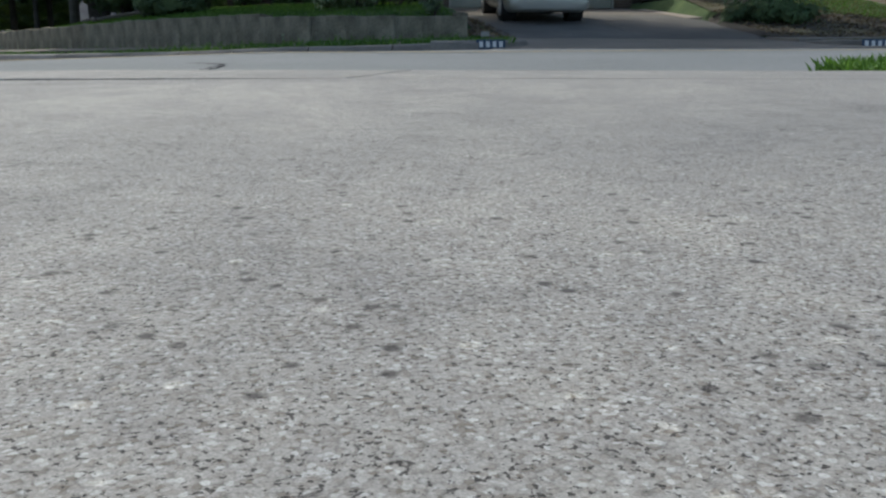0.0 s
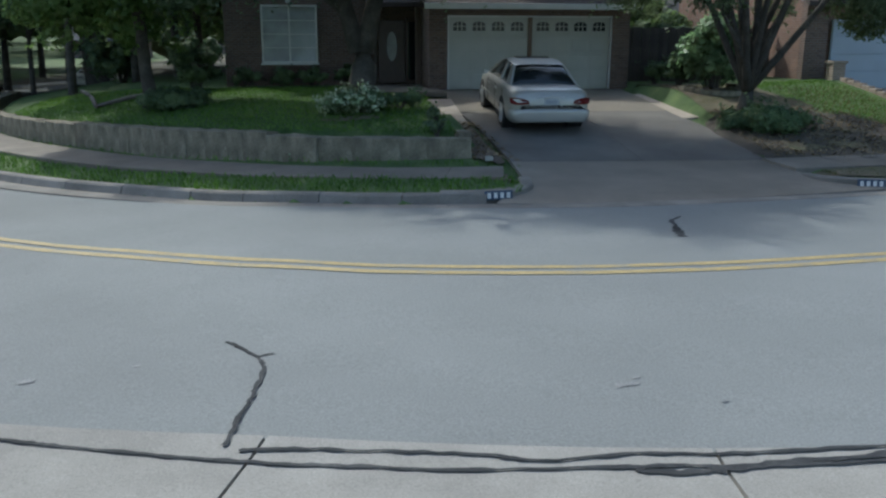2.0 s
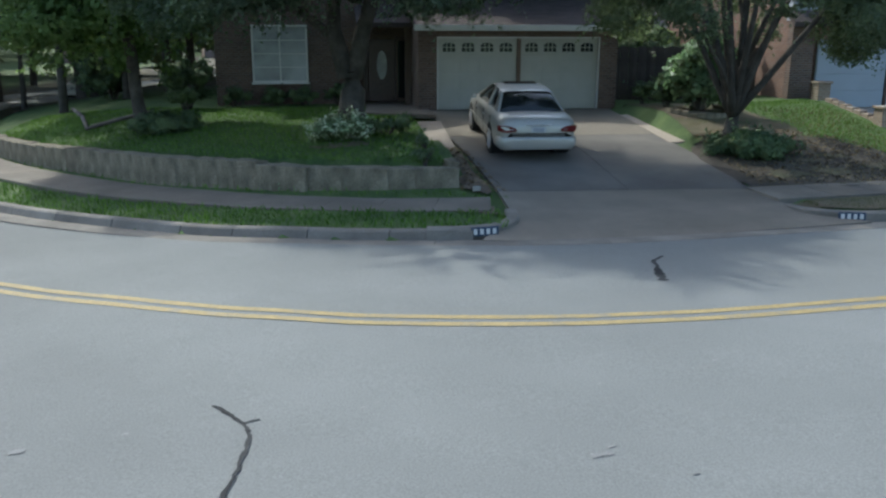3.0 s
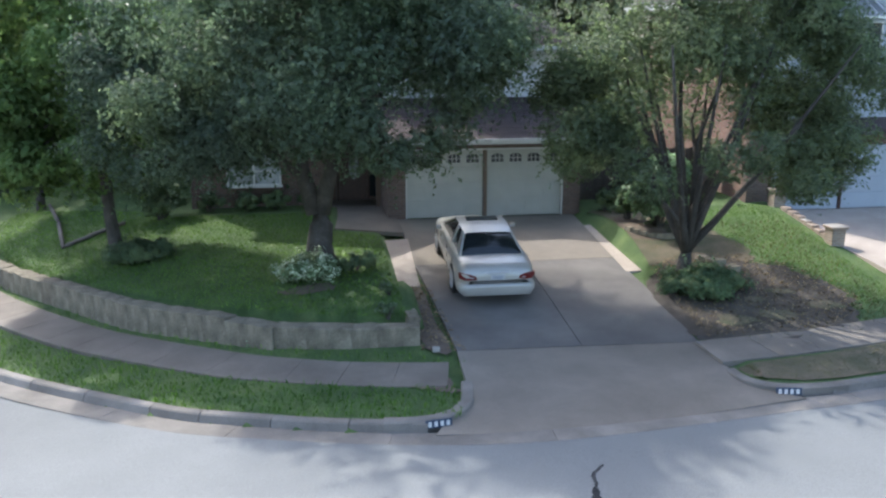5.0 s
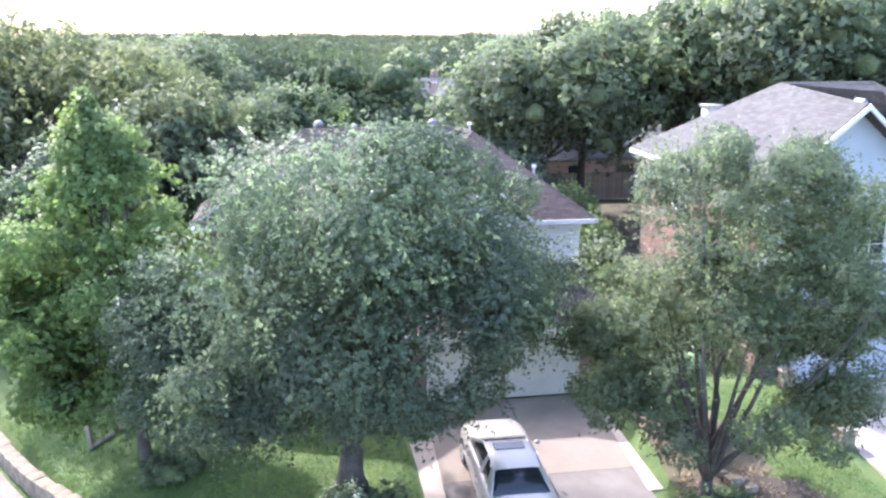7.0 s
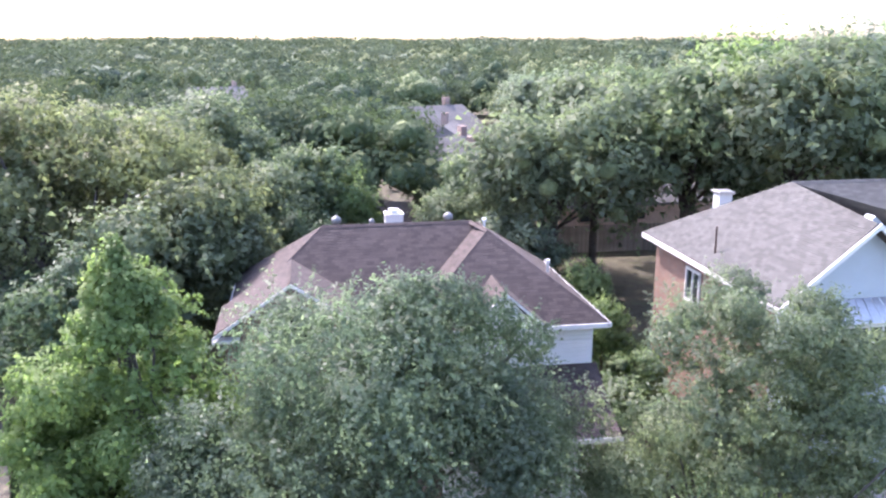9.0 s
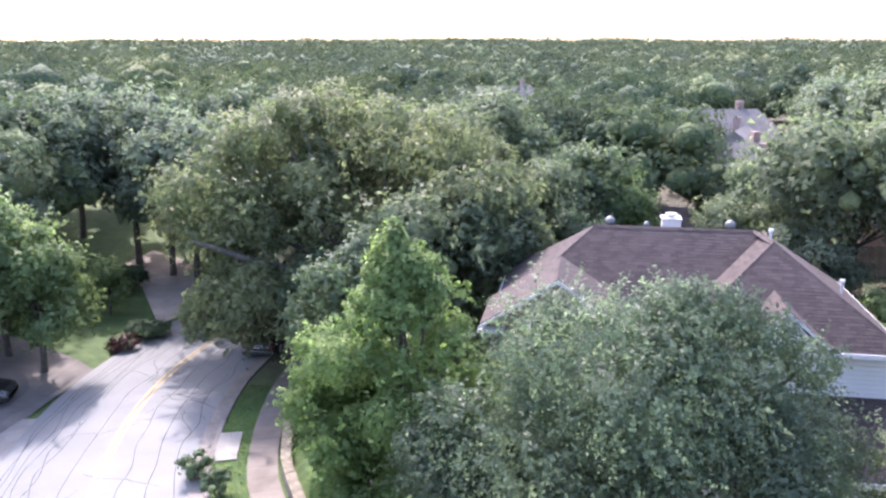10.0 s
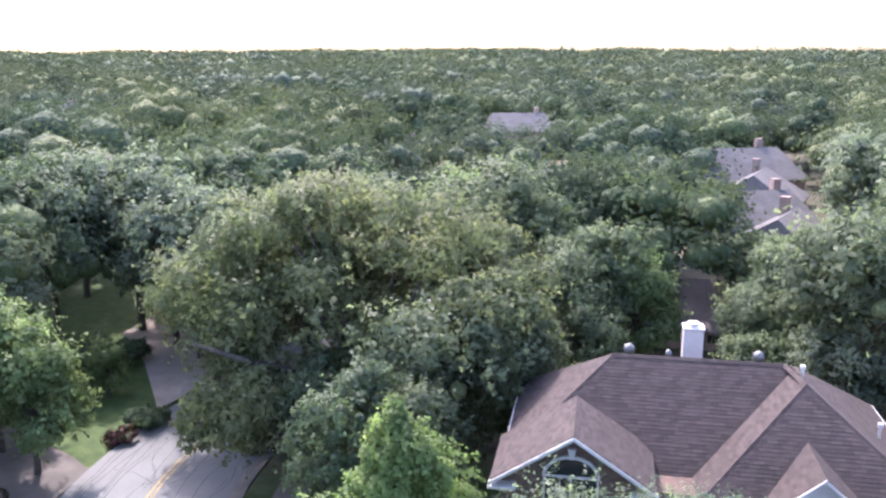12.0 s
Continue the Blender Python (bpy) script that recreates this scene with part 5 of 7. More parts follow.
def big_tree(name, label, base, fork, clumps, leaf, leafmat, r_trunk, n_limbs, seed, per_area, extra=(), crotch=None, thin=1.0, **more):
    t = thing(name, label, "tree")
    b, f = Vector(base), Vector(fork)
    smooth(part("trunk", tube(bmesh.new(), [b - Vector((0, 0, 0.2)), b + Vector((0, 0, 0.12)), b.lerp(f, 0.3), b.lerp(f, 0.65) + Vector((0.05, 0.03, 0)), f], [r_trunk * 1.6, r_trunk * 1.15, r_trunk, r_trunk * 0.92, r_trunk * 0.85], 10), M_BARK, t))
    limbs(t, clumps, r_trunk * thin, crotch or fork, n_limbs, seed)
    for pts, rr in extra:
        limb(t, pts, rr, 8)
    leaf_cloud("crown", clumps, per_area, leaf, seed, leafmat, t, **more)
    return t


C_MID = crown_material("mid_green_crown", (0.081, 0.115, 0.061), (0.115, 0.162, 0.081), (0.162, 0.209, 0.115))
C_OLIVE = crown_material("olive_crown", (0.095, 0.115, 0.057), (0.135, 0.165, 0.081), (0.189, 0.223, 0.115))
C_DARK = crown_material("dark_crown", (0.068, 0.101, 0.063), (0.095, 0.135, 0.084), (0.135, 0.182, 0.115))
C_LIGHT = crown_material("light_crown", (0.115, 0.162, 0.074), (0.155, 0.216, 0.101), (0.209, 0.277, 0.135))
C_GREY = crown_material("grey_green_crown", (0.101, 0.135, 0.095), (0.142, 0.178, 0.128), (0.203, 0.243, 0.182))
# the two trees before the house, and the cone-shaped one on its left
c1 = crown_clumps((-2.7, -4.9, 5.55), (5.6, 4.5, 4.0), 96, 0.65, 1.25, 5, 0.38, -0.5) + crown_clumps((-6.9, -4.9, 4.7), (1.7, 2.0, 1.9), 14, 0.6, 0.9, 7, 0.6, -0.9)
c1 += crown_clumps((-4.6, -7.6, 4.0), (2.8, 1.3, 1.4), 13, 0.55, 0.85, 6, 0.6, -0.9)
c1 += [(-2.0, -8.0, 3.7, 0.75), (-1.3, -7.3, 3.0, 0.6), (-0.5, -7.0, 3.1, 0.6), (0.2, -6.9, 3.5, 0.6), (0.6, -6.7, 4.3, 0.65), (-5.9, -7.0, 2.9, 0.65), (-6.8, -6.3, 2.6, 0.6), (-3.2, -8.3, 4.2, 0.8), (1.1, -6.0, 4.9, 0.7), (-7.6, -5.8, 3.1, 0.65)]
c1 += [(-0.9, -4.5, 9.0, 0.65), (-1.7, -4.3, 8.9, 0.7), (-0.2, -4.5, 8.7, 0.65), (0.6, -4.4, 8.2, 0.7), (1.5, -4.4, 7.6, 0.7)]
big_tree("shade_tree", "broad grey-green oak with a dense crown on the front lawn", (-2.78, -4.55, 0.0), (-2.75, -4.5, 1.35), c1, 0.05, L_OAK, 0.33, 12, 5, 2300,
         [([(-2.7, -4.5, 1.2), (-2.45, -4.6, 2.3), (-2.1, -4.8, 3.5), (-1.4, -5.0, 5.6)], [0.25, 0.21, 0.16, 0.06]), ([(-2.85, -4.5, 1.2), (-3.15, -4.5, 2.3), (-3.15, -4.6, 3.6), (-3.4, -4.7, 5.6)], [0.25, 0.2, 0.15, 0.06]), ([(-3.1, -4.5, 2.1), (-3.9, -4.5, 2.75), (-5.2, -4.3, 3.2), (-7.0, -4.0, 4.2)], [0.13, 0.11, 0.09, 0.04])], crotch=(-2.65, -4.65, 3.1), thin=0.6, three=True, shoots=0.72, droop=0.1, along=15, reach=1.25)
c2 = crown_clumps((6.6, -6.6, 5.5), (4.9, 4.6, 4.1), 100, 0.5, 0.95, 9, 0.55, -0.7)
c2 += crown_clumps((6.8, -6.4, 8.2), (3.0, 2.8, 1.4), 22, 0.4, 0.65, 24, 0.6, -0.6)
c2 += crown_clumps((9.9, -6.2, 6.0), (1.5, 2.2, 2.3), 14, 0.5, 0.8, 21, 0.6, -0.9) + crown_clumps((3.1, -6.6, 4.4), (1.2, 1.4, 1.3), 9, 0.45, 0.7, 18, 0.6, -0.9) + crown_clumps((9.6, -6.4, 4.6), (2.0, 2.2, 2.0), 12, 0.5, 0.8, 17, 0.6, -0.9) + crown_clumps((9.1, -7.2, 2.7), (1.9, 1.6, 1.3), 13, 0.4, 0.65, 10, 0.6, -0.9) + crown_clumps((3.9, -7.2, 3.3), (1.4, 1.4, 1.0), 7, 0.4, 0.65, 11, 0.6, -0.9)
for i in range(16):
    a = i * 0.393 + 0.1 * (i % 3)
    c2.append((6.4 + 3.2 * math.cos(a), -6.5 + 3.0 * math.sin(a), 2.9 + 0.5 * math.sin(i * 2.3), 0.55))
t2x = []
rg = np.random.RandomState(4)
for i in range(10):
    a = i * 0.63 + rg.rand() * 0.4
    sp = 0.8 + 1.3 * rg.rand()
    t2x.append(([(6.35, -6.5, 0.35), (6.35 + 0.3 * sp * math.cos(a), -6.5 + 0.3 * sp * math.sin(a), 1.1), (6.35 + 0.9 * sp * math.cos(a), -6.5 + 0.9 * sp * math.sin(a), 2.8), (6.35 + 1.7 * sp * math.cos(a), -6.5 + 1.7 * sp * math.sin(a), 5.4)], [0.13, 0.085, 0.055, 0.02]))
L_SMALL = foliage("small_grey_olive_leaves", (0.118, 0.156, 0.112), (0.15, 0.194, 0.14), (0.21, 0.258, 0.196), 0.45, 0.6, 0.3)
big_tree("multi_stem_tree", "vase-shaped tree of many dark stems with small olive leaves", (6.35, -6.5, -0.15), (6.35, -6.5, 0.75), c2, 0.044, L_SMALL, 0.17, 8, 9, 2200, t2x, three=True, shoots=0.6, droop=0.75, along=13, reach=1.2)
c3 = []
rg = np.random.RandomState(12)
for i in range(120):
    z = 1.7 + 8.1 * rg.rand() ** 1.2
    rr = float(np.interp(z, [1.5, 2.6, 4.5, 6.0, 7.4, 8.4, 9.2, 9.8], [1.5, 2.5, 2.95, 2.75, 2.1, 1.45, 0.8, 0.1]))
    a = rg.rand() * 6.283
    k = rg.rand() ** 0.4
    c3.append((-9.15 + rr * k * math.cos(a), -1.9 + rr * k * math.sin(a), z, 0.26 + 0.5 * rr / 2.9))
c3 += [(-9.1, -1.9, 10.1, 0.2), (-9.1, -1.9, 9.85, 0.26), (-9.2, -1.9, 9.5, 0.34), (-8.9, -1.95, 9.3, 0.42), (-9.45, -1.85, 9.1, 0.46), (-8.8, -1.9, 9.0, 0.45), (-9.6, -2.0, 8.6, 0.5), (-8.5, -1.9, 8.5, 0.5), (-9.0, -2.2, 8.6, 0.55), (-8.0, -1.9, 8.3, 0.35), (-8.1, -2.0, 7.9, 0.45), (-9.9, -2.2, 7.9, 0.55), (-9.2, -2.5, 7.9, 0.6)]
c3 += crown_clumps((-11.3, -1.7, 4.4), (1.1, 1.4, 1.7), 12, 0.45, 0.75, 20, 0.6, -0.9)
big_tree("sweetgum_tree", "bright green cone-shaped young tree on the lawn", (-8.4, -1.95, -0.2), (-8.7, -1.9, 3.0), c3, 0.075, L_GUM, 0.17, 20, 12, 1350, [([(-8.7, -1.9, 2.6), (-9.0, -1.9, 6), (-9.1, -1.9, 9.5)], [0.15, 0.09, 0.03])], three=True, shoots=0.5, droop=0.5, along=9, reach=0.9)
c4 = crown_clumps((-17.0, 20.0, 6.8), (12.2, 9.2, 6.2), 330, 0.75, 1.5, 15, 0.42, -0.7)
c4 += crown_clumps((-8.8, 13.6, 5.6), (3.2, 3.4, 3.6), 44, 0.8, 1.35, 22, 0.45, -0.9)
c4 += crown_clumps((-8.2, 12.6, 8.0), (2.4, 2.4, 2.2), 24, 0.7, 1.2, 23, 0.45, -0.9)
c4 += crown_clumps((-19.6, 12.0, 2.7), (3.6, 2.4, 2.0), 24, 0.7, 1.2, 16, 0.5, -0.9)
L_LIVEOAK = foliage("live_oak_leaves", (0.162, 0.188, 0.12), (0.2, 0.23, 0.146), (0.256, 0.286, 0.188), 0.5, 0.55)
big_tree("live_oak", "very broad olive-green oak that overhangs the street", (-14.0, 14.6, -1.0), (-14.6, 15.4, 2.6), c4, 0.13, L_LIVEOAK, 0.5, 30, 15, 330,
         [([(-14.6, 15.4, 2.2), (-17, 14.5, 3.6), (-20, 13.5, 4.6), (-22.5, 13, 5.5)], [0.3, 0.25, 0.18, 0.08]), ([(-14.6, 15.4, 2.2), (-15.5, 17.5, 4.5), (-18, 20, 6.5)], [0.3, 0.22, 0.1]), ([(-14.3, 14.8, 0.5), (-13.2, 13.8, 2.6), (-11.5, 13.5, 5.0)], [0.32, 0.26, 0.12])], three=True, shoots=0.65, droop=0.3, along=9, reach=1.15)


def stock_tree(name, leafmat, label, seed, height=11.0, spread=4.6, leaf=0.16, per_area=160, n=64, bare=0.3, core=None):
    """A middle-distance tree, built once and set out by copies."""
    cl = crown_clumps((0, 0, height * (bare + 1) / 2), (spread, spread, height * (1 - bare) / 2), n, spread * 0.16, spread * 0.31, seed, 0.45, -0.8)
    cl = [c for c in cl if sum(math.dist(c[:3], q[:3]) < 0.9 * (c[3] + q[3]) for q in cl) > 3]
    t = thing(name, label, "tree", "woodland trees")
    smooth(part("trunk", tube(bmesh.new(), [(0, 0, -0.6), (0, 0, 0.2), (0.1, 0.05, height * 0.25), (0.15, 0.0, height * 0.5)], [0.36, 0.25, 0.2, 0.14], 10), M_BARK, t))
    limbs(t, cl, 0.22, (0.1, 0.03, height * 0.36), 8, seed, 6)
    crown = leaf_cloud("crown", cl, per_area, leaf, seed, leafmat, t, three=True, shoots=0.65, droop=0.3, along=8, reach=1.25)
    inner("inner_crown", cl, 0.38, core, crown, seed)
    return t


STOCK = [stock_tree("oak_tree", L_WOODS, "green oak of the woods behind the houses", 31, core=C_MID), stock_tree("oak_tree", L_OLIVE, "olive-green oak of the woods behind the houses", 32, 12, 5.2, core=C_OLIVE), stock_tree("elm_tree", L_DARK, "dark green tree of the woods behind the houses", 33, 13, 4.4, core=C_DARK), stock_tree("ash_tree", L_BRIGHT, "light green tree of the woods behind the houses", 34, 11, 4.6, bare=0.16, core=C_LIGHT), stock_tree("grey_oak_tree", L_GREY, "grey-green tree of the woods behind the houses", 35, 12, 4.8, core=C_GREY)]
# hand-set trees: x, y, kind, scale, turn
SET = [(-1.9, 27, 3, 0.7, 0.3), (0.5, 47, 0, 0.9, 0.3), (-3.2, 44, 1, 0.85, 1), (5.6, 42.5, 1, 0.5, 2), (8.6, 43.0, 0, 0.5, 1.2), (12.0, 43.5, 1, 0.52, 0.2), (3.6, 20, 0, 0.5, 0.4), (7, 17.8, 4, 0.55, 1), (-4.2, 19.5, 2, 0.5, 3), (-7.2, 23, 1, 0.75, 2.2), (5.2, 23.5, 1, 0.62, 2), (-4.5, 15.5, 3, 0.42, 1), (-33, 30.5, 4, 1.0, 1), (-28.8, 34, 0, 0.9, 2), (-30.2, 28.5, 4, 1.0, 0), (-41, 29, 4, 1.1, 2.2), (-34.0, 13.8, 3, 0.8, 2.9), (-32.7, 21.6, 3, 0.34, 1), (-39.5, 19.5, 4, 0.9, 1), (-37, 33, 4, 1.15, 2), (-42, 22, 3, 0.9, 0.5), (-34.5, 11.5, 3, 1.0, 2), (-33.2, 6.8, 3, 0.85, 1.4), (-30.8, 12.2, 3, 0.74, 0.8), (-40, 12, 1, 0.9, 3), (-31, 40, 2, 1.0, 2), (-22, 38, 1, 1.05, 1), (-12, 32, 1, 1.1, 3), (-4.5, 27, 0, 0.85, 1), (4.6, 25, 2, 0.55, 0.3), (9.5, 20, 1, 1.05, 2), (13.5, 25, 1, 1.15, 4), (7.5, 27, 0, 0.85, 1), (18, 22, 0, 1.3, 0.7), (23, 19, 1, 1.35, 2.7), (19, 33, 0, 1.25, 5), (26, 30, 3, 1.4, 1), (31, 22, 4, 1.35, 2), (34, 33, 1, 1.3, 0.2), (9.3, 13.5, 3, 0.42, 1), (8.7, 9.5, 3, 0.36, 2), (-4.0, 40, 0, 0.85, 4), (10.5, 37, 1, 0.55, 2.4), (18, 41, 0, 0.95, 3.3), (-18, 30, 2, 0.95, 5), (-10.9, 7.9, 1, 0.62, 1.1), (-27, 48, 0, 1.1, 0.9), (-15, 46, 3, 1.0, 1.9), (29, 14, 1, 1.0, 0.4), (17.5, 50, 4, 1.05, 1.0), (-16.2, 12.6, 2, 0.5, 1.0), (-46, 40, 1, 1.1, 0.3), (-22.5, 27.5, 1, 0.9, 0.8), (-12.68, 5.95, 2, 0.64, 0.6), (-10.0, 11.9, 1, 0.82, 2.6), (-1.6, 32.5, 1, 0.6, 0.5), (5.6, 33.0, 0, 0.62, 1.5), (0.5, 46, 2, 0.8, 0.1), (-8.5, 33, 0, 0.9, 2), (10.5, 30, 1, 0.75, 3)]
first = set()
for x, y, k, s, w in SET:
    src = STOCK[k]
    m = Matrix.Translation((x, y, float(ground_z(np.array([x]), np.array([y]))[0]))) @ Matrix.Rotation(w, 4, "Z") @ Matrix.Diagonal((s, s, s, 1))
    if k not in first:
        first.add(k)
        src.matrix_basis = m
    else:
        ob = copy_thing(src, Matrix.Identity(4))
        ob.matrix_basis = m

# far houses among the trees
def far_house(x, y, w, d, h, roof, wall, yaw=0.0, chimney=True, label="far house with a pale grey roof among the trees"):
    z = float(ground_z(np.array([x]), np.array([y]))[0])
    t = thing("far_house", label, "house", "far houses", (x, y, z))
    t.rotation_euler = (0, 0, yaw)
    part("wall", boxed(-w / 2, w / 2, -d / 2, d / 2, -1, h), wall, t)
    r = h + d * 0.33
    for s in (-1, 1):
        part("roof", slab([(-w / 2 - 0.4, s * (d / 2 + 0.4), h - 0.1), (w / 2 + 0.4, s * (d / 2 + 0.4), h - 0.1), (w / 2 - 1, 0, r), (-w / 2 + 1, 0, r)], 0.2), roof, t)
    for s in (-1, 1):
        part("roof_end", slab([(s * (w / 2 + 0.4), -d / 2 - 0.4, h - 0.1), (s * (w / 2 + 0.4), d / 2 + 0.4, h - 0.1), (s * (w / 2 - 1), 0, r)], 0.2), roof, t)
    for i in range(3):
        q = -w / 3 + i * w / 3
        part("window", boxed(q - 0.5, q + 0.5, -d / 2 - 0.04, -d / 2, h * 0.35, h * 0.7), M_GLASS, t)
    if chimney:
        part("chimney", boxed(w / 4, w / 4 + 0.8, 0.5, 1.3, h, r + 1.0), wall, t)
    return t


M_FARROOF = mottled("far_grey_shingles", (0.12, 0.114, 0.112), (0.155, 0.148, 0.146), (0.19, 0.182, 0.18), 0.6, 12.0, 0.95)
M_TANROOF = mottled("tan_shingles", (0.2, 0.165, 0.15), (0.245, 0.205, 0.19), (0.29, 0.245, 0.225), 0.6, 14.0, 0.95)
M_FARWALL = plain("tan_brick", (0.36, 0.26, 0.22), 0.9, 0, 0.15, 3.0)
FAR = [(11.8, 55, 9, 9.5, 1.6, 1.15), (10.8, 67, 10, 9, 1.9, 0.35), (13.2, 78, 10, 9, 2.4, 1.25), (12.0, 90, 14, 10, 3.4, 0.4), (-37.5, 112, 12, 9, 2.6, 0.3), (-20, 140, 12, 9, 5.0, 0.2), (22, 44, 14, 9, 2.2, 0.1), (-118, 118, 14, 10, 7.0, 0.1), (-104, 122, 8, 8, 7.2, 0.4), (-9, 96, 10, 7, 2.2, 0.6)]
for x, y, w, d, h, yaw in FAR:
    far_house(x, y, w, d, h, M_FARROOF, M_FARWALL, yaw)
far_house(1.7, 35.5, 5, 7, 1.5, M_TANROOF, M_FARWALL, 0.0, False, "low far house with a tan roof among the trees")


# ---- the woods to the horizon ----
def woods(name, count, dmin, dmax, per, leaf, spread, seed, spacing, label, lobes, lobe):
    rg = np.random.RandomState(seed)
    pts = []
    cell = {}
    tries = 0
    while len(pts) < count and tries < count * 12:
        tries += 1
        a = radians(-33 + 81 * rg.rand())
        d = math.sqrt(dmin ** 2 + (dmax ** 2 - dmin ** 2) * rg.rand())
        x, y = -4 - d * math.sin(a), -24 + d * math.cos(a)
        key = (int(x // spacing), int(y // spacing))
        if key in cell:
            continue
        if any(abs(x - h[0]) < h[2] * 0.62 + spread * 0.3 and -max(h[3] * 1.6, 0.16 * math.hypot(h[0] + 4, h[1] + 24)) - spread < y - h[1] < h[3] * 0.62 for h in FAR) or (y < 32 and -30 < x < 30) or abs(x - 12) < 11 and y < 20:
            continue
        cell[key] = 1
        pts.append((x, y))
    P = np.array(pts)
    if abs(road_side(P[:, 0], P[:, 1])).min() < 8:
        P = P[abs(road_side(P[:, 0], P[:, 1])) > 8]
    n = len(P)
    z = ground_z(P[:, 0], P[:, 1])
    hgt = 9.0 + 5.0 * rg.rand(n) ** 1.2
    sp = spread * (0.65 + 0.85 * rg.rand(n) ** 1.6)
    # every tree is a heap of rounded limbs, with leaves over them
    kind = rg.randint(0, 6, n)
    d = rg.randn(n, lobes, 3)
    d[:, :, 2] = np.abs(d[:, :, 2]) - 0.35
    d /= np.linalg.norm(d, axis=2)[:, :, None]
    d *= (0.55 + 0.45 * rg.rand(n, lobes))[:, :, None]
    hgt = hgt + 2.0 * np.clip((-P[:, 0] - 22) / 15, 0, 1) * (dmin < 100)
    tall = hgt * (0.34 if dmin < 100 else 0.22)
    c = np.stack([P[:, :1] + d[:, :, 0] * sp[:, None] * 0.72, P[:, 1:] + d[:, :, 1] * sp[:, None] * 0.72, (z + hgt * (0.5 if dmin < 100 else 0.55))[:, None] + d[:, :, 2] * tall[:, None]], 2)
    rad = sp[:, None] * (lobe + 0.14 * rg.rand(n, lobes))
    rr = np.stack([rad, rad, rad * 0.85], 2)
    mats = (C_MID, C_OLIVE, C_DARK, C_MID, C_GREY, C_OLIVE)
    for i in range(6):
        w = kind == i
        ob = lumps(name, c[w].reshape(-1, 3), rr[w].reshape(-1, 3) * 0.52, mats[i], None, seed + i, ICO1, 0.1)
        tagged(ob, label, "woods", "woods", "stuff")
        tree_mid = np.repeat(np.column_stack([P[w], (z + hgt * 0.45)[w]]), lobes * per, axis=0)
        cc, ra = np.repeat(c[w].reshape(-1, 3), per, axis=0), np.repeat(rr[w].reshape(-1, 3), per, axis=0)
        m = len(cc)
        d = rg.randn(m, 3)
        d /= np.linalg.norm(d, axis=1)[:, None]
        d[:, 2] = np.where(d[:, 2] < -0.3, -d[:, 2], d[:, 2])
        p = cc + d * ra * ((0.6 + 0.45 * rg.rand(m) + 0.45 * rg.rand(m) ** 4) if dmin < 100 else (0.55 + 0.5 * rg.rand(m) + 0.3 * rg.rand(m) ** 3))[:, None]
        o = p - tree_mid
        o /= np.linalg.norm(o, axis=1)[:, None]
        ob = leaf_mesh(name, p, d * 1.2 + np.array((0, 0, 0.3)), d * 0.3 + o * 0.4 + np.array((0, 0, 0.5 if dmin < 100 else 0.65)), leaf, (leafs if dmin < 150 else far_leafs)[i], None, rg, True, 0.14)
        tagged(ob, label, "woods", "woods", "stuff")


leafs = [foliage("woodland_canopy", tuple(k * 0.8 for k in q), tuple(k * 0.9 for k in q), q, 0.65, 0.38, 0.0) for q in ((0.088, 0.12, 0.085), (0.093, 0.119, 0.08), (0.07, 0.098, 0.074), (0.105, 0.141, 0.095), (0.092, 0.121, 0.096), (0.104, 0.131, 0.083))]
far_leafs = [foliage("far_canopy", tuple(k * 0.92 for k in q), q, tuple(k * 1.06 for k in q), 0.7, 0.25, 0.0) for q in ((0.073, 0.097, 0.073), (0.077, 0.097, 0.067), (0.059, 0.081, 0.066), (0.084, 0.111, 0.076), (0.074, 0.097, 0.083), (0.084, 0.105, 0.069))]
woods("woods", 170, 58, 150, 104, 0.24, 9.2, 51, 10.5, "leafy woods behind the houses", 20, 0.24)
woods("woods", 440, 150, 420, 60, 0.42, 14.5, 52, 14.5, "woods in the middle distance", 17, 0.22)
woods("woods", 900, 420, 950, 22, 0.95, 18.5, 53, 18.0, "far woods along the horizon", 10, 0.26)


# ---- vehicles ----
def lofted(sections, bm=None):
    """A skin over sections of equal length."""
    bm = bm or bmesh.new()
    rings = [[bm.verts.new(p) for p in s] for s in sections]
    for a, b in zip(rings, rings[1:]):
        for i in range(len(a)):
            j = (i + 1) % len(a)
            bm.faces.new((a[i], a[j], b[j], b[i]))
    bm.faces.new(rings[0][::-1])
    bm.faces.new(rings[-1])
    return bm


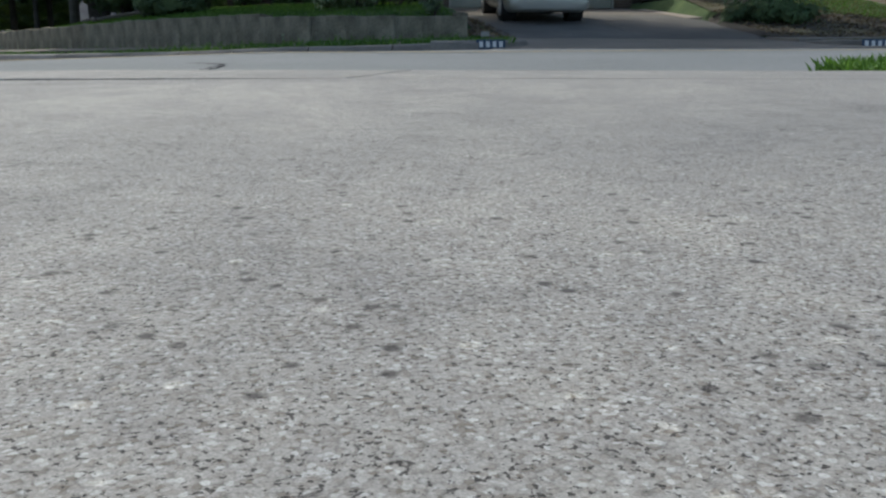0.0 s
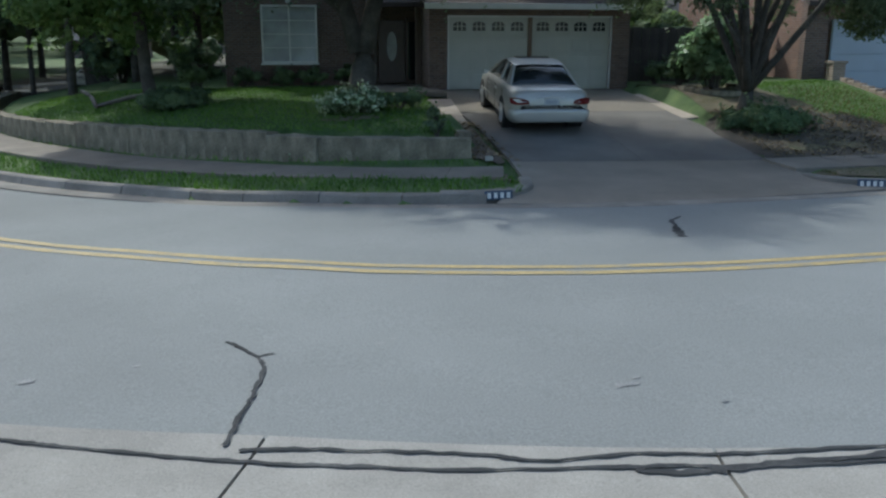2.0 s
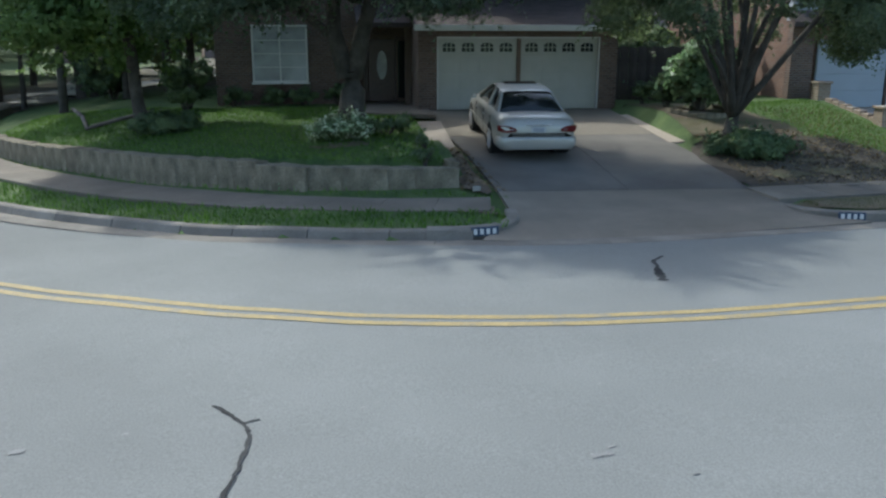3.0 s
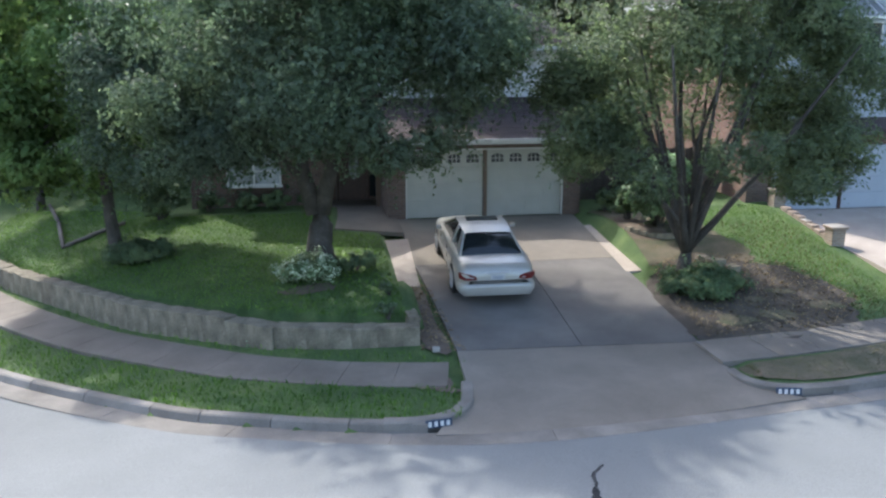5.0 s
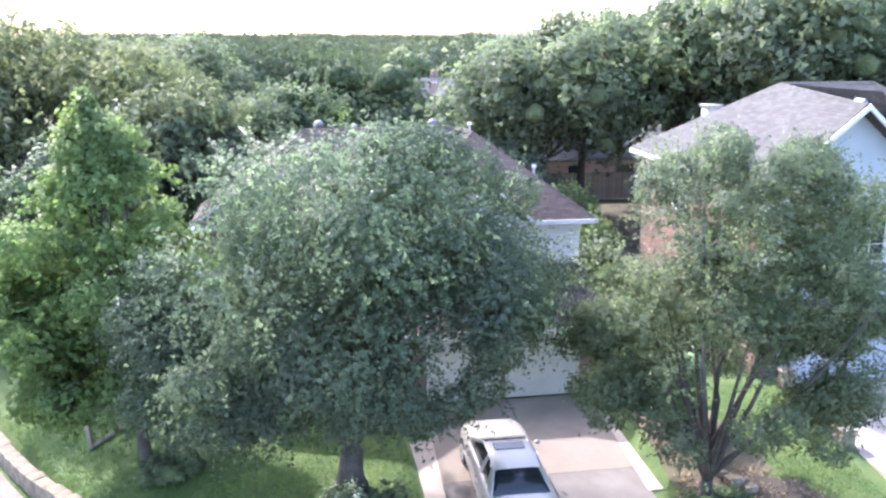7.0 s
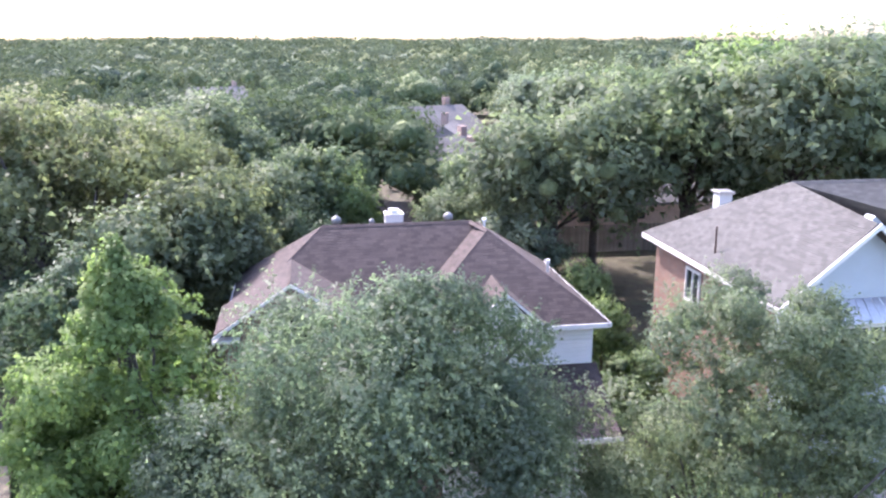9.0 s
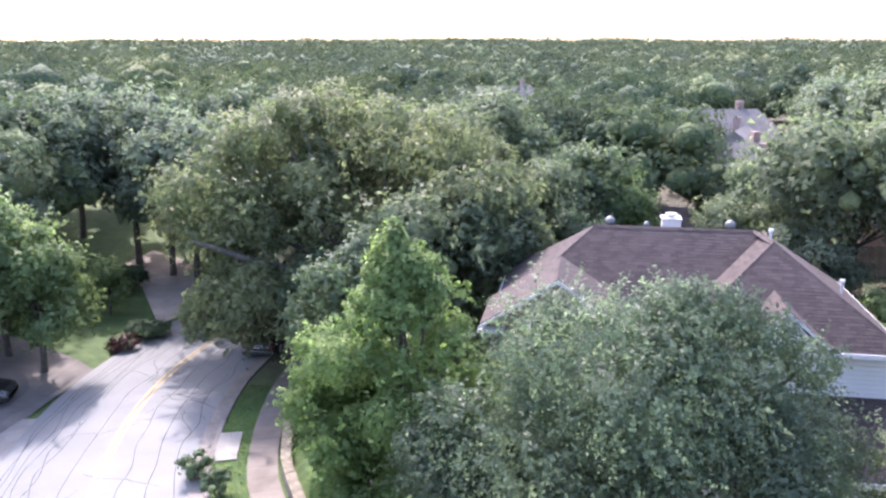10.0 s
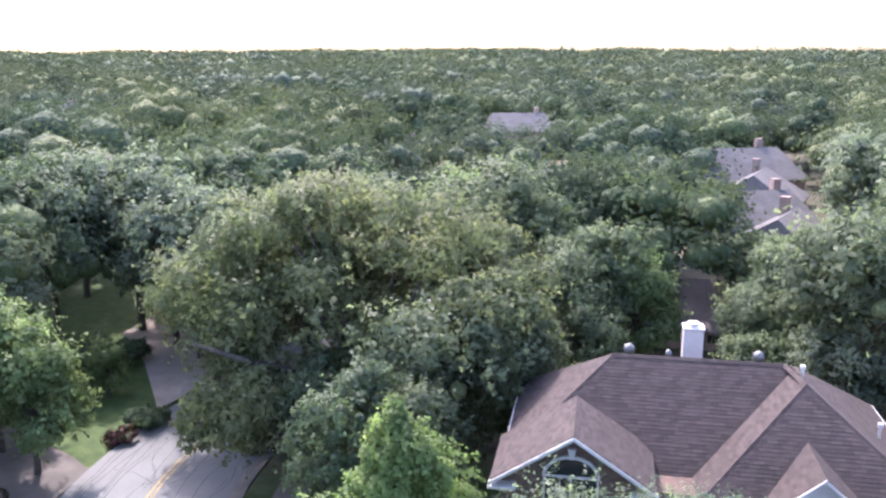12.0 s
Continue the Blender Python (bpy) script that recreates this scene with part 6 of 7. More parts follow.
def sedan(name, label, paint, detail=True):
    """A four-door saloon; its origin is on the ground under the rear axle, its nose towards +y."""
    t = thing(name, label, "car")
    ys = [-1.08, -1.04, -0.95, -0.72, -0.35, 0.0, 0.8, 1.6, 2.4, 3.0, 3.5, 3.82, 3.96]
    hw = [0.62, 0.76, 0.85, 0.905, 0.925, 0.93, 0.93, 0.93, 0.93, 0.92, 0.89, 0.8, 0.62]
    low = [0.38, 0.3, 0.26, 0.22, 0.2, 0.2, 0.2, 0.2, 0.2, 0.2, 0.2, 0.24, 0.34]
    top = [0.72, 0.86, 0.935, 0.97, 0.985, 0.99, 0.98, 0.97, 0.95, 0.91, 0.85, 0.77, 0.66]
    secs = []
    for y, w, l, h in zip(ys, hw, low, top):
        half = [(0, l), (w * 0.86, l), (w * 0.97, l + 0.1), (w, l + 0.28), (w * 0.995, h - 0.22), (w * 0.96, h - 0.08), (w * 0.84, h), (w * 0.45, h + 0.02), (0, h + 0.025)]
        ring = [(x, y, z) for x, z in half] + [(-x, y, z) for x, z in half[-2:0:-1]]
        secs.append(ring)
    body = smooth(part("body", lofted(secs), paint, t))
    gy = [-0.26, 0.06, 0.4, 0.95, 1.6, 2.1, 2.58]
    gz = [0.99, 1.2, 1.385, 1.435, 1.405, 1.21, 0.985]
    gw = [0.72, 0.64, 0.585, 0.585, 0.59, 0.645, 0.73]
    secs = []
    for y, z, w in zip(gy, gz, gw):
        half = [(0, 0.93), (0.8, 0.93), (0.8 + (w - 0.8) * 0.5, 0.93 + (z - 0.93) * 0.55), (w, z - 0.025), (w * 0.8, z), (0, z + 0.008)]
        secs.append([(x, y, q) for x, q in half] + [(-x, y, q) for x, q in half[-2:0:-1]])
    cabin = smooth(part("greenhouse", lofted(secs), M_CARGLASS, t, "dark tinted glass"))
    bm = bmesh.new()
    rows = []
    for y, z, w in ((0.34, 1.378, 0.6), (0.6, 1.42, 0.605), (0.95, 1.45, 0.605), (1.3, 1.443, 0.605), (1.66, 1.405, 0.61)):
        rows.append([bm.verts.new((w * k, y, z - (0.035 if abs(k) == 1 else 0.0) + 0.012 * (1 - abs(k)))) for k in (-1, -0.8, -0.35, 0.35, 0.8, 1)])
    for a, b in zip(rows, rows[1:]):
        for i in range(5):
            bm.faces.new((a[i], a[i + 1], b[i + 1], b[i]))
    smooth(part("roof", bm, paint, t))
    part("sunroof", boxed(-0.4, 0.4, 1.12, 1.46, 1.45, 1.474, 0.006), M_CARGLASS, t, "dark sliding roof")
    for s in (-1, 1):
        for a, b, w0, w1 in (((0.605, 1.64, 1.40), (0.775, 2.6, 0.985), 0.07, 0.1), ((0.615, 0.98, 1.41), (0.815, 0.95, 0.98), 0.06, 0.09), ((0.6, 0.5, 1.385), (0.78, 0.0, 0.985), 0.1, 0.24)):
            bm = bmesh.new()
            v = [bm.verts.new((s * a[0], a[1] - w0, a[2])), bm.verts.new((s * a[0], a[1] + w0, a[2])), bm.verts.new((s * (b[0] + 0.012), b[1] + w1, b[2])), bm.verts.new((s * (b[0] + 0.012), b[1] - w1, b[2]))]
            bm.faces.new(v)
            v2 = [bm.verts.new(q.co + Vector((-s * 0.05, 0, -0.01))) for q in v]
            bm.faces.new(v2)
            for i in range(4):
                bm.faces.new((v[i], v[(i + 1) % 4], v2[(i + 1) % 4], v2[i]))
            part("pillar", bm, paint, t)
        mirror = part("mirror", boxed(s * 0.92, s * 1.06, 2.04, 2.14, 0.97, 1.08, 0.03), paint, t)
        part("mirror_glass", boxed(s * 0.94, s * 1.04, 2.03, 2.04, 0.985, 1.065), M_METAL, mirror)
        rim = ((0.5, -1.125, 0.7), (0.68, -1.11, 0.672), (0.81, -1.055, 0.67), (0.9, -0.92, 0.69), (0.905, -0.9, 0.79), (0.81, -1.045, 0.815), (0.66, -1.1, 0.805), (0.52, -1.12, 0.76))
        tl = part("tail_light", lofted([[(s * x, y, z) for x, y, z in rim], [(s * x * 0.96, y + 0.16, z) for x, y, z in rim]]), M_TAIL, t, "red wrap-round tail light")
        part("lens", boxed(s * 0.56, s * 0.64, -1.13, -1.06, 0.728, 0.742, 0.004), M_PALEPLATE, tl)
        part("headlight", lofted([[(s * x, y, z) for x, y, z in ((0.42, 3.95, 0.55), (0.8, 3.8, 0.55), (0.8, 3.76, 0.72), (0.42, 3.9, 0.7))], [(s * x, y, z) for x, y, z in ((0.42, 3.8, 0.55), (0.8, 3.6, 0.55), (0.8, 3.6, 0.75), (0.42, 3.7, 0.75))]]), M_METAL, t)
        part("side_strip", boxed(s * 0.925, s * 0.945, -0.3, 3.1, 0.5, 0.55, 0.006), paint, t)
        for y in (0.72, 1.75):
            part("door_handle", boxed(s * 0.925, s * 0.955, y, y + 0.2, 0.78, 0.81, 0.008), M_METAL, t)
        for y in (-0.02, 0.95, 2.05):
            part("door_seam", boxed(s * 0.924, s * 0.934, y, y + 0.012, 0.3, 0.9), M_BLACK, t)
        for y in (0.0, 2.96):
            bm = bmesh.new()
            tube(bm, [(s * 0.7, y, 0.33), (s * 0.72, y, 0.33), (s * 0.91, y, 0.33), (s * 0.93, y, 0.33)], [0.29, 0.33, 0.33, 0.3], 28)
            wheel = part("wheel", tube(bmesh.new(), [(s * 0.9, y, 0.33), (s * 0.938, y, 0.33), (s * 0.942, y, 0.33)], [0.23, 0.23, 0.08], 24), M_METAL, t, "alloy wheel")
            part("tyre", bm, M_BLACK, wheel)
            part("wheel_arch", tube(bmesh.new(), [(s * 0.6, y, 0.35), (s * 0.934, y, 0.35)], [0.37, 0.37], 28), M_BLACK, t)
            for k in range(5):
                a = k * 1.2566
                part("spoke", boxed(-0.012, 0.012, -0.03, 0.03, 0.04, 0.22, 0.004), M_METAL, wheel).matrix_local = Matrix.Translation((s * 0.948, y, 0.33)) @ Matrix.Rotation(a, 4, "X")
    ring = ((-0.8, 0.28), (0.8, 0.28), (0.87, 0.38), (0.86, 0.52), (0.8, 0.57), (-0.8, 0.57), (-0.86, 0.52), (-0.87, 0.38))
    smooth(part("bumper", lofted([[(x * k, y, 0.43 + (z - 0.43) * h) for x, z in ring] for y, k, h in ((-1.15, 0.72, 0.6), (-1.14, 0.86, 0.85), (-1.08, 0.97, 1.0), (-0.9, 1.06, 1.0), (-0.75, 1.075, 0.9))]), paint, t))
    plate = part("number_plate", boxed(-0.17, 0.17, -1.085, -1.06, 0.66, 0.8, 0.004), M_PALEPLATE, t, "pale plate with plain bars")
    for i in range(5):
        part("bar", boxed(-0.12 + i * 0.05, -0.09 + i * 0.05, -1.092, -1.085, 0.69, 0.77), M_PLATE, plate)
    part("boot_seam", boxed(-0.62, 0.62, -1.07, -1.05, 0.645, 0.655), M_BLACK, t)
    part("boot_trim", boxed(-0.3, 0.3, -1.08, -1.055, 0.82, 0.845, 0.004), M_METAL, t)
    return t


def car_paint(name, colour, metal=0.55, rough=0.28):
    m, nt, b = nodes_of(name, rough, metal)
    v = coords(nt)
    nt.links.new(ramp(nt, noise_of(nt, v, 1.5, 4.0), [(0.3, tuple(c * 0.93 for c in colour)), (0.7, colour)]), b.inputs["Base Color"])
    b.inputs["Coat Weight"].default_value = 0.5
    return m


M_CARGLASS = glass_dark("tinted_car_glass", (0.015, 0.018, 0.02))
M_TAIL = plain("red_lamp_glass", (0.13, 0.014, 0.013), 0.45, 0, 0.08, 12.0, 0.15)
M_PALEPLATE = plain("dusty_plate", (0.42, 0.42, 0.42), 0.5)
M_PLATE = plain("blue_grey_print", (0.26, 0.28, 0.32), 0.5)
car = sedan("sedan_car", "dusty silver saloon car parked on the driveway", car_paint("silver_paint", (0.4, 0.385, 0.35), 0.3, 0.36))
car.matrix_basis = Matrix.Translation((1.3, -6.5, -0.47)) @ Matrix.Rotation(-0.02, 4, "Z") @ Matrix.Rotation(radians(4.6), 4, "X")
dark = sedan("parked_car", "dark saloon car parked at the kerb", car_paint("black_paint", (0.03, 0.032, 0.035), 0.2, 0.2))
dark.matrix_basis = Matrix.Translation((-20.9, 17.0, -1.62)) @ Matrix.Rotation(0.06, 4, "Z")
pale = sedan("parked_car", "white saloon car parked down the street", car_paint("white_paint", (0.75, 0.75, 0.73), 0.0, 0.25))
pale.matrix_basis = Matrix.Translation((-18.7, 31.0, -1.62)) @ Matrix.Rotation(-0.3, 4, "Z")
side_car = copy_thing(dark, Matrix.Translation((-33.7, 7.4, -1.55)) @ Matrix.Rotation(-1.2, 4, "Z"))
tagged(side_car, "dark saloon car parked on a side driveway")


# ---- beds, shrubs, small garden things ----
def draped(name, outline, material, lift, label, category, step=0.4):
    """A thin layer that follows the ground within an outline (x, y)."""
    bm = bmesh.new()
    bm.faces.new([bm.verts.new((x, y, 0)) for x, y in outline])
    for ax, i in (((1, 0, 0), 0), ((0, 1, 0), 1)):
        lo, hi = min(p[i] for p in outline), max(p[i] for p in outline)
        for q in np.arange(lo + step, hi, step):
            bmesh.ops.bisect_plane(bm, geom=list(bm.verts) + list(bm.edges) + list(bm.faces), plane_co=tuple(a * q for a in ax), plane_no=ax)
    bmesh.ops.triangulate(bm, faces=bm.faces)
    vs = list(bm.verts)
    z = ground_z(np.array([v.co.x for v in vs]), np.array([v.co.y for v in vs]))
    for v, q in zip(vs, z):
        v.co.z = q + lift
    ob = part(name, bm, material)
    return tagged(ob, label, category, kind="structure")


def rough_outline(pts, amount, seed):
    rg = np.random.RandomState(seed)
    p = curve_points(list(pts) + [pts[0]], 5)[:-1]
    return [tuple(q + rg.randn(2) * amount) for q in p]


draped("mulch_bed", rough_outline([(5.36, -6.2), (6.1, -5.5), (7.3, -5.2), (8.4, -5.5), (9.4, -6.3), (10.1, -7.6), (9.9, -8.4), (8.8, -9.35), (5.36, -9.6)], 0.14, 1), M_MULCH, 0.06, "brown leaf litter and bare soil under a tree", "soil")
draped("soil_bed", rough_outline([(-0.72, -5.9), (-0.38, -5.9), (-0.22, -8.3), (-0.1, -9.6), (-0.62, -9.5), (-0.7, -8.7)], 0.03, 2), M_SOIL, 0.06, "strip of bare soil between wall and driveway", "soil", 0.3)
draped("dry_verge", [(5.5, -11.1), (7.4, -10.85), (9.3, -10.4), (13, -9.3), (13, -10.6), (9, -11.75), (7.2, -12.05), (6.4, -12.08), (5.7, -11.85)], M_DRYGRASS, 0.03, "thin dry grass of the verge", "grass", 0.3)
draped("soil_patch", rough_outline([(6.0, -3.9), (6.1, -1.9), (6.7, -1.8), (7.2, -3.4), (6.8, -4.0)], 0.05, 4), M_SOIL, 0.03, "bare soil beside the driveway", "soil", 0.3)
draped("soil_patch", rough_outline([(-3.9, -6.6), (-3.2, -6.9), (-2.4, -6.6), (-2.9, -6.2)], 0.05, 14), M_SOIL, 0.02, "worn patch in the lawn", "soil", 0.3)
draped("soil_patch", rough_outline([(-2.2, -10.3), (-1.3, -10.5), (-0.45, -10.7), (-0.3, -11.5), (-1.0, -11.3)], 0.05, 15), M_SOIL, 0.02, "dry patch at the driveway's mouth", "soil", 0.3)
draped("dry_lawn", rough_outline([(5.6, -0.4), (6.05, -1.3), (5.98, -3.2), (5.82, -5.6), (6.3, -5.6), (7.4, -5.4), (8.6, -5.6), (9.0, -4.6), (8.6, -3.4), (8.3, -1.6), (7.4, -0.5)], 0.06, 16), M_DRYGRASS, 0.021, "thin dry grass beside the driveway", "grass", 0.3)
for q, (x, y, r) in enumerate(((6.6, -8.9, 0.55), (7.7, -8.7, 0.5), (8.4, -7.5, 0.4), (7.6, -7.9, 0.3), (9.2, -8.3, 0.45))):
    draped("dry_patch", rough_outline([(x - r, y), (x - 0.3 * r, y - 0.45 * r), (x + r, y - 0.2 * r), (x + 0.7 * r, y + 0.4 * r), (x - 0.4 * r, y + 0.5 * r)], 0.05, 30 + q), M_DRYGRASS, 0.075, "patch of dry grass in the leaf litter", "grass", 0.3)
draped("side_driveway", [(-28.4, 4.6), (-28.6, 8), (-28.8, 13.4), (-34, 16), (-42, 18), (-42, 7), (-34, 5)], M_DRIVE_SHADE, 0.12, "brown concrete driveway across the street", "driveway", 1.0)
draped("side_driveway", [(-29.0, 20.5), (-28.0, 26.0), (-33, 34), (-38, 37), (-38, 32), (-33.5, 27)], M_DRIVE_PALE, 0.12, "pale concrete driveway down the street", "driveway", 1.0)
strip_piece("driveway_apron", sidewalk, run_at(-17.9, 4.7), run_at(-18.3, 7.0), [(HALF + 0.22, -0.05), (HALF + 0.22, 0.155), (5.3, 0.165), (5.3, -0.05)], M_CONC)
nbd = sheet("neighbour_driveway", [(11.95, -0.4), (17.5, -0.4), (17.8, -9), (18.6, -12), (12.4, -12), (11.9, -9)], lambda x, y: np.interp(y, [-13, -6, -0.3], [-0.93, -0.33, -0.02]), M_DRIVE_PALE, None, 0.5, 0.02)
tagged(nbd, "pale concrete driveway of the neighbouring house", "driveway", kind="structure")


def shrub(name, label, x, y, r, h, material, leaf, n, seed, upright=0.0, per_area=700, fat=1.0):
    z = float(ground_z(np.array([x]), np.array([y]))[0])
    t = thing(name, label, "shrub", at=(x, y, z))
    rg = np.random.RandomState(seed)
    cl = []
    for i in range(n):
        a, k = rg.rand() * 6.283, rg.rand() ** 0.5
        cl.append((k * r * 0.75 * math.cos(a), k * r * 0.75 * math.sin(a), h * (0.25 + 0.55 * rg.rand() * (1 - 0.4 * k * (1 - upright))), min(r, h) * fat * (0.24 + 0.16 * rg.rand())))
    bm = bmesh.new()
    for c in cl[: max(5, n // 2)]:
        tube(bm, [(c[0] * 0.15, c[1] * 0.15, -0.1), (c[0] * 0.5, c[1] * 0.5, c[2] * 0.5), c[:3]], [0.025, 0.018, 0.008], 5)
    part("stem", bm, M_BARK, t)
    crown = leaf_cloud("foliage", cl, per_area, leaf, seed, material, t)
    inner("inner_foliage", cl, 0.72, C_MID, crown, seed)
    return t


shrub("variegated_shrub", "pale variegated shrub at the foot of a tree", -3.05, -5.75, 1.0, 0.6, L_PALE, 0.055, 26, 61, 0, 900, 1.5)
shrub("low_shrub", "dark green low shrub at the foot of a tree", -2.0, -5.4, 0.75, 0.6, L_DARK, 0.055, 14, 62)
shrub("groundcover", "low grey-green mat of ground cover round a tree", 6.5, -7.1, 1.25, 0.46, L_MAT, 0.05, 70, 63, 0, 1500, 1.7)
shrub("groundcover", "low grey-green mat of ground cover round a tree", 6.95, -6.85, 0.85, 0.42, L_MAT, 0.048, 30, 64, 0, 1500, 1.7)
shrub("tall_shrub", "tall upright shrub with long green leaves", 7.1, -2.9, 0.9, 2.2, L_LONG, 0.1, 54, 65, 1.0, 900, 1.25)
shrub("tall_shrub", "tall dark upright shrub beside the house", 6.55, -1.9, 0.5, 1.2, L_DARK, 0.06, 22, 66, 1.0, 750)
shrub("low_shrub", "dark green low shrub round a young tree", -7.7, -2.9, 0.95, 0.6, L_DARK, 0.05, 30, 67, 0, 900, 1.6)
shrub("tall_bush", "dark evergreen bush at the corner of the house", -7.7, 1.4, 0.95, 1.8, L_DARK, 0.06, 30, 68, 1.0)
for i, x in enumerate((-6.3, -5.2, -4.1, -3.0)):
    shrub("foundation_shrub", "dark clipped shrub under the front window", x, 2.25, 0.62, 0.75 if i < 3 else 1.1, L_DARK, 0.05, 14, 70 + i)
for i, (x, y) in enumerate(((-4.1, -8.0), (-3.5, -8.1), (-2.9, -8.2), (-1.95, -8.35), (-1.35, -8.3), (-1.2, -7.2))):
    shrub("wall_shrub", "small grey-green tuft behind the stone wall", x, y, 0.3, 0.42, L_OAK, 0.045, 8, 80 + i)
shrub("low_shrub", "purple-red shrub beside the street", -28.9, 16.6, 0.9, 1.1, foliage("purple_leaves", (0.05, 0.02, 0.025), (0.1, 0.04, 0.05), (0.16, 0.08, 0.09)), 0.1, 16, 90)
shrub("hedge", "dark low hedge beside the street", -28.6, 18.6, 1.5, 1.2, L_DARK, 0.1, 26, 91)
for i, (x, y, r, h) in enumerate(((-36.5, 21.5, 1.6, 2.6), (-35.2, 24.2, 1.7, 2.8), (-36.8, 18.2, 1.5, 2.2), (-34.2, 26.6, 1.4, 2.2), (-38.0, 15.4, 1.6, 2.4), (-11.6, 8.6, 1.3, 2.0))):
    shrub("undergrowth_bush", "dark green bush under the trees beside the street", x, y, r, h, L_DARK, 0.13, 24, 110 + i, 0.6, 260)
shrub("yard_bush", "green bush in the side yard", 9.4, 7.0, 1.4, 2.6, L_BRIGHT, 0.1, 36, 92, 0.8, 420)
shrub("yard_bush", "green bush in the side yard", 8.6, 3.5, 1.1, 2.2, L_DARK, 0.1, 30, 93, 0.8, 420)
shrub("street_bush", "green bush on the verge", -18.3, 3.4, 0.8, 1.5, L_OAK, 0.08, 20, 94, 0.5, 420)
shrub("street_bush", "green bush on the verge", -16.8, 2.0, 0.7, 1.3, L_DARK, 0.08, 18, 95, 0.5, 420)

# stone edging of a small bed, and stones by the multi-stem tree
edging = thing("stone_edging", "ring of small brown stones round a shrub bed", "edging")
rg = np.random.RandomState(8)
for i in range(14):
    a = -0.4 + i * 0.24
    x, y = 6.95 + 0.95 * math.cos(-a), -2.9 + 0.95 * math.sin(-a)
    ob = part("stone", rough_stone(0.24, 0.16, 0.16, i), M_STONE, edging)
    ob.location, ob.rotation_euler = (x, y, float(ground_z(np.array([x]), np.array([y]))[0]) + 0.06), (0, 0, -a + 1.57)
for x, y, s in ((7.5, -5.9, 0.3), (7.8, -6.2, 0.24), (7.3, -5.5, 0.22)):
    ob = part("garden_stone", rough_stone(s * 1.5, s, s * 0.9, int(x * 9)), M_STONE)
    ob.location = (x, y, float(ground_z(np.array([x]), np.array([y]))[0]) + s * 0.4)
    tagged(ob, "grey-brown field stone under a tree", "stone", "garden stones")
ob = part("painted_stone", rough_stone(0.15, 0.12, 0.09, 5), M_CONC)
ob.location = (-0.45, -9.55, float(drive_z(-9.55)) + 0.06)
tagged(ob, "small white stone beside the driveway", "stone")
log = thing("garden_edging", "pale weathered timber edging in the lawn", "edging")
for (x0, y0), (x1, y1) in (((-12.4, 6.0), (-11.2, 2.7)), ((-11.2, 2.7), (-10.2, -0.6)), ((-10.15, -0.5), (-8.8, 1.2))):
    z0, z1 = (float(ground_z(np.array([a]), np.array([b]))[0]) + 0.08 for a, b in ((x0, y0), (x1, y1)))
    smooth(part("timber", tube(bmesh.new(), [(x0, y0, z0), ((x0 + x1) / 2, (y0 + y1) / 2, (z0 + z1) / 2 + 0.02), (x1, y1, z1)], [0.06, 0.065, 0.055], 9), M_FENCE, log))


# the neighbour's low brick wall and piers
M_BRICK_TAN = brick_like("tan_garden_brick", (0.36, 0.27, 0.2), (0.28, 0.2, 0.15), (0.36, 0.33, 0.29), 0.215, 0.075, 0.01)

def pier(x, y, h):
    z = float(ground_z(np.array([x]), np.array([y]))[0])
    t = thing("brick_pier", "low brick pier with a pale cap beside the neighbouring driveway", "pier", "brick piers", (x, y, z))
    part("shaft", boxed(-0.2, 0.2, -0.2, 0.2, -0.2, h, 0.01), M_BRICK_TAN, t)
    part("cap", boxed(-0.25, 0.25, -0.25, 0.25, h, h + 0.07, 0.015), M_BRICK_TAN, t)
    return t


pier(11.75, -4.5, 0.45)
pier(11.8, -1.2, 0.5)
low_wall = thing("low_wall", "low tan brick wall along the neighbouring driveway", "wall")
for i in range(7):
    y = -1.9 - i * 0.37
    z = float(ground_z(np.array([11.75]), np.array([y]))[0])
    part("block", boxed(11.64, 11.86, y - 0.175, y + 0.175, z - 0.2, z + 0.12, 0.015), M_BRICK_TAN, low_wall)

# board fence behind the gardens
fence = thing("board_fence", "grey-brown board fence behind the gardens", "fence")
for i in range(110):
    x = 9.0 + i * 0.15
    z = float(ground_z(np.array([x]), np.array([32.0]))[0])
    ob = part("board", boxed(-0.068, 0.068, -0.012, 0.012, 0, 1.0), M_FENCE, fence) if i == 0 else new("board", fence.children[0].data)
    ob.parent = fence
    ob.location, ob.scale = (x, 32.0 + 0.008 * (i % 2), z - 0.05), (1, 1, 2.0 + 0.05 * ((i * 7) % 5) / 5)
for z in (0.4, 1.5):
    part("rail", boxed(9, 25.5, 32.03, 32.08, z - 0.6, z - 0.5), M_FENCE, fence)


# dark board fence between the two houses
M_FENCE_DARK = mottled("dark_stained_boards", (0.045, 0.036, 0.032), (0.075, 0.06, 0.052), (0.11, 0.09, 0.078), 1.0, 30.0, 0.9, 0.4, 0.006, 0.25)
side_fence = thing("side_fence", "dark brown board fence between the two houses", "fence")
for i in range(36):
    x = 5.75 + i * 0.15
    ob = part("board", boxed(-0.07, 0.07, -0.012, 0.012, -0.2, 1.85), M_FENCE_DARK, side_fence) if i == 0 else new("board", side_fence.children[0].data)
    ob.parent = side_fence
    ob.location, ob.scale = (x, 1.6 + 0.01 * (i % 2), 0), (1, 1, 1.0 + 0.03 * ((i * 5) % 7) / 7)
for z in (0.35, 1.4):
    part("rail", boxed(5.7, 11.1, 1.63, 1.69, z, z + 0.09), M_FENCE_DARK, side_fence)
shrub("low_shrub", "dark evergreen shrub at the corner of the garage", 6.35, -0.5, 0.62, 0.9, L_DARK, 0.055, 16, 96)
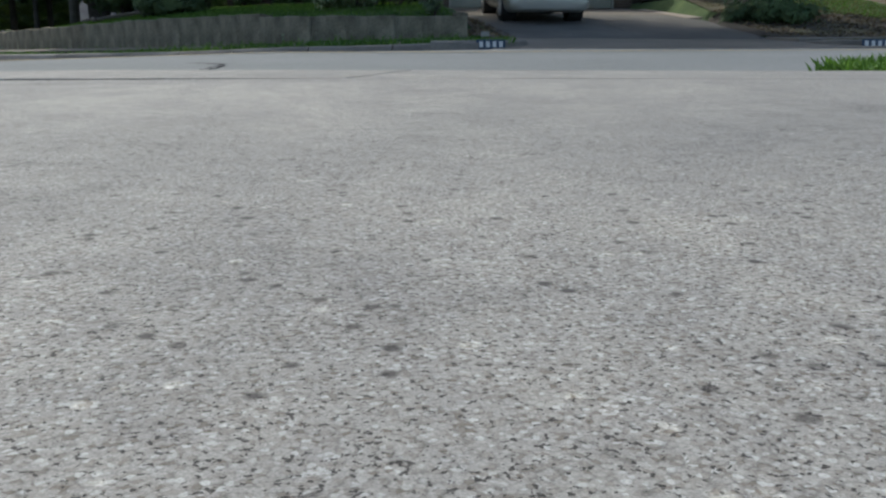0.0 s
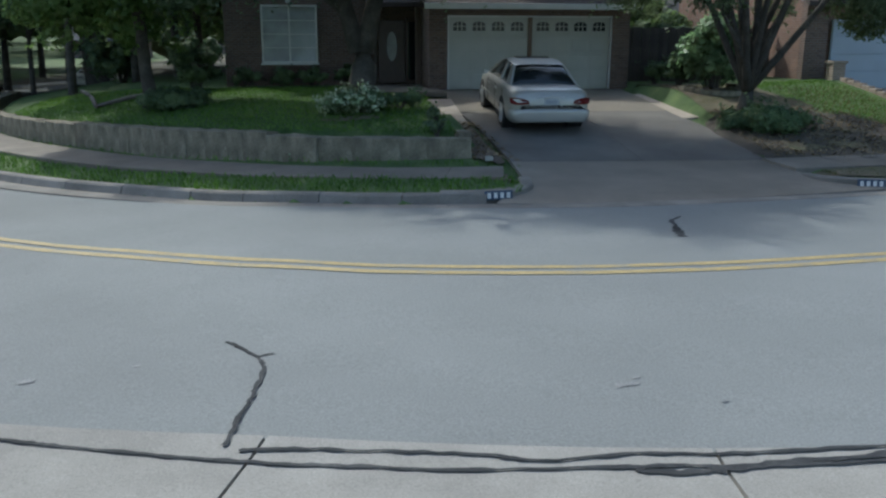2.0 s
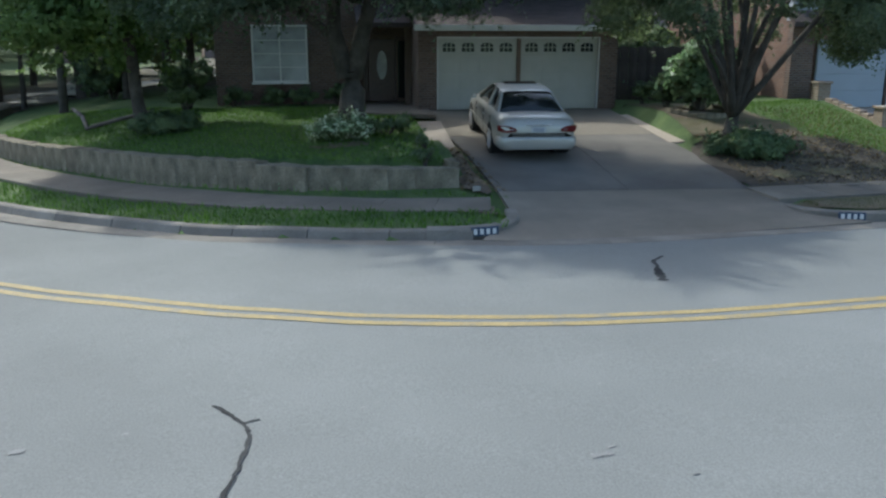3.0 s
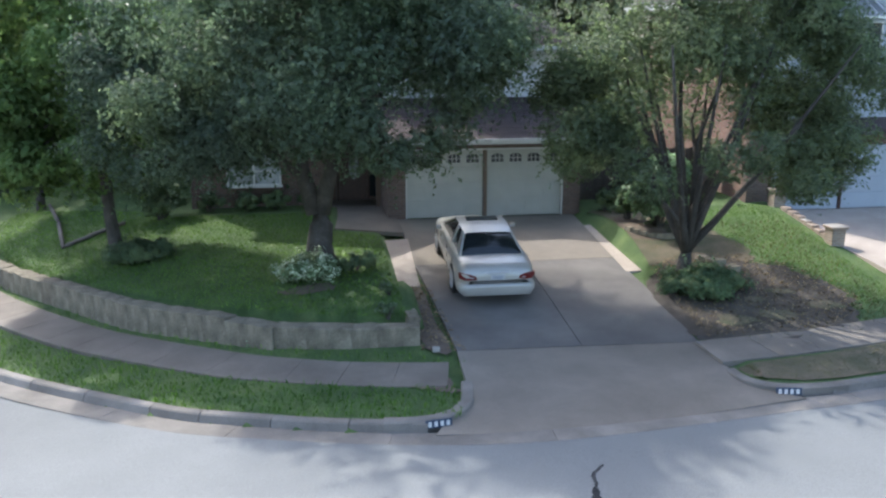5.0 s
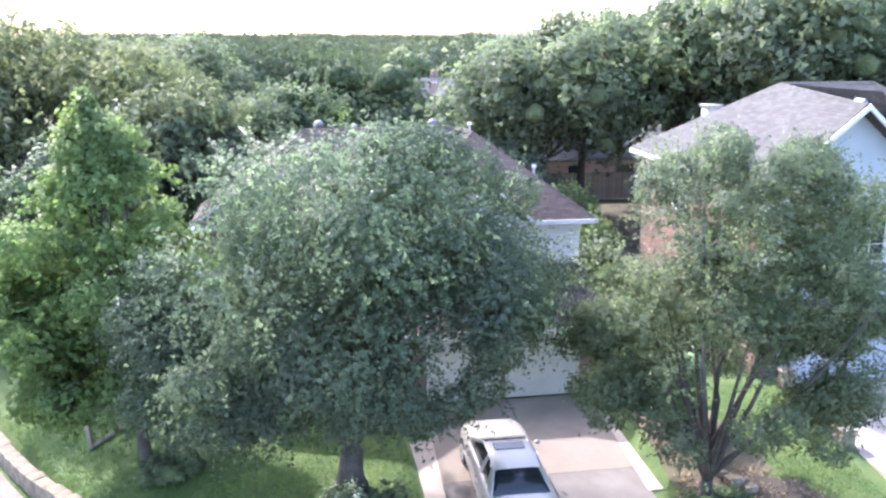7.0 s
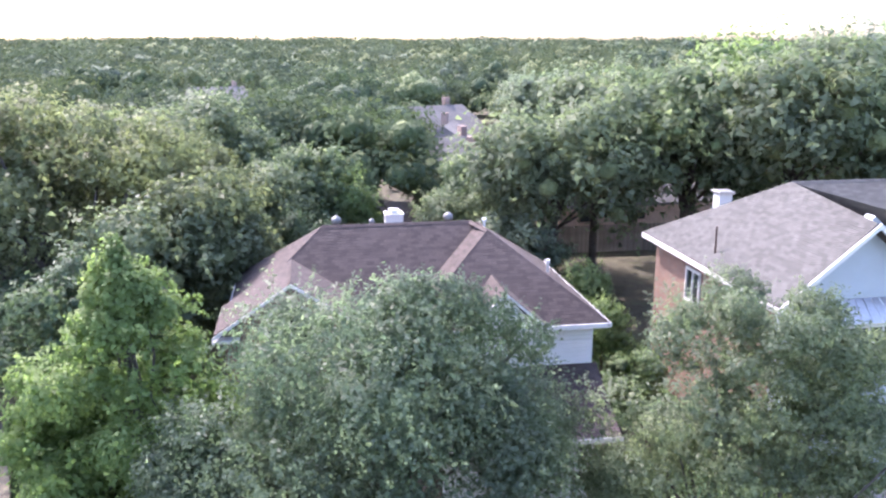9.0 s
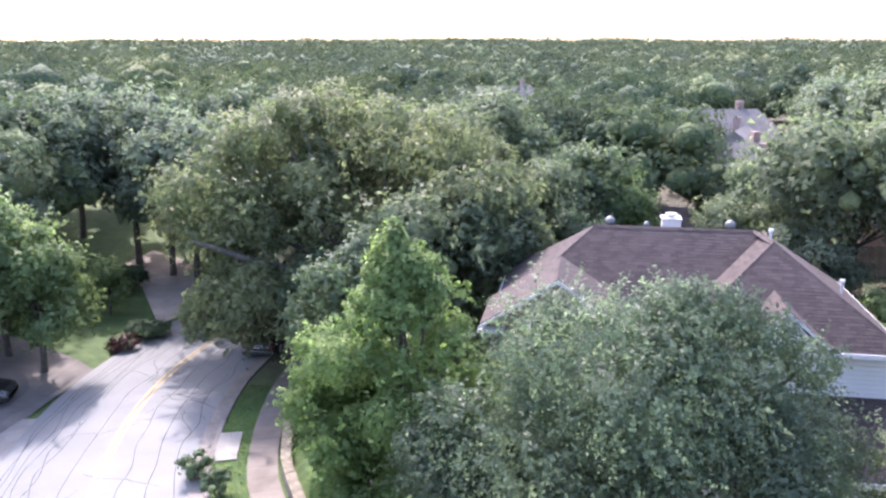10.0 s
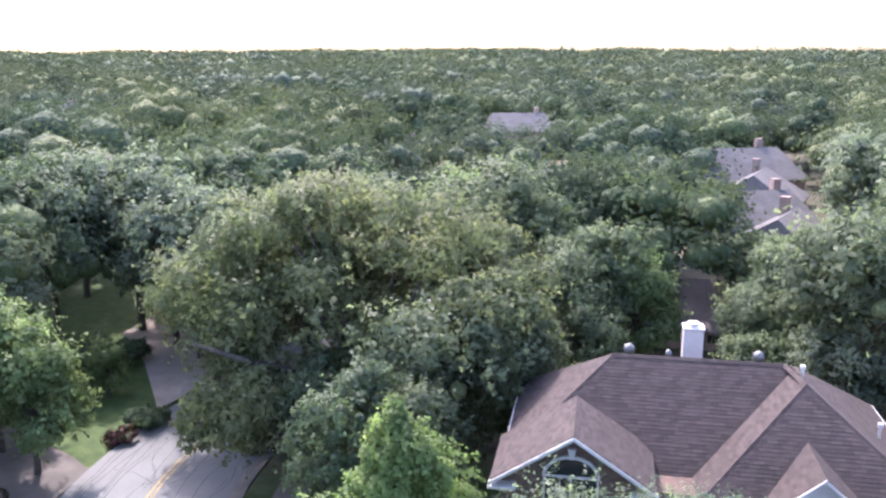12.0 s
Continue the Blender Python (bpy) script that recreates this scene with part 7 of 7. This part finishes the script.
shrub("low_shrub", "dark evergreen shrub before the side fence", 7.7, 0.6, 0.8, 1.2, L_DARK, 0.06, 20, 97)


# ---- grass and litter ----
def blades(name, n, outline, size, seed, material, label):
    rg = np.random.RandomState(seed)
    lo, hi = np.min(outline, axis=0), np.max(outline, axis=0)
    p = lo + (hi - lo) * rg.rand(n * 3, 2)
    p = p[inside_poly(p[:, 0], p[:, 1], outline)][:n]
    n = len(p)
    z = ground_z(p[:, 0], p[:, 1])
    a = rg.rand(n) * 6.283
    h = size * (0.6 + 0.8 * rg.rand(n))
    w = 0.006 + 0.1 * size * rg.rand(n)
    lean = rg.randn(n, 2) * 0.45 * h[:, None]
    b = np.column_stack([p, z - 0.01])
    side = np.column_stack([np.cos(a) * w, np.sin(a) * w, 0 * a])
    tip = b + np.column_stack([lean, h])
    mid = b + np.column_stack([lean * 0.35, h * 0.6])
    v = np.stack([b - side, b + side, mid + side * 0.8, tip, mid - side * 0.8], 1).reshape(-1, 3)
    k = np.arange(n)[:, None] * 5
    ob = from_arrays(name, v, k + np.array([[0, 1, 2, 4]]), material, None, k + np.array([[4, 2, 3]]))
    return tagged(ob, label, "grass", "grass", "stuff")


blades("grass", 14000, [(-0.55, -22.4), (-0.95, -22.72), (-1.2, -23.02), (-1.34, -23.5), (-1.38, -25.4), (0.6, -25.4), (2.6, -24), (2.6, -22.4)], 0.075, 41, L_GRASS, "green grass at the edge of the near driveway")
vk = np.arange(len(LINE))[(RUN > run_at(14, -15)) & (RUN < run_at(-23.5, 12))]
for o0, o1, nb_, sd in ((HALF + 0.22, 5.74, 26000, 42), (6.98, 7.35, 9000, 43)):
    wide = far_shift(LINE[vk][:, 0])[:, None]
    a, b = LINE[vk] + NORM[vk] * (o0 + wide), LINE[vk] + NORM[vk] * (o1 + wide)
    keep = lambda q: [tuple(r) for r in q]
    left = [i for i in range(len(vk)) if LINE[vk][i, 0] < -0.9]
    blades("grass", nb_, keep(a[left]) + keep(b[left][::-1]), 0.1, sd, L_GRASS, "green grass of the verge")
blades("grass", 32000, [(-0.95, -8.6), (-5.0, -7.3), (-8.0, -4.9), (-11, -1.9), (-14, 2.6), (-13.5, 6.0), (-9, 3.0), (-7.4, 1.6), (-2.4, 1.4), (-2.4, -1.3), (-0.95, -2.3)], 0.06, 45, L_GRASS, "green grass of the front lawn")

blades("grass", 7000, [(5.6, -11.15), (7.4, -10.9), (9.3, -10.45), (12, -9.7), (12, -10.8), (9, -11.7), (7.2, -12.0), (6.4, -12.05), (5.75, -11.8)], 0.05, 48, L_DRYGRASS, "thin dry grass of the verge")
blades("grass", 2600, [(5.6, -7.6), (8.0, -7.4), (9.2, -5.0), (9.0, -2.6), (11.2, -2.8), (11.3, -8.4), (9.0, -9.9), (5.6, -9.75)], 0.085, 49, L_DRYGRASS, "thin dry grass among the leaf litter")
blades("grass", 7000, [(8.6, -4.2), (8.4, -0.7), (11.4, -0.8), (11.5, -8.0), (10.4, -8.2), (9.9, -6.6), (9.2, -5.6)], 0.05, 50, L_GRASS, "thin grass of the side lawn")

blades("grass", 2400, [(6.1, -1.2), (6.05, -3.2), (5.95, -5.0), (7.2, -4.2), (8.2, -3.5), (8.3, -1.2)], 0.05, 51, L_DRYGRASS, "thin dry grass beside the driveway")

def litter(n, outline, seed, size=0.032):
    rg = np.random.RandomState(seed)
    lo, hi = np.min(outline, axis=0), np.max(outline, axis=0)
    p = lo + (hi - lo) * rg.rand(n, 2)
    p = p[inside_poly(p[:, 0], p[:, 1], outline)]
    n = len(p)
    z = ground_z(p[:, 0], p[:, 1]) + 0.075
    a = rg.rand(n) * 6.283
    s = size * (0.5 + rg.rand(n))
    u = np.column_stack([np.cos(a) * s, np.sin(a) * s, rg.randn(n) * 0.3 * s])
    w = np.column_stack([-np.sin(a) * s * 0.5, np.cos(a) * s * 0.5, rg.randn(n) * 0.3 * s])
    b = np.column_stack([p, z])
    v = np.stack([b - u, b + w, b + u, b - w], 1).reshape(-1, 3)
    ob = from_arrays("leaf_litter", v, np.arange(n * 4).reshape(-1, 4), L_LITTER)
    return tagged(ob, "dry fallen leaves on the ground", "leaves", "fallen leaves", "stuff")


L_LITTER = foliage("dry_leaves", (0.1, 0.07, 0.045), (0.2, 0.15, 0.1), (0.34, 0.27, 0.19), 0.8, 0.1)
litter(4600, [(5.55, -6.2), (6.1, -5.4), (7.4, -5.0), (8.6, -5.2), (9.6, -6.0), (10.3, -7.6), (10.2, -8.3), (8.6, -9.4), (5.55, -9.6)], 46)
litter(900, [(-0.75, -5.9), (-0.2, -5.9), (0.2, -9.6), (-0.75, -9.5)], 47)
